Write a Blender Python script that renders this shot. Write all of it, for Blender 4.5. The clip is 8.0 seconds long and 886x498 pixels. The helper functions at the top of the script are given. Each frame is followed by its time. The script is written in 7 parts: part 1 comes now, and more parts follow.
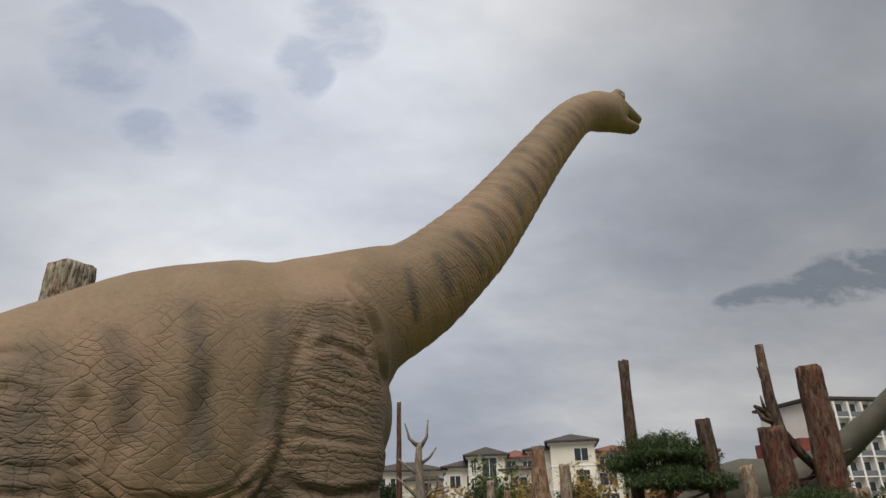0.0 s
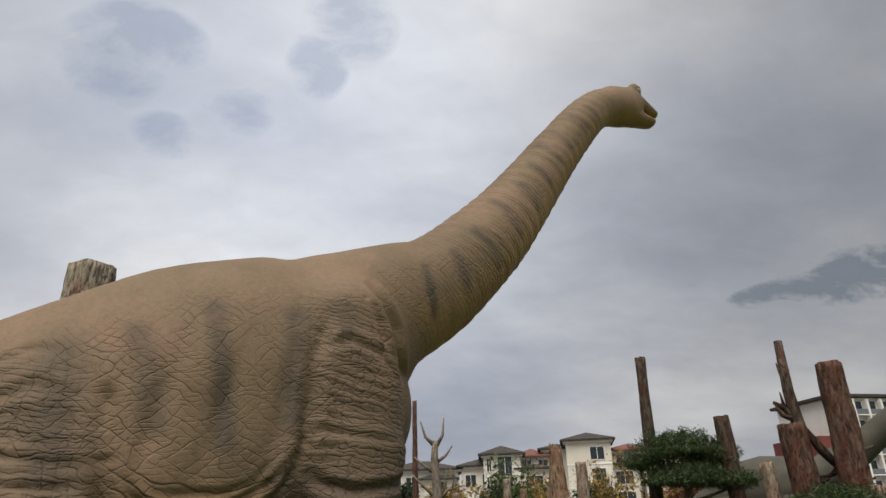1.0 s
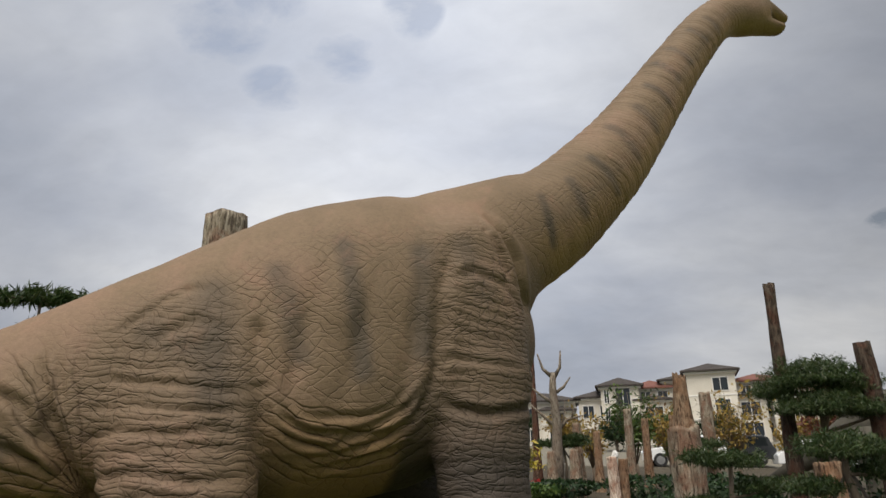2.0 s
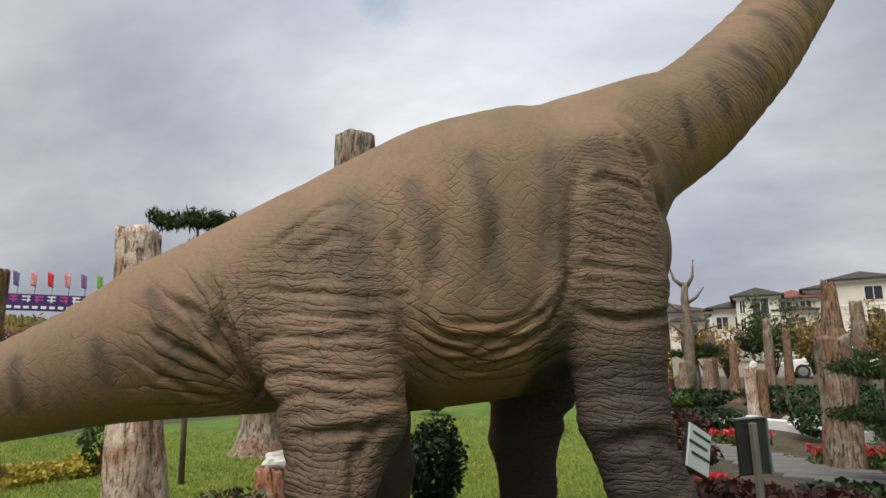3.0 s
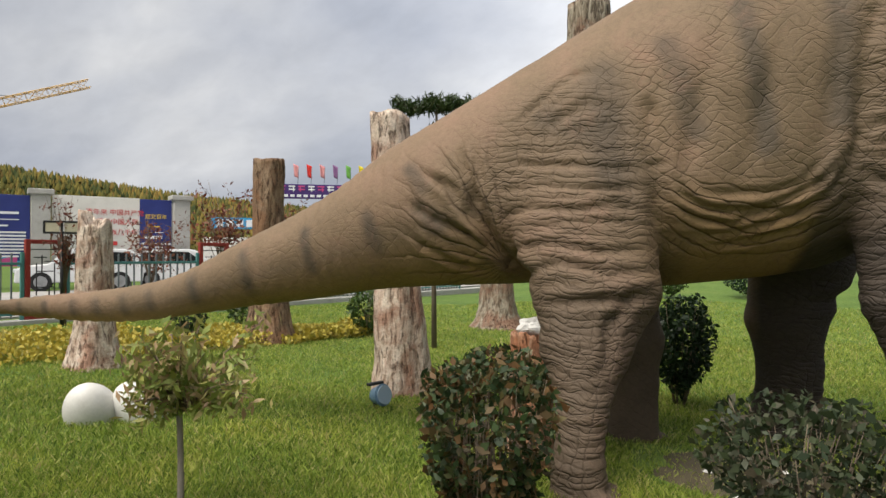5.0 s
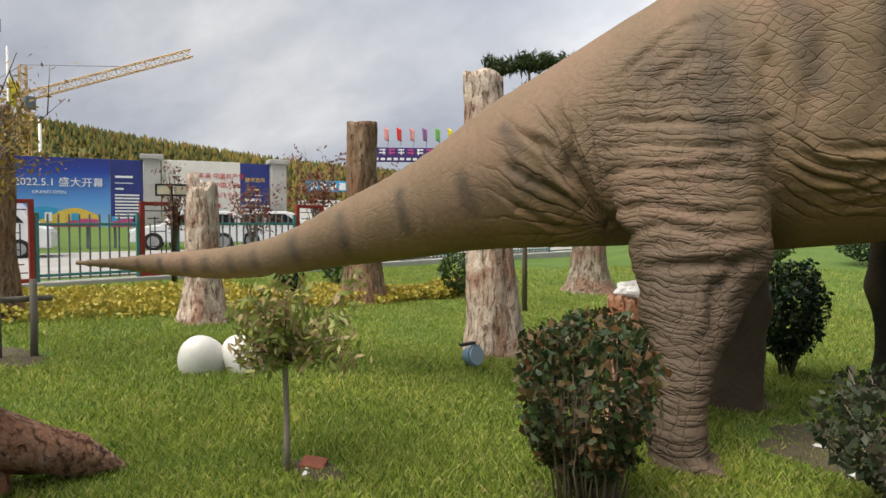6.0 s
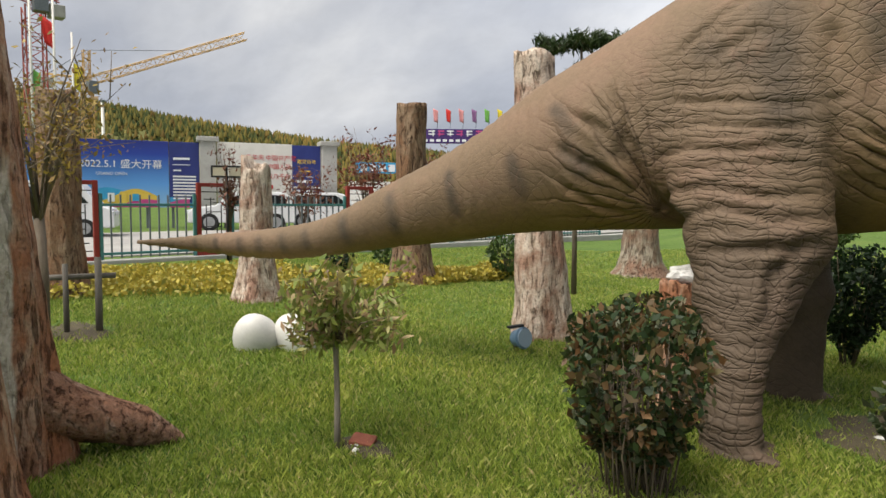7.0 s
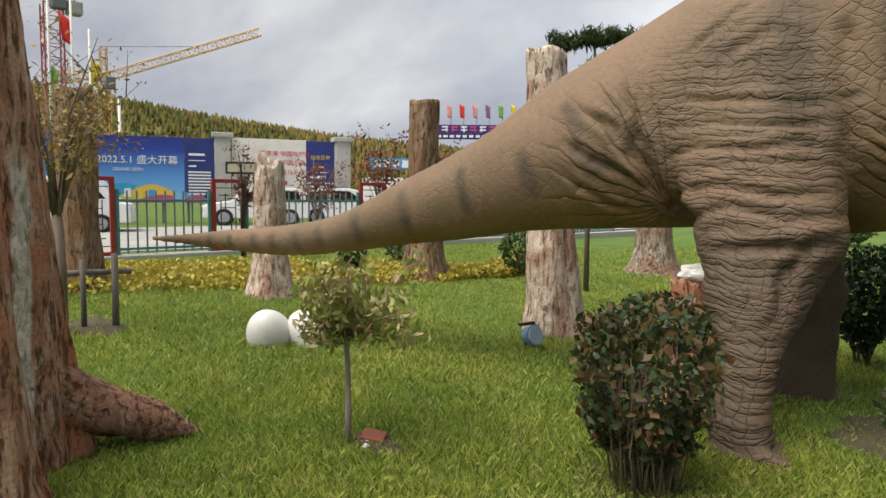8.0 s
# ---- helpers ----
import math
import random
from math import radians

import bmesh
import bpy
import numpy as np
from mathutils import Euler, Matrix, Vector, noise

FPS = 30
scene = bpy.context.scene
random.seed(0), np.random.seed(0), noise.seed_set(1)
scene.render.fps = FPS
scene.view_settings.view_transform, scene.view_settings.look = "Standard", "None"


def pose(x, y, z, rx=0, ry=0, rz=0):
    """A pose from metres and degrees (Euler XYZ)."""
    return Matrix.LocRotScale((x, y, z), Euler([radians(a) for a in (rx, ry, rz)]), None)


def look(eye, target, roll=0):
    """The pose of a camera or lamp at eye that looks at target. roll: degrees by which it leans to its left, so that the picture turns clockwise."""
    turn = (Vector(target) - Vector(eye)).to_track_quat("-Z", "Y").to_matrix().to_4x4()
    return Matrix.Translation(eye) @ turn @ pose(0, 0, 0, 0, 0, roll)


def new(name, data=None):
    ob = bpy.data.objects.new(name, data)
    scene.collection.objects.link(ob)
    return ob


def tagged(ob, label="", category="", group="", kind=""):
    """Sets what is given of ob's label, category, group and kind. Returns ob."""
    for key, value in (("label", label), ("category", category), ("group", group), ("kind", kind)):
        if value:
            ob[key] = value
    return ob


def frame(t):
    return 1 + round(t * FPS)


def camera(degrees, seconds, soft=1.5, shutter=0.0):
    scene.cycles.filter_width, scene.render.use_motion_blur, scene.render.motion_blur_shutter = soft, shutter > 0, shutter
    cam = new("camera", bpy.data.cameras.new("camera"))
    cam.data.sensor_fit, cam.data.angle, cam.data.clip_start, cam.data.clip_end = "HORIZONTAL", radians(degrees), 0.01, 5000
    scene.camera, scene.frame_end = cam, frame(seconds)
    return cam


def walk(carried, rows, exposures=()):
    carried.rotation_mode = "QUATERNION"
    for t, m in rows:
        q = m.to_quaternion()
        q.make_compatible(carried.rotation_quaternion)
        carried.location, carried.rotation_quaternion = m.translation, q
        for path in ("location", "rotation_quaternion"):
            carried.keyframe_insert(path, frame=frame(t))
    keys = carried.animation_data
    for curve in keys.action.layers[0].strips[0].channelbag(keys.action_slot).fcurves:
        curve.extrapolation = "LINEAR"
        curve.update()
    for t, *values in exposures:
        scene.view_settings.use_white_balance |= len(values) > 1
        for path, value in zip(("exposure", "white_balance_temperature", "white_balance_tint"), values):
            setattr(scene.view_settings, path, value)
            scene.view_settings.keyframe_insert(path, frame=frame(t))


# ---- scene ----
cam = camera(67.7, 8.0)
PATH = [
    (0, (0.065, 0.017, 1.757), (0.245, 1.852, 2.533), -1.7),
    (0.5, (0.049, 0.02, 1.754), (0.224, 1.856, 2.526), -1.8),
    (1, (0.022, 0.028, 1.727), (0.162, 1.867, 2.502), -1.7),
    (1.5, (-0.045, 0.013, 1.693), (-0.03, 1.877, 2.419), -1.5),
    (2, (-0.071, -0.003, 1.671), (-0.261, 1.894, 2.275), -1.1),
    (3.5, (-0.199, -0.058, 1.609), (-0.928, 1.785, 1.877), -0.3),
    (4, (-0.247, -0.071, 1.583), (-1.137, 1.71, 1.779), -0.1),
    (4.5, (-0.288, -0.074, 1.556), (-1.319, 1.637, 1.654), 0.1),
    (5, (-0.331, -0.089, 1.539), (-1.503, 1.531, 1.554), 0.2),
    (6.5, (-0.404, -0.098, 1.519), (-1.839, 1.29, 1.384), 0.5),
    (7, (-0.396, -0.1, 1.523), (-1.869, 1.243, 1.369), 0.6),
    (7.5, (-0.386, -0.09, 1.523), (-1.876, 1.234, 1.359), 0.6),
    (8, (-0.362, -0.105, 1.543), (-1.862, 1.208, 1.375), 0.7),
]
walk(cam, [(t, look(eye, target, roll)) for t, eye, target, roll in PATH], [(0, -0.27), (2, -0.18), (3.5, 0.04), (5, 0.2), (6.5, 0.25), (8, 0.25)])

# ---------------------------------------------------------------- world and sun
SUN_DIR = Vector((-0.10, -0.46, 0.88)).normalized()
world = bpy.data.worlds.new("world")
scene.world = world
world.use_nodes = True
wn, wl = world.node_tree.nodes, world.node_tree.links
wn.clear()


def wnode(kind, **props):
    n = wn.new(kind)
    for k, v in props.items():
        setattr(n, k, v)
    return n


def wmath(op, a, b=None, c=None):
    n = wnode("ShaderNodeMath", operation=op)
    for i, v in enumerate((a, b, c)):
        if v is None:
            continue
        if isinstance(v, (int, float)):
            n.inputs[i].default_value = v
        else:
            wl.new(v, n.inputs[i])
    return n.outputs[0]


w_out, w_bg = wnode("ShaderNodeOutputWorld"), wnode("ShaderNodeBackground")
w_sky = wnode("ShaderNodeTexSky", sky_type="NISHITA", sun_disc=False, sun_elevation=math.asin(SUN_DIR.z),
              sun_rotation=math.atan2(SUN_DIR.x, SUN_DIR.y), dust_density=2.0)
w_co = wnode("ShaderNodeTexCoord")
w_sep = wnode("ShaderNodeSeparateXYZ")
wl.new(w_co.outputs["Generated"], w_sep.inputs[0])
# cloud deck: directions laid on a flat layer, so that the clouds draw out towards the horizon
w_up = wmath("ADD", wmath("MAXIMUM", w_sep.outputs[2], 0.0), 0.38)
w_xy = wnode("ShaderNodeCombineXYZ")
wl.new(wmath("DIVIDE", w_sep.outputs[0], w_up), w_xy.inputs[0])
wl.new(wmath("DIVIDE", w_sep.outputs[1], w_up), w_xy.inputs[1])


def wnoise(scale, detail, rough, distort, offset):
    m = wnode("ShaderNodeMapping")
    m.inputs["Location"].default_value = offset
    m.inputs["Rotation"].default_value = (0, 0, 0.5)
    m.inputs["Scale"].default_value = (1.0, 1.5, 1.0)
    wl.new(w_xy.outputs[0], m.inputs[0])
    n = wnode("ShaderNodeTexNoise")
    for k, v in (("Scale", scale), ("Detail", detail), ("Roughness", rough), ("Distortion", distort)):
        n.inputs[k].default_value = v
    wl.new(m.outputs[0], n.inputs["Vector"])
    return n.outputs["Fac"]


def wramp(fac, stops):
    r = wnode("ShaderNodeValToRGB")
    while len(r.color_ramp.elements) < len(stops):
        r.color_ramp.elements.new(0.5)
    for e, (p, c) in zip(r.color_ramp.elements, stops):
        e.position, e.color = p, (*c, 1)
    wl.new(fac, r.inputs[0])
    return r.outputs[0]


def wmix(fac, a, b, blend="MIX"):
    n = wnode("ShaderNodeMix", data_type="RGBA", blend_type=blend)
    for socket, v in ((n.inputs[0], fac), (n.inputs[6], a), (n.inputs[7], b)):
        if isinstance(v, (int, float)):
            socket.default_value = v
        elif isinstance(v, tuple):
            socket.default_value = (*v, 1)
        else:
            wl.new(v, socket)
    return n.outputs[2]


w_cloud = wramp(wnoise(0.85, 6, 0.50, 0.20, (1.35, 4.1, 0)), [(0.28, (0.355, 0.397, 0.48)), (0.43, (0.497, 0.527, 0.597)), (0.55, (0.653, 0.673, 0.717)), (0.68, (0.90, 0.90, 0.90))])
w_nrm = wnode("ShaderNodeVectorMath", operation="NORMALIZE")
wl.new(w_co.outputs["Generated"], w_nrm.inputs[0])


def toward(direction, spread_x, spread_z):
    """A soft spot of 0..1 about one direction of the sky, wider than it is high or the other way."""
    d = Vector(direction).normalized()
    side = d.cross(Vector((0, 0, 1))).normalized()
    parts = []
    for axis, spread in ((side, spread_x), (side.cross(d), spread_z)):
        n = wnode("ShaderNodeVectorMath", operation="DOT_PRODUCT")
        n.inputs[1].default_value = axis / spread
        wl.new(w_nrm.outputs[0], n.inputs[0])
        parts.append(wmath("MULTIPLY", n.outputs["Value"], n.outputs["Value"]))
    front = wnode("ShaderNodeVectorMath", operation="DOT_PRODUCT")
    front.inputs[1].default_value = d
    wl.new(w_nrm.outputs[0], front.inputs[0])
    near = wmath("SUBTRACT", 1.0, wmath("ADD", parts[0], parts[1]))
    return wmath("MULTIPLY", wmath("MAXIMUM", near, 0.0), wmath("GREATER_THAN", front.outputs["Value"], 0.0))


# small blue openings in the deck
w_open = 0.0
for d_, sx_, sz_ in (((-0.373, 0.728, 0.575), 0.075, 0.07), ((-0.327, 0.722, 0.609), 0.085, 0.05), ((-0.222, 0.803, 0.554), 0.055, 0.05), ((-0.065, 0.749, 0.66), 0.075, 0.065), ((-0.113, 0.778, 0.617), 0.05, 0.06), ((-0.316, 0.801, 0.508), 0.055, 0.035)):
    w_open = wmath("MAXIMUM", toward(d_, sx_, sz_), w_open)
w_rag = wmath("SUBTRACT", wnoise(6.5, 7, 0.62, 0.3, (0.4, 5.2, 2.0)), 0.5)


def ragged(spot, start, end, top):
    """The spot with a torn, feathered rim."""
    torn = wmath("MULTIPLY", wmath("MULTIPLY", w_rag, 5.0), wmath("MINIMUM", wmath("MULTIPLY", spot, 2.5), 1.0))
    return wramp(wmath("ADD", spot, torn), [(start, (0, 0, 0)), (end, (top, top, top))])


w_gap = ragged(w_open, 0.10, 1.3, 0.34)
# ragged grey clouds low over the far garden
w_scud = ragged(wmath("MAXIMUM", toward((0.590, 0.757, 0.284), 0.11, 0.040), toward((0.528, 0.802, 0.277), 0.09, 0.022)), 0.12, 0.75, 0.8)
# the veiled sun brightens the cloud about it
w_dot = wnode("ShaderNodeVectorMath", operation="DOT_PRODUCT")
w_dot.inputs[1].default_value = SUN_DIR
wl.new(w_nrm.outputs[0], w_dot.inputs[0])
w_near = wmath("POWER", wmath("MAXIMUM", w_dot.outputs["Value"], 0.0), 6.0)
w_skyc = wmix(1.0, w_sky.outputs[0], (0.115, 0.115, 0.115), "MULTIPLY")
w_col = wmix(w_scud, wmix(w_gap, w_cloud, w_skyc), (0.28, 0.33, 0.40))
w_thin = wnode("ShaderNodeVectorMath", operation="DOT_PRODUCT")
w_thin.inputs[1].default_value = (-0.12, 0.81, 0.575)
wl.new(w_nrm.outputs[0], w_thin.inputs[0])
# the deck is thinnest, and so brightest, over the statue's back
w_bright = wmath("POWER", wmath("MAXIMUM", w_thin.outputs["Value"], 0.0), 8.0)
w_glow = wmath("MULTIPLY_ADD", w_near, 0.6, wmath("MULTIPLY_ADD", w_bright, 0.66, 0.76))
# thicker cloud past the statue's head, and mottling all over
w_thick = wmath("MULTIPLY_ADD", toward((0.66, 0.64, 0.40), 0.62, 0.60), -0.24, 1.0)
w_glow = wmath("MULTIPLY", wmath("MULTIPLY", w_glow, w_thick), wmath("MULTIPLY_ADD", w_rag, 0.30, 1.0))
w_glc = wnode("ShaderNodeCombineXYZ")
for i in range(3):
    wl.new(w_glow, w_glc.inputs[i])
w_col = wmix(1.0, w_col, w_glc.outputs[0], "MULTIPLY")
wl.new(w_col, w_bg.inputs[0])
w_bg.inputs[1].default_value = 1.0
wl.new(w_bg.outputs[0], w_out.inputs[0])

sun = new("sun", bpy.data.lights.new("sun", "SUN"))
sun.data.energy, sun.data.angle, sun.data.color = 4.9, radians(50), (1.0, 0.93, 0.82)
sun.matrix_world = look((0, 0, 30), Vector((0, 0, 30)) - SUN_DIR)

# ---------------------------------------------------------------- materials


class Nodes:
    """A small builder for one node material."""

    def __init__(self, name):
        self.mat = bpy.data.materials.new(name)
        self.mat.use_nodes = True
        self.n, self.l = self.mat.node_tree.nodes, self.mat.node_tree.links
        self.bsdf = self.n["Principled BSDF"]

    def link(self, value, socket):
        if isinstance(value, (int, float)):
            socket.default_value = value
        elif isinstance(value, tuple):
            socket.default_value = (*value, 1) if len(value) == 3 and len(socket.default_value) == 4 else value
        else:
            self.l.new(value, socket)

    def coord(self, scale=(1, 1, 1), rot=(0, 0, 0), space="Object"):
        c, m = self.n.new("ShaderNodeTexCoord"), self.n.new("ShaderNodeMapping")
        m.inputs["Scale"].default_value, m.inputs["Rotation"].default_value = scale, rot
        self.l.new(c.outputs[space], m.inputs[0])
        return m.outputs[0]

    def noise(self, vec, scale, detail=4, rough=0.55, distort=0.0):
        t = self.n.new("ShaderNodeTexNoise")
        for k, v in (("Vector", vec), ("Scale", scale), ("Detail", detail), ("Roughness", rough), ("Distortion", distort)):
            self.link(v, t.inputs[k])
        return t.outputs["Fac"]

    def voronoi(self, vec, scale, feature="DISTANCE_TO_EDGE", random_=1.0):
        t = self.n.new("ShaderNodeTexVoronoi")
        t.feature = feature
        self.link(vec, t.inputs["Vector"])
        t.inputs["Scale"].default_value = scale
        t.inputs["Randomness"].default_value = random_
        return t.outputs["Distance"]

    def ramp(self, fac, *stops):
        r = self.n.new("ShaderNodeValToRGB")
        while len(r.color_ramp.elements) < len(stops):
            r.color_ramp.elements.new(0.5)
        for e, (p, c) in zip(r.color_ramp.elements, stops):
            e.position, e.color = p, (*(c if isinstance(c, tuple) else (c, c, c)), 1)
        self.link(fac, r.inputs[0])
        return r.outputs[0]

    def mix(self, fac, a, b, blend="MIX"):
        m = self.n.new("ShaderNodeMix")
        m.data_type, m.blend_type = "RGBA", blend
        for v, s in ((fac, m.inputs[0]), (a, m.inputs[6]), (b, m.inputs[7])):
            self.link(v, s)
        return m.outputs[2]

    def math(self, op, a, b=0.0):
        m = self.n.new("ShaderNodeMath")
        m.operation = op
        self.link(a, m.inputs[0])
        self.link(b, m.inputs[1])
        return m.outputs[0]

    def warp(self, vec, scale, amount):
        t, a = self.n.new("ShaderNodeTexNoise"), self.n.new("ShaderNodeVectorMath")
        a.operation = "MULTIPLY_ADD"
        self.link(vec, t.inputs["Vector"])
        t.inputs["Scale"].default_value = scale
        self.l.new(t.outputs["Color"], a.inputs[0])
        a.inputs[1].default_value = (amount,) * 3
        self.link(vec, a.inputs[2])
        return a.outputs[0]

    def random(self):
        return self.n.new("ShaderNodeObjectInfo").outputs["Random"]

    def island(self):
        return self.n.new("ShaderNodeNewGeometry").outputs["Random Per Island"]

    def attr(self, name):
        a = self.n.new("ShaderNodeAttribute")
        a.attribute_name = name
        return a

    def bump(self, *heights):
        """Pairs of height and depth in metres, coarse first."""
        last = None
        for h, d in heights:
            b = self.n.new("ShaderNodeBump")
            b.inputs["Strength"].default_value = 1.0
            b.inputs["Distance"].default_value = d
            self.link(h, b.inputs["Height"])
            if last:
                self.l.new(last, b.inputs["Normal"])
            last = b.outputs[0]
        self.l.new(last, self.bsdf.inputs["Normal"])

    def done(self, color, rough=0.8, metal=0.0, spec=0.4):
        self.link(color, self.bsdf.inputs["Base Color"])
        self.link(rough, self.bsdf.inputs["Roughness"])
        self.bsdf.inputs["Metallic"].default_value = metal
        self.bsdf.inputs["Specular IOR Level"].default_value = spec
        return self.mat


def surface(name, a, b, scale=3.0, rough=0.8, grain=60.0, depth=0.002, stretch=(1, 1, 1), metal=0.0, spec=0.4, dirt=0.25):
    """A plain worn surface: two tones, fine grain and soft stains."""
    m = Nodes(name)
    v = m.coord(stretch)
    col = m.ramp(m.noise(v, scale, 6, 0.6, 0.4), (0.3, a), (0.7, b))
    fine = m.noise(v, grain, 3)
    col = m.mix(dirt, col, m.ramp(fine, (0.3, 0.25), (0.75, 1.0)), "MULTIPLY")
    m.bump((fine, depth))
    return m.done(col, m.ramp(fine, (0.2, rough * 0.85), (0.8, min(1.0, rough * 1.1))), metal, spec)


def leafy(name, *tones, rough=0.5):
    """Leaves: a tone for each leaf by its island, a paler back glow."""
    m = Nodes(name)
    n = len(tones)
    col = m.ramp(m.island(), *[(i / max(1, n - 1), t) for i, t in enumerate(tones)])
    col = m.mix(0.35, col, m.ramp(m.noise(m.coord(), 5.0, 2), (0.3, 0.4), (0.7, 1.2)), "MULTIPLY")
    mat = m.done(col, rough, spec=0.35)
    tr, add = m.n.new("ShaderNodeBsdfTranslucent"), m.n.new("ShaderNodeMixShader")
    m.l.new(col, tr.inputs[0])
    add.inputs[0].default_value = 0.25
    m.l.new(m.bsdf.outputs[0], add.inputs[1])
    m.l.new(tr.outputs[0], add.inputs[2])
    m.l.new(add.outputs[0], m.n["Material Output"].inputs[0])
    return mat


def wood_log(name, pale, mid, dark, stain, grain_z=0.22):
    """Weathered fossil wood: streaks along the trunk, rusty and pale patches, cracks."""
    m = Nodes(name)
    v = m.warp(m.coord(), 2.0, 0.10)
    s = m.n.new("ShaderNodeMapping")
    s.inputs["Scale"].default_value = (1, 1, grain_z)
    m.l.new(v, s.inputs[0])
    streak = m.noise(s.outputs[0], 13.0, 7, 0.65, 0.3)
    patch = m.noise(v, 2.4, 5, 0.6, 0.6)
    patch2 = m.noise(m.coord((1, 1, 0.5), (0.3, 0, 1)), 3.7, 6, 0.7, 0.8)
    col = m.ramp(streak, (0.30, dark), (0.48, mid), (0.66, pale))
    col = m.mix(m.ramp(patch, (0.45, 0.0), (0.60, 0.85)), col, stain)
    col = m.mix(m.ramp(patch2, (0.56, 0.0), (0.66, 0.75)), col, pale)
    fine = m.noise(v, 45.0, 4)
    col = m.mix(0.55, col, m.ramp(fine, (0.3, 0.35), (0.7, 1.1)), "MULTIPLY")
    crack = m.ramp(m.noise(s.outputs[0], 26.0, 5, 0.7, 0.5), (0.38, 0.0), (0.47, 1.0))
    col = m.mix(0.75, col, m.mix(crack, (0.22, 0.18, 0.16), (1, 1, 1)), "MULTIPLY")
    m.bump((streak, 0.05), (crack, 0.012), (fine, 0.006))
    return m.done(col, 0.85, spec=0.25)


# ---------------------------------------------------------------- building helpers


def mesh_of(name, verts, faces, mat, smooth=False):
    me = bpy.data.meshes.new(name)
    me.from_pydata([tuple(v) for v in verts], [], [tuple(f) for f in faces])
    me.materials.append(mat)
    if smooth:
        me.polygons.foreach_set("use_smooth", [True] * len(me.polygons))
    return me


def quick(name, verts, faces, mat, smooth=False):
    """A large mesh from arrays, all faces with the same number of corners."""
    me = bpy.data.meshes.new(name)
    verts, faces = np.asarray(verts, np.float32), np.asarray(faces, np.int32)
    n, k = faces.shape
    me.vertices.add(len(verts))
    me.vertices.foreach_set("co", verts.ravel())
    me.loops.add(n * k)
    me.loops.foreach_set("vertex_index", faces.ravel())
    me.polygons.add(n)
    me.polygons.foreach_set("loop_start", np.arange(0, n * k, k, dtype=np.int32))
    me.materials.append(mat)
    if smooth:
        me.polygons.foreach_set("use_smooth", np.ones(n, bool))
    me.update(calc_edges=True)
    return me


def from_bm(name, bm, mat, smooth=False):
    me = bpy.data.meshes.new(name)
    bm.to_mesh(me)
    bm.free()
    me.materials.append(mat)
    if smooth:
        me.polygons.foreach_set("use_smooth", [True] * len(me.polygons))
    return me


def part(name, me, parent, label="", at=None):
    """A mesh as one part under a thing, placed in the thing's own axes."""
    ob = new(name, me)
    ob.parent = parent
    if at is not None:
        ob.matrix_local = at
    return tagged(ob, label)


def thing(name, m, label, category, group="", kind=""):
    ob = new(name)
    ob.empty_display_size = 0.1
    ob.matrix_world = m
    return tagged(ob, label, category, group, kind)


def box_bm(sx, sy, sz, x=0, y=0, z=0, bevel=0.0, bm=None, turn=None):
    """A bevelled box of that size, its middle at x, y, z."""
    own = bmesh.new()
    bmesh.ops.create_cube(own, size=1.0)
    bmesh.ops.scale(own, vec=(sx, sy, sz), verts=own.verts)
    if bevel:
        bmesh.ops.bevel(own, geom=own.edges[:], offset=bevel, segments=2, affect="EDGES", profile=0.5)
    if turn is not None:
        bmesh.ops.transform(own, matrix=turn, verts=own.verts)
    bmesh.ops.translate(own, vec=(x, y, z), verts=own.verts)
    if bm is None:
        return own
    tmp = bpy.data.meshes.new("tmp")
    own.to_mesh(tmp)
    own.free()
    bm.from_mesh(tmp)
    bpy.data.meshes.remove(tmp)
    return bm


def tube_arrays(points, radii, segs=8, base=0):
    """Rings round a line of points; returns vertices and quads."""
    pts = np.asarray(points, float)
    verts, faces = [], []
    ang = np.linspace(0, 2 * np.pi, segs, endpoint=False)
    for i, p in enumerate(pts):
        d = pts[min(i + 1, len(pts) - 1)] - pts[max(i - 1, 0)]
        d /= np.linalg.norm(d) + 1e-9
        ref = np.array((1.0, 0, 0)) if abs(d[2]) > 0.8 else np.array((0, 0, 1.0))
        a = np.cross(d, ref)
        a /= np.linalg.norm(a)
        b = np.cross(d, a)
        verts.extend(p + radii[i] * (np.cos(t) * a + np.sin(t) * b) for t in ang)
    for i in range(len(pts) - 1):
        for j in range(segs):
            k = (j + 1) % segs
            faces.append((base + i * segs + j, base + i * segs + k, base + (i + 1) * segs + k, base + (i + 1) * segs + j))
    return verts, faces


def tubes(name, lines, mat, segs=7, smooth=True):
    """Several (points, radii) tubes in one mesh."""
    verts, faces = [], []
    for pts, rad in lines:
        v, f = tube_arrays(pts, rad, segs, len(verts))
        n0 = len(verts)
        verts += v
        faces += f
        faces.append(tuple(range(n0 + segs - 1, n0 - 1, -1)))
        faces.append(tuple(range(n0 + len(v) - segs, n0 + len(v))))
    return mesh_of(name, verts, faces, mat, smooth)


def hashed(ix, iy, iz):
    h = (ix.astype(np.int64) * 374761393 + iy.astype(np.int64) * 668265263 + iz.astype(np.int64) * 2147483647) & 0x7FFFFFFF
    h = ((h ^ (h >> 13)) * 1274126177) & 0x7FFFFFFF
    return ((h ^ (h >> 16)) & 0xFFFF) / 65535.0


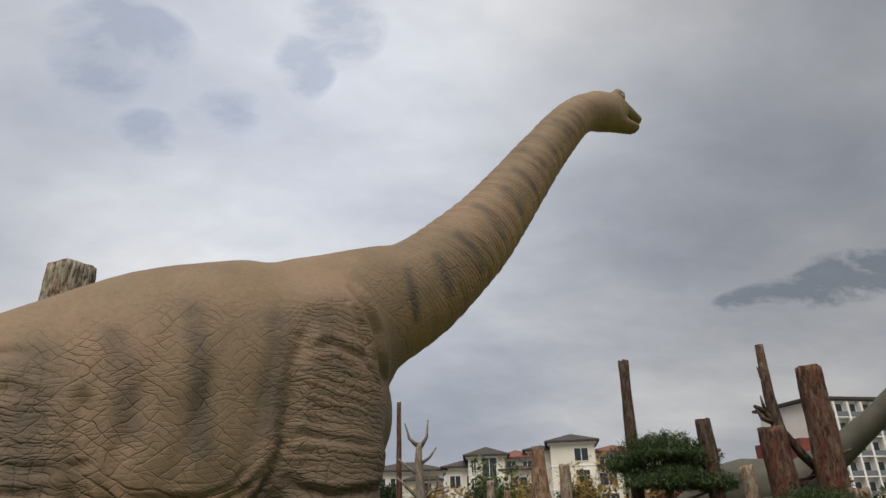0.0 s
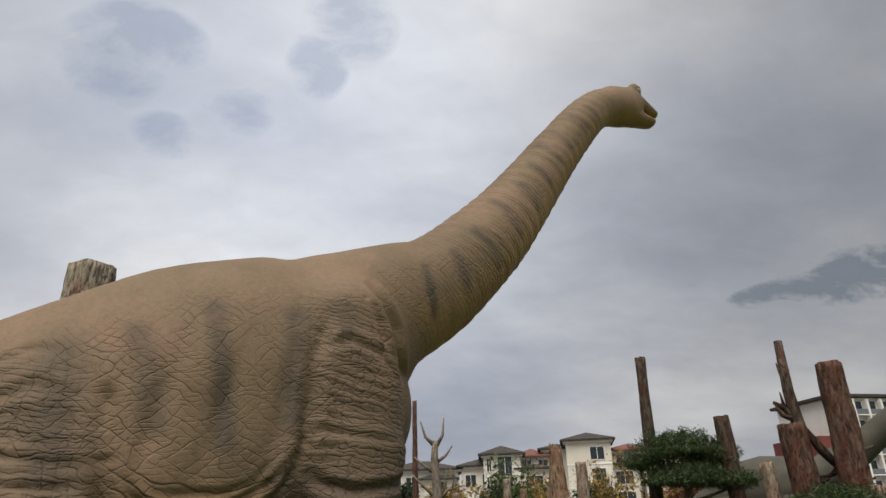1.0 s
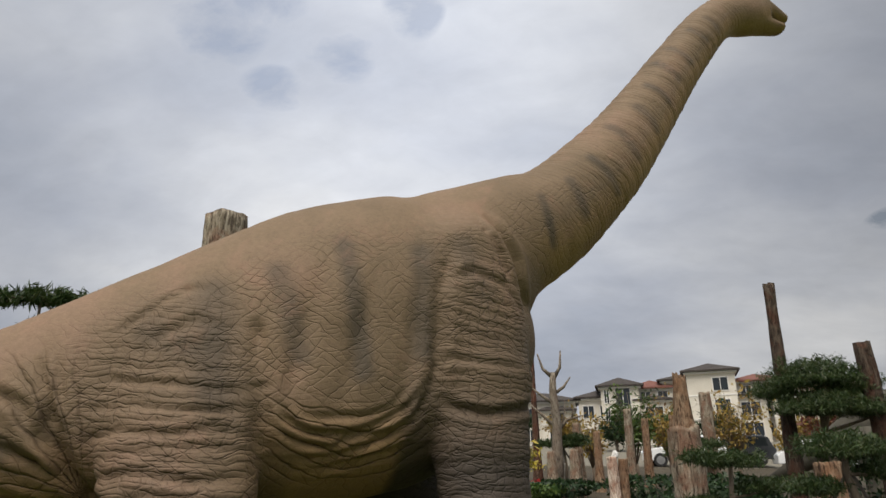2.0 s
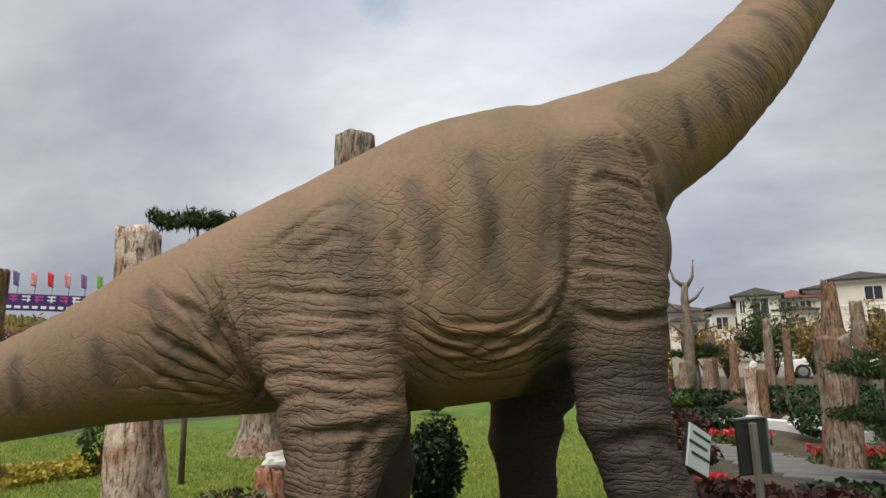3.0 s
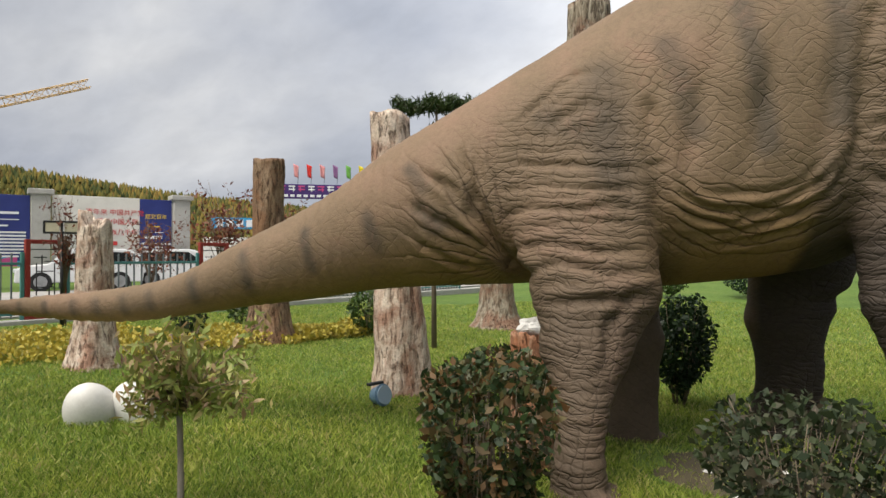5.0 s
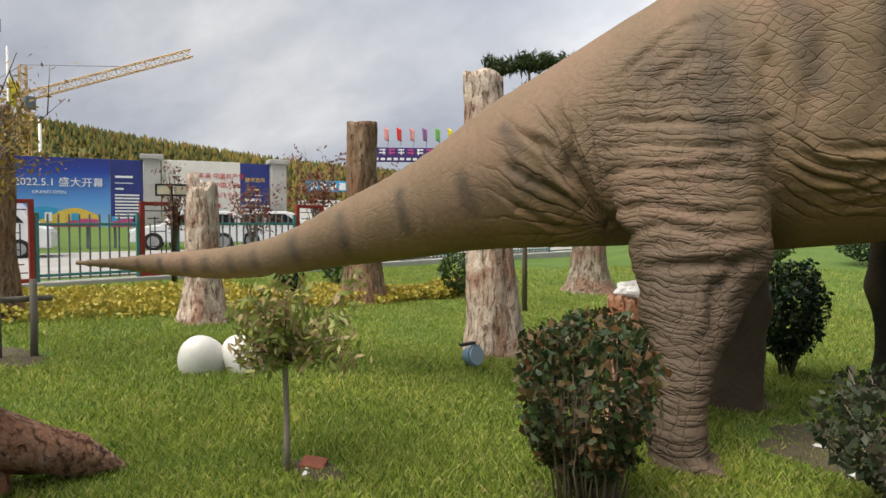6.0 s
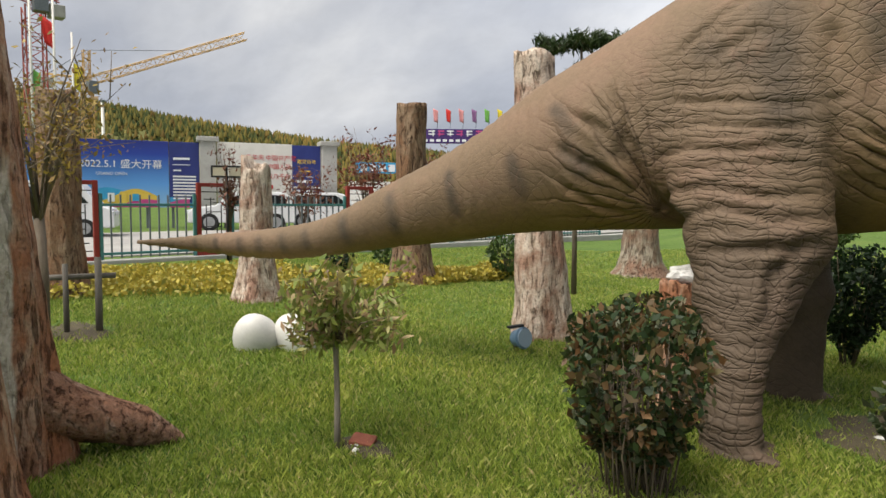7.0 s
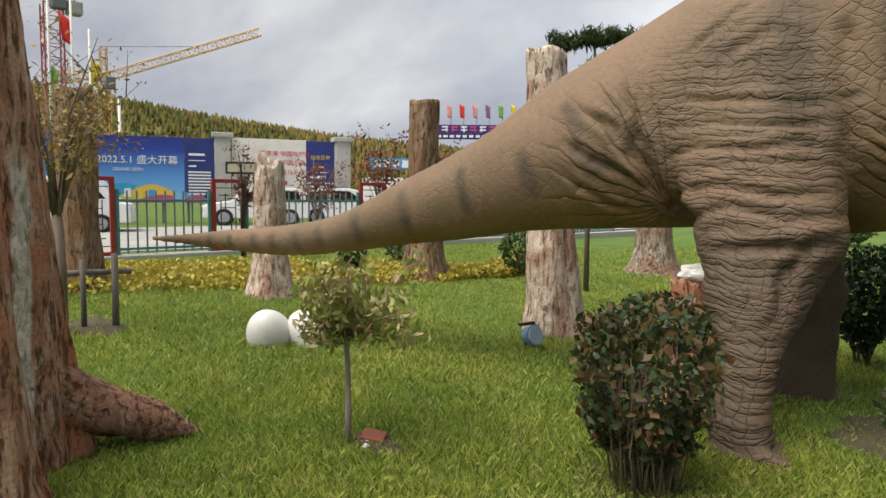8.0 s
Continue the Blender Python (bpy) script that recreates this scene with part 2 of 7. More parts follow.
def vnoise(p, scale=1.0, seed=0):
    """Smooth value noise in 0..1 at an array of points."""
    q = np.asarray(p, float) * scale + seed * 17.31
    i = np.floor(q)
    w = q - i
    w = w * w * (3 - 2 * w)
    i = i.astype(np.int64)
    out = 0
    for dx in (0, 1):
        for dy in (0, 1):
            for dz in (0, 1):
                k = hashed(i[..., 0] + dx, i[..., 1] + dy, i[..., 2] + dz)
                out = out + k * (w[..., 0] if dx else 1 - w[..., 0]) * (w[..., 1] if dy else 1 - w[..., 1]) * (w[..., 2] if dz else 1 - w[..., 2])
    return out


def gz(x, y):
    """Height of the ground: the lawn falls very gently away."""
    a = np.clip(0.893 * x + 0.451 * y, -8, 5)
    c = np.clip(-0.451 * x + 0.893 * y, -6, 16)
    rise = np.clip(0.07 * (-0.451 * x + 0.893 * y - 15), 0, 3.0) * np.clip((0.893 * x + 0.451 * y + 3) / 5, 0, 1)
    return -0.02 * (a + 2.4) - 0.01 * (c - 3.5) + rise


def leaf_cloud(name, centers, size, mat, rng, flat=0.0, up=None, aspect=2.2, jitter=0.35):
    """Leaves as folded four-corner blades at the centers; flat pulls them level."""
    n = len(centers)
    c = np.asarray(centers, float)
    d = rng.normal(size=(n, 3))
    if up is not None:
        d += np.asarray(up) * 1.2
    d[:, 2] *= 1 - flat
    d /= np.linalg.norm(d, axis=1)[:, None] + 1e-9
    s = rng.normal(size=(n, 3))
    s -= d * (s * d).sum(1)[:, None]
    s /= np.linalg.norm(s, axis=1)[:, None] + 1e-9
    nrm = np.cross(d, s)
    L = size * (1 + jitter * rng.normal(size=n)).clip(0.4, 1.8)[:, None]
    W = L / aspect
    v = np.empty((n, 4, 3))
    v[:, 0] = c - d * L * 0.5
    v[:, 1] = c + s * W * 0.5 + nrm * W * 0.18
    v[:, 2] = c + d * L * 0.5
    v[:, 3] = c - s * W * 0.5 + nrm * W * 0.18
    return quick(name, v.reshape(-1, 3), np.arange(4 * n).reshape(n, 4), mat)

# ---------------------------------------------------------------- the sauropod statue
DINO = Matrix(((0.893, -0.451, 0, 0), (0.451, 0.893, 0, 0), (0, 0, 1, 0), (0, 0, 0, 1))) @ pose(0, 5.82, 0)


def dino_field(h):
    """Signed distance of the body on a grid of step h, in the statue's own axes: x ahead, y to its far side, z up."""
    lo, hi = np.array((-6.5, -1.7, -0.35)), np.array((7.85, 1.6, 8.25))
    n = np.ceil((hi - lo) / h).astype(int)
    field = np.full(n, 1.0, np.float32)
    axes = [lo[i] + h * np.arange(n[i]) for i in range(3)]

    def cone(p, q, a, b, k):
        """A tapered limb from p to q with half sizes (across, in the plane) a and b at its ends, blended in over k."""
        p, q, a, b = (np.array(v, float) for v in (p, q, a, b))
        pad = max(a.max(), b.max()) + k + 2 * h
        i0 = np.maximum(((np.minimum(p, q) - pad - lo) / h).astype(int), 0)
        i1 = np.minimum(((np.maximum(p, q) + pad - lo) / h).astype(int) + 1, n)
        x, y, z = np.meshgrid(*[axes[i][i0[i]:i1[i]].astype(np.float32) for i in range(3)], indexing="ij", sparse=True)
        d = q - p
        L = np.linalg.norm(d)
        d /= max(L, 1e-6)
        t = (x - p[0]) * d[0] + (y - p[1]) * d[1] + (z - p[2]) * d[2]
        tc = np.clip(t, 0, L)
        over = t - tc
        f = tc / max(L, 1e-6)
        side = np.array((-d[2], 0, d[0]))
        side = side / max(np.linalg.norm(side), 1e-6) if abs(d[1]) < 0.95 else np.array((1.0, 0, 0))
        lat = np.cross(d, side)
        rx, ry, rz = x - p[0] - tc * d[0], y - p[1] - tc * d[1], z - p[2] - tc * d[2]
        sv = rx * side[0] + ry * side[1] + rz * side[2]
        sl = rx * lat[0] + ry * lat[1] + rz * lat[2]
        ra, rb = a[0] + (b[0] - a[0]) * f, a[1] + (b[1] - a[1]) * f
        m = np.minimum(ra, rb)
        e = np.sqrt((sl / ra) ** 2 + (sv / rb) ** 2 + (over / m) ** 2)
        dist = (e - 1) * m
        sub = field[i0[0]:i1[0], i0[1]:i1[1], i0[2]:i1[2]]
        w = np.maximum(k - np.abs(sub - dist), 0) / k
        np.minimum(sub, dist, out=sub)
        sub -= w * w * k * 0.25

    def chain(rows, k):
        for (p, a), (q, b) in zip(rows, rows[1:]):
            cone(p, q, a, b, k)

    def eased(rows, steps=4):
        """Rows run through a smooth curve, so that the outline has no corners."""
        r = np.array(rows)
        r = np.concatenate([[2 * r[0] - r[1]], r, [2 * r[-1] - r[-2]]])
        out = []
        for i in range(1, len(r) - 2):
            for u in np.arange(steps) / steps:
                out.append(0.5 * (2 * r[i] + (r[i + 1] - r[i - 1]) * u + (2 * r[i - 1] - 5 * r[i] + 4 * r[i + 1] - r[i + 2]) * u ** 2 + (3 * r[i] - r[i - 1] - 3 * r[i + 1] + r[i + 2]) * u ** 3))
        return out + [r[-2]]

    # tail, trunk and neck: x, top, bottom, half width
    SPINE = [(-6.26, 1.01, 0.97, 0.02), (-5.2, 1.12, 0.90, 0.10), (-4.4, 1.20, 0.88, 0.16), (-3.7, 1.35, 0.95, 0.20), (-3.0, 1.68, 1.06, 0.29),
             (-2.45, 1.93, 1.13, 0.36), (-2.0, 2.17, 1.20, 0.42), (-1.5, 2.50, 1.24, 0.50), (-1.05, 2.75, 1.26, 0.57), (-0.57, 3.00, 1.28, 0.64),
             (-0.1, 3.26, 1.33, 0.72), (0.41, 3.54, 1.33, 0.80), (1.0, 3.86, 1.36, 0.87), (1.48, 4.01, 1.46, 0.88), (1.92, 4.15, 1.70, 0.82), (2.10, 4.19, 2.00, 0.72)]
    chain([((x, 0.0, (t + b) / 2), (w, (t - b) / 2)) for x, t, b, w in eased(SPINE)], 0.012)
    NECK = [(2.25, 3.34, 0.72, 0.85), (2.66, 3.68, 0.62, 0.67), (3.40, 4.11, 0.53, 0.545), (4.13, 4.79, 0.45, 0.47), (4.70, 5.47, 0.38, 0.40),
            (5.32, 6.28, 0.32, 0.335), (5.84, 6.92, 0.28, 0.30), (6.16, 7.25, 0.25, 0.28), (6.46, 7.43, 0.25, 0.29), (6.75, 7.52, 0.25, 0.29)]
    chain([((x, 0, z), (w, r)) for x, z, w, r in eased(NECK)], 0.015)
    cone((2.0, 0, 3.72), (2.95, 0, 4.08), (0.40, 0.43), (0.38, 0.40), 0.10)
    # head: skull, brow, snout and lower jaw, with the mouth line between
    cone((6.62, 0, 7.50), (6.92, 0, 7.60), (0.24, 0.30), (0.23, 0.30), 0.08)
    cone((6.95, 0, 7.70), (7.42, 0, 7.585), (0.20, 0.20), (0.13, 0.085), 0.05)
    cone((6.85, 0, 7.40), (7.34, 0, 7.415), (0.19, 0.155), (0.13, 0.075), 0.02)
    for s in (-1, 1):
        cone((6.95, 0.14 * s, 7.85), (7.02, 0.14 * s, 7.84), (0.07, 0.085), (0.07, 0.08), 0.05)
    # belly, breast, shoulder blades and rump
    cone((0.55, 0, 2.05), (1.55, 0, 2.2), (0.84, 0.72), (0.86, 0.72), 0.2)
    for s in (-1, 1):
        cone((2.15, 0.50 * s, 3.45), (2.25, 0.56 * s, 2.3), (0.30, 0.42), (0.34, 0.46), 0.16)
        cone((0.08, 0.38 * s, 2.55), (-0.04, 0.53 * s, 1.9), (0.34, 0.44), (0.42, 0.54), 0.13)
        cone((-1.3, 0.20 * s, 2.05), (-0.4, 0.30 * s, 1.95), (0.26, 0.26), (0.36, 0.40), 0.14)
    # near hind leg
    chain([((-0.06, -0.62, 1.75), (0.38, 0.54)), ((0.0, -0.78, 1.28), (0.34, 0.46)), ((-0.08, -0.95, 0.86), (0.25, 0.31)),
           ((-0.11, -1.16, 0.46), (0.16, 0.165)), ((-0.14, -1.27, 0.10), (0.165, 0.17)), ((-0.13, -1.31, -0.10), (0.20, 0.205))], 0.06)
    for ty in (-0.12, 0.0, 0.12):
        cone((-0.02, -1.31 + ty, -0.04), (0.10, -1.31 + 1.2 * ty, -0.06), (0.075, 0.075), (0.06, 0.045), 0.03)
    # far hind leg
    chain([((0.02, 0.50, 1.75), (0.38, 0.54)), ((0.22, 0.42, 1.15), (0.32, 0.42)), ((0.36, 0.36, 0.75), (0.26, 0.31)),
           ((0.40, 0.34, 0.40), (0.20, 0.22)), ((0.40, 0.33, -0.08), (0.22, 0.23))], 0.06)
    cone((0.45, 0.33, -0.08), (0.66, 0.33, -0.11), (0.18, 0.12), (0.14, 0.07), 0.04)
    # near fore leg
    chain([((2.22, -0.60, 2.3), (0.34, 0.48)), ((2.20, -0.68, 1.75), (0.31, 0.40)), ((2.20, -0.74, 1.25), (0.29, 0.36)),
           ((2.32, -0.80, 0.78), (0.26, 0.31)), ((2.50, -0.86, 0.42), (0.24, 0.28)), ((2.62, -0.90, -0.02), (0.25, 0.28)), ((2.64, -0.90, -0.12), (0.27, 0.30))], 0.06)
    # far fore leg
    chain([((2.10, 0.60, 2.3), (0.34, 0.48)), ((1.92, 0.68, 1.5), (0.32, 0.44)), ((1.82, 0.75, 0.95), (0.28, 0.34)),
           ((1.87, 0.80, 0.5), (0.26, 0.27)), ((1.84, 0.84, -0.05), (0.27, 0.31)), ((1.82, 0.84, -0.14), (0.30, 0.34))], 0.06)
    return lo, h, field


def surface_net(lo, h, f):
    """A quad skin over the zero level of a grid of distances."""
    s = f < 0
    c = [s[i:f.shape[0] - 1 + i, j:f.shape[1] - 1 + j, k:f.shape[2] - 1 + k] for i in (0, 1) for j in (0, 1) for k in (0, 1)]
    count = sum(a.astype(np.uint8) for a in c)
    cells = np.argwhere((count > 0) & (count < 8))
    index = np.full(count.shape, -1, np.int32)
    index[tuple(cells.T)] = np.arange(len(cells))
    corner = np.array([(i, j, k) for i in (0, 1) for j in (0, 1) for k in (0, 1)])
    val = np.stack([f[tuple((cells + o).T)] for o in corner], 1).astype(float)
    total, num = np.zeros((len(cells), 3)), np.zeros(len(cells))
    for a in range(8):
        for b in range(a + 1, 8):
            if np.abs(corner[a] - corner[b]).sum() == 1:
                cross = (val[:, a] < 0) != (val[:, b] < 0)
                t = np.where(cross, val[:, a] / np.where(cross, val[:, a] - val[:, b], 1), 0)
                total += np.where(cross[:, None], corner[a] + t[:, None] * (corner[b] - corner[a]), 0)
                num += cross
    verts = lo + h * (cells + total / num[:, None])
    quads = []
    for ax in range(3):
        u, w = (ax + 1) % 3, (ax + 2) % 3
        a = np.moveaxis(s, ax, 0)
        edge = np.moveaxis(a[:-1] != a[1:], 0, ax)
        flip = np.moveaxis(a[:-1] & ~a[1:], 0, ax)
        e = np.argwhere(edge)
        e = e[(e[:, u] > 0) & (e[:, w] > 0) & (e[:, u] < count.shape[u]) & (e[:, w] < count.shape[w]) & (e[:, ax] < count.shape[ax])]
        du, dw = np.eye(3, dtype=int)[u], np.eye(3, dtype=int)[w]
        q = np.stack([index[tuple((e - o).T)] for o in (du + dw, dw, 0 * du, du)], 1)
        turn = ~flip[tuple(e.T)]
        q[turn] = q[turn][:, ::-1]
        quads.append(q)
    q = np.concatenate(quads)
    return verts, q[(q >= 0).all(1)]


def bands(x, at, width, soft=0.5):
    return np.clip((1 - np.abs(x - at) / width) / soft, 0, 1)


# main skin folds on either flank: lines of (x, z), depth and half width
RUMP_FOLDS = [
    (((-0.98, 2.12), (-0.90, 1.91), (-0.77, 1.68), (-0.65, 1.48), (-0.43, 1.30)), 0.075, 0.045),
    (((-1.53, 1.82), (-1.35, 1.64), (-1.09, 1.48), (-0.82, 1.38), (-0.6, 1.34)), 0.026, 0.030),
    (((-1.48, 2.00), (-1.25, 1.84), (-0.98, 1.71), (-0.74, 1.55)), 0.030, 0.032),
    (((-1.35, 2.23), (-1.10, 2.04), (-0.92, 1.82), (-0.77, 1.64)), 0.032, 0.032),
    (((-1.07, 2.41), (-0.99, 2.18), (-0.90, 1.99), (-0.78, 1.82)), 0.030, 0.030),
    (((-0.91, 2.41), (-0.88, 2.13), (-0.74, 1.82)), 0.026, 0.030),
]
HIP_FOLDS = [
    (((-0.61, 2.53), (-0.38, 2.72), (-0.16, 2.88), (0.08, 2.90)), 0.020, 0.032),
    (((-0.38, 2.42), (-0.25, 2.57), (-0.04, 2.65), (0.12, 2.64)), 0.020, 0.030),
    (((-0.60, 2.21), (-0.30, 2.23), (0.08, 2.18), (0.39, 2.20)), 0.018, 0.028),
    (((-0.74, 2.01), (-0.38, 2.06), (-0.01, 2.02), (0.41, 2.01)), 0.020, 0.028),
    (((-0.76, 1.82), (-0.47, 1.87), (-0.17, 1.84), (0.11, 1.90), (0.41, 1.84)), 0.022, 0.028),
    (((-0.66, 1.55), (-0.34, 1.59), (0.02, 1.55), (0.46, 1.59)), 0.022, 0.028),
    (((-0.59, 1.35), (-0.26, 1.47), (0.06, 1.39), (0.47, 1.43)), 0.022, 0.028),
    (((-0.38, 1.16), (-0.06, 1.22), (0.21, 1.24), (0.43, 1.27)), 0.034, 0.032),
    (((0.34, 2.70), (0.38, 2.56), (0.41, 2.22), (0.45, 1.88), (0.52, 1.46)), 0.040, 0.060),
    (((0.30, 1.30), (0.06, 1.04), (0.04, 0.72)), 0.030, 0.04),
]
BELLY_FOLDS = [
    (((0.48, 2.26), (0.60, 1.99), (0.79, 1.86), (1.06, 1.84), (1.31, 1.94), (1.53, 2.08), (1.74, 2.33)), 0.028, 0.026),
    (((0.54, 1.89), (0.71, 1.80), (0.97, 1.74), (1.12, 1.82), (1.40, 1.88), (1.63, 2.04), (1.76, 2.29)), 0.028, 0.026),
    (((0.53, 1.68), (0.77, 1.66), (0.97, 1.68), (1.22, 1.76), (1.48, 1.88), (1.64, 2.00)), 0.030, 0.026),
    (((0.56, 1.63), (0.90, 1.60), (1.10, 1.63), (1.35, 1.70), (1.61, 1.82)), 0.026, 0.026),
    (((0.66, 2.01), (0.90, 1.97), (1.18, 1.97), (1.38, 2.06), (1.57, 2.28)), 0.016, 0.026),
]
SHOULDER_FOLDS = [
    (((1.96, 3.49), (1.86, 3.17), (1.80, 2.78), (1.76, 2.36), (1.68, 2.10), (1.74, 1.70)), 0.036, 0.060),
    (((2.32, 3.80), (2.46, 3.62), (2.60, 3.38), (2.70, 3.17), (2.76, 2.90)), 0.060, 0.045),
    (((2.20, 3.72), (2.30, 3.58), (2.42, 3.39), (2.53, 3.09)), 0.026, 0.032),
    (((1.76, 2.14), (1.93, 2.05), (2.14, 1.99), (2.49, 2.04), (2.7, 2.1)), 0.040, 0.036),
    (((1.87, 3.07), (2.14, 3.19), (2.43, 3.12), (2.67, 2.86)), 0.022, 0.034),
    (((1.70, 2.35), (1.91, 2.46), (2.22, 2.41), (2.61, 2.39)), 0.020, 0.030),
    (((1.90, 1.08), (2.30, 1.16), (2.62, 0.98)), 0.035, 0.05),
    (((2.30, 1.10), (2.42, 0.80), (2.50, 0.60)), 0.030, 0.05),
]
# dark painted bars: from (x, z) to (x, z), half width and strength
BODY_BARS = [
    ((0.52, 3.06), (0.70, 2.43), 0.11, 0.8), ((1.03, 3.35), (1.16, 2.30), 0.10, 1.0), ((1.67, 3.31), (1.63, 2.49), 0.12, 0.9), ((0.05, 2.90), (0.10, 2.15), 0.15, 0.6), ((-0.34, 2.56), (0.09, 2.40), 0.12, 0.5),
    ((-1.45, 2.22), (-1.34, 2.07), 0.08, 0.8), ((-1.35, 1.91), (-1.23, 1.78), 0.09, 0.9), ((-1.82, 1.85), (-1.74, 1.59), 0.08, 1.0), ((-2.40, 1.72), (-2.34, 1.40), 0.06, 1.0), ((2.05, 3.40), (2.20, 3.03), 0.13, 0.5),
]
NECK_BARS = [
    ((2.99, 4.09), (3.10, 3.63), 0.065, 1.0), ((3.38, 4.33), (3.51, 3.98), 0.075, 0.9), ((3.70, 4.66), (3.98, 4.32), 0.075, 1.0), ((4.07, 5.12), (4.30, 4.78), 0.085, 0.9), ((4.45, 5.44), (4.65, 5.19), 0.080, 0.9),
    ((4.68, 5.80), (4.91, 5.60), 0.070, 0.9), ((4.92, 6.21), (5.09, 5.97), 0.070, 0.85), ((5.17, 6.46), (5.35, 6.26), 0.070, 0.85), ((5.50, 6.81), (5.69, 6.66), 0.065, 0.8), ((5.80, 7.04), (5.95, 6.89), 0.065, 0.8),
]


def build_dino(mat):
    lo, h, f = dino_field(0.023)
    v, q = surface_net(lo, h, f)
    # normals, from the faces
    fn = np.cross(v[q[:, 2]] - v[q[:, 0]], v[q[:, 3]] - v[q[:, 1]])
    nr = np.zeros_like(v)
    for i in range(4):
        np.add.at(nr, q[:, i], fn)
    nr /= np.linalg.norm(nr, axis=1)[:, None] + 1e-9
    x, y, z = v.T
    front_h = np.interp(z, (0.0, 1.25, 1.59, 1.93, 2.25, 2.57, 2.83, 3.0), (0.9, 0.56, 0.50, 0.46, 0.37, 0.25, 0.24, -0.05))
    rear_h = np.interp(z, (0.0, 1.27, 1.65, 1.97, 2.3, 2.7, 3.0), (-0.9, -0.55, -0.72, -0.82, -0.80, -0.6, -0.3))
    hind = np.clip((front_h + 0.16 - x) / 0.40, 0, 1) * np.clip((x - rear_h + 0.25) / 0.55, 0, 1) * np.clip((3.10 - z) / 0.5, 0, 1)
    front_f = np.interp(z, (0.0, 2.0, 2.9, 3.34, 3.68, 3.95), (3.1, 2.9, 2.75, 2.58, 2.41, 2.1))
    rear_f = np.interp(z, (0.0, 1.6, 1.96, 2.25, 2.6, 2.93, 3.4, 3.9), (1.5, 1.72, 1.71, 1.67, 1.75, 1.83, 1.75, 1.9))
    fore = np.clip((front_f - x) / 0.15, 0, 1) * np.clip((x - rear_f + 0.25) / 0.55, 0, 1) * np.clip((4.0 - z) / 0.9, 0, 1)
    leg = np.maximum(hind, fore) * np.clip((np.abs(y) - 0.2) / 0.2, 0, 1)
    trunk = bands(x, 1.0, 1.4) * np.clip((z - 1.2) / 0.3, 0, 1)
    # sagging folds round the limbs and under the belly, and hollows between the ribs
    wob = vnoise(v, 1.6, 1) * 2 - 1
    wob2 = vnoise(v, 4.5, 2) * 2 - 1
    ring = np.sin((z + 0.10 * wob + 0.25 * (x - 1.0) ** 2 * 0.1) * 2 * np.pi / 0.105 + 2.2 * wob2)
    amp = np.clip(vnoise(v, 2.2, 3) * 1.6 - 0.3, 0, 1)
    push = 0.006 * ring * amp * leg
    sag = np.sin((z - 0.30 * (x - 1.15) ** 2 + 0.06 * wob) * 2 * np.pi / 0.17 + 1.5 * wob2)
    low = np.clip((2.15 - z) / 0.4, 0, 1) * np.clip((z - 1.45) / 0.15, 0, 1) * bands(x, 1.15, 0.85)
    push += 0.006 * sag * low
    rib = sum(np.exp(-((x - c + 0.22 * (2.6 - z)) / 0.09) ** 2) for c in (0.72, 1.14, 1.58))
    push -= 0.03 * rib * np.clip((3.2 - z) / 0.5, 0, 1) * np.clip((z - 1.9) / 0.4, 0, 1) * (1 - leg * 0.8)
    tailr = np.sin((x + 0.05 * wob) * 2 * np.pi / 0.13 + 2 * wob2)
    push += 0.005 * tailr * np.clip((-0.9 - x) / 0.5, 0, 1) * amp
    neckr = np.sin((0.60 * x + 0.80 * z + 0.08 * wob) * 2 * np.pi / 0.16 + 1.6 * wob2)
    push += 0.003 * neckr * np.clip((0.6 * x + 0.8 * z - 5.2) / 0.6, 0, 1) * np.clip((6.4 - x) / 0.4, 0, 1)
    near = np.clip((-y - 0.15) / 0.2, 0, 1) + np.clip((y - 0.15) / 0.2, 0, 1)
    for line, depth, wide in RUMP_FOLDS + HIP_FOLDS + BELLY_FOLDS + SHOULDER_FOLDS:
        d, along = np.full(len(v), 9.0), np.zeros(len(v))
        for i, ((ax, az), (bx, bz)) in enumerate(zip(line, line[1:])):
            t = np.clip(((x - ax) * (bx - ax) + (z - az) * (bz - az)) / ((bx - ax) ** 2 + (bz - az) ** 2), 0, 1)
            di = np.hypot(x - ax - t * (bx - ax) + 0.03 * wob2, z - az - t * (bz - az) + 0.05 * wob)
            along = np.where(di < d, (i + t) / (len(line) - 1), along)
            d = np.minimum(d, di)
        fade = np.clip(np.minimum(along, 1 - along) * 5, 0, 1) * near
        push -= depth * np.exp(-(d / wide) ** 2) * fade
        push += 0.38 * depth * np.exp(-((d - 2.2 * wide) / wide) ** 2) * fade
    push += 0.006 * wob * np.clip((z - 0.4) / 0.6, 0, 1)
    push += 0.004 * wob2
    v = v + nr * push[:, None]
    # glassy eyes, moulded into the same skin
    nv, ev, eq = len(v), [], []
    for sgn in (-1, 1):
        b0 = nv + len(ev)
        for a_ in range(9):
            for b_ in range(12):
                th_, ph_ = math.pi * (a_ + 0.02) / 8.04, 2 * math.pi * b_ / 12
                ev.append((7.0 + 0.062 * math.sin(th_) * math.cos(ph_), sgn * (0.172 + 0.038 * math.cos(th_)), 7.81 + 0.05 * math.sin(th_) * math.sin(ph_)))
        eq += [(b0 + a_ * 12 + b_, b0 + (a_ + 1) * 12 + b_, b0 + (a_ + 1) * 12 + (b_ + 1) % 12, b0 + a_ * 12 + (b_ + 1) % 12) for a_ in range(8) for b_ in range(12)]
    nq = len(q)
    me = quick("sauropod_statue", np.concatenate([v, np.array(ev)]), np.concatenate([q, np.array(eq)]), mat, True)
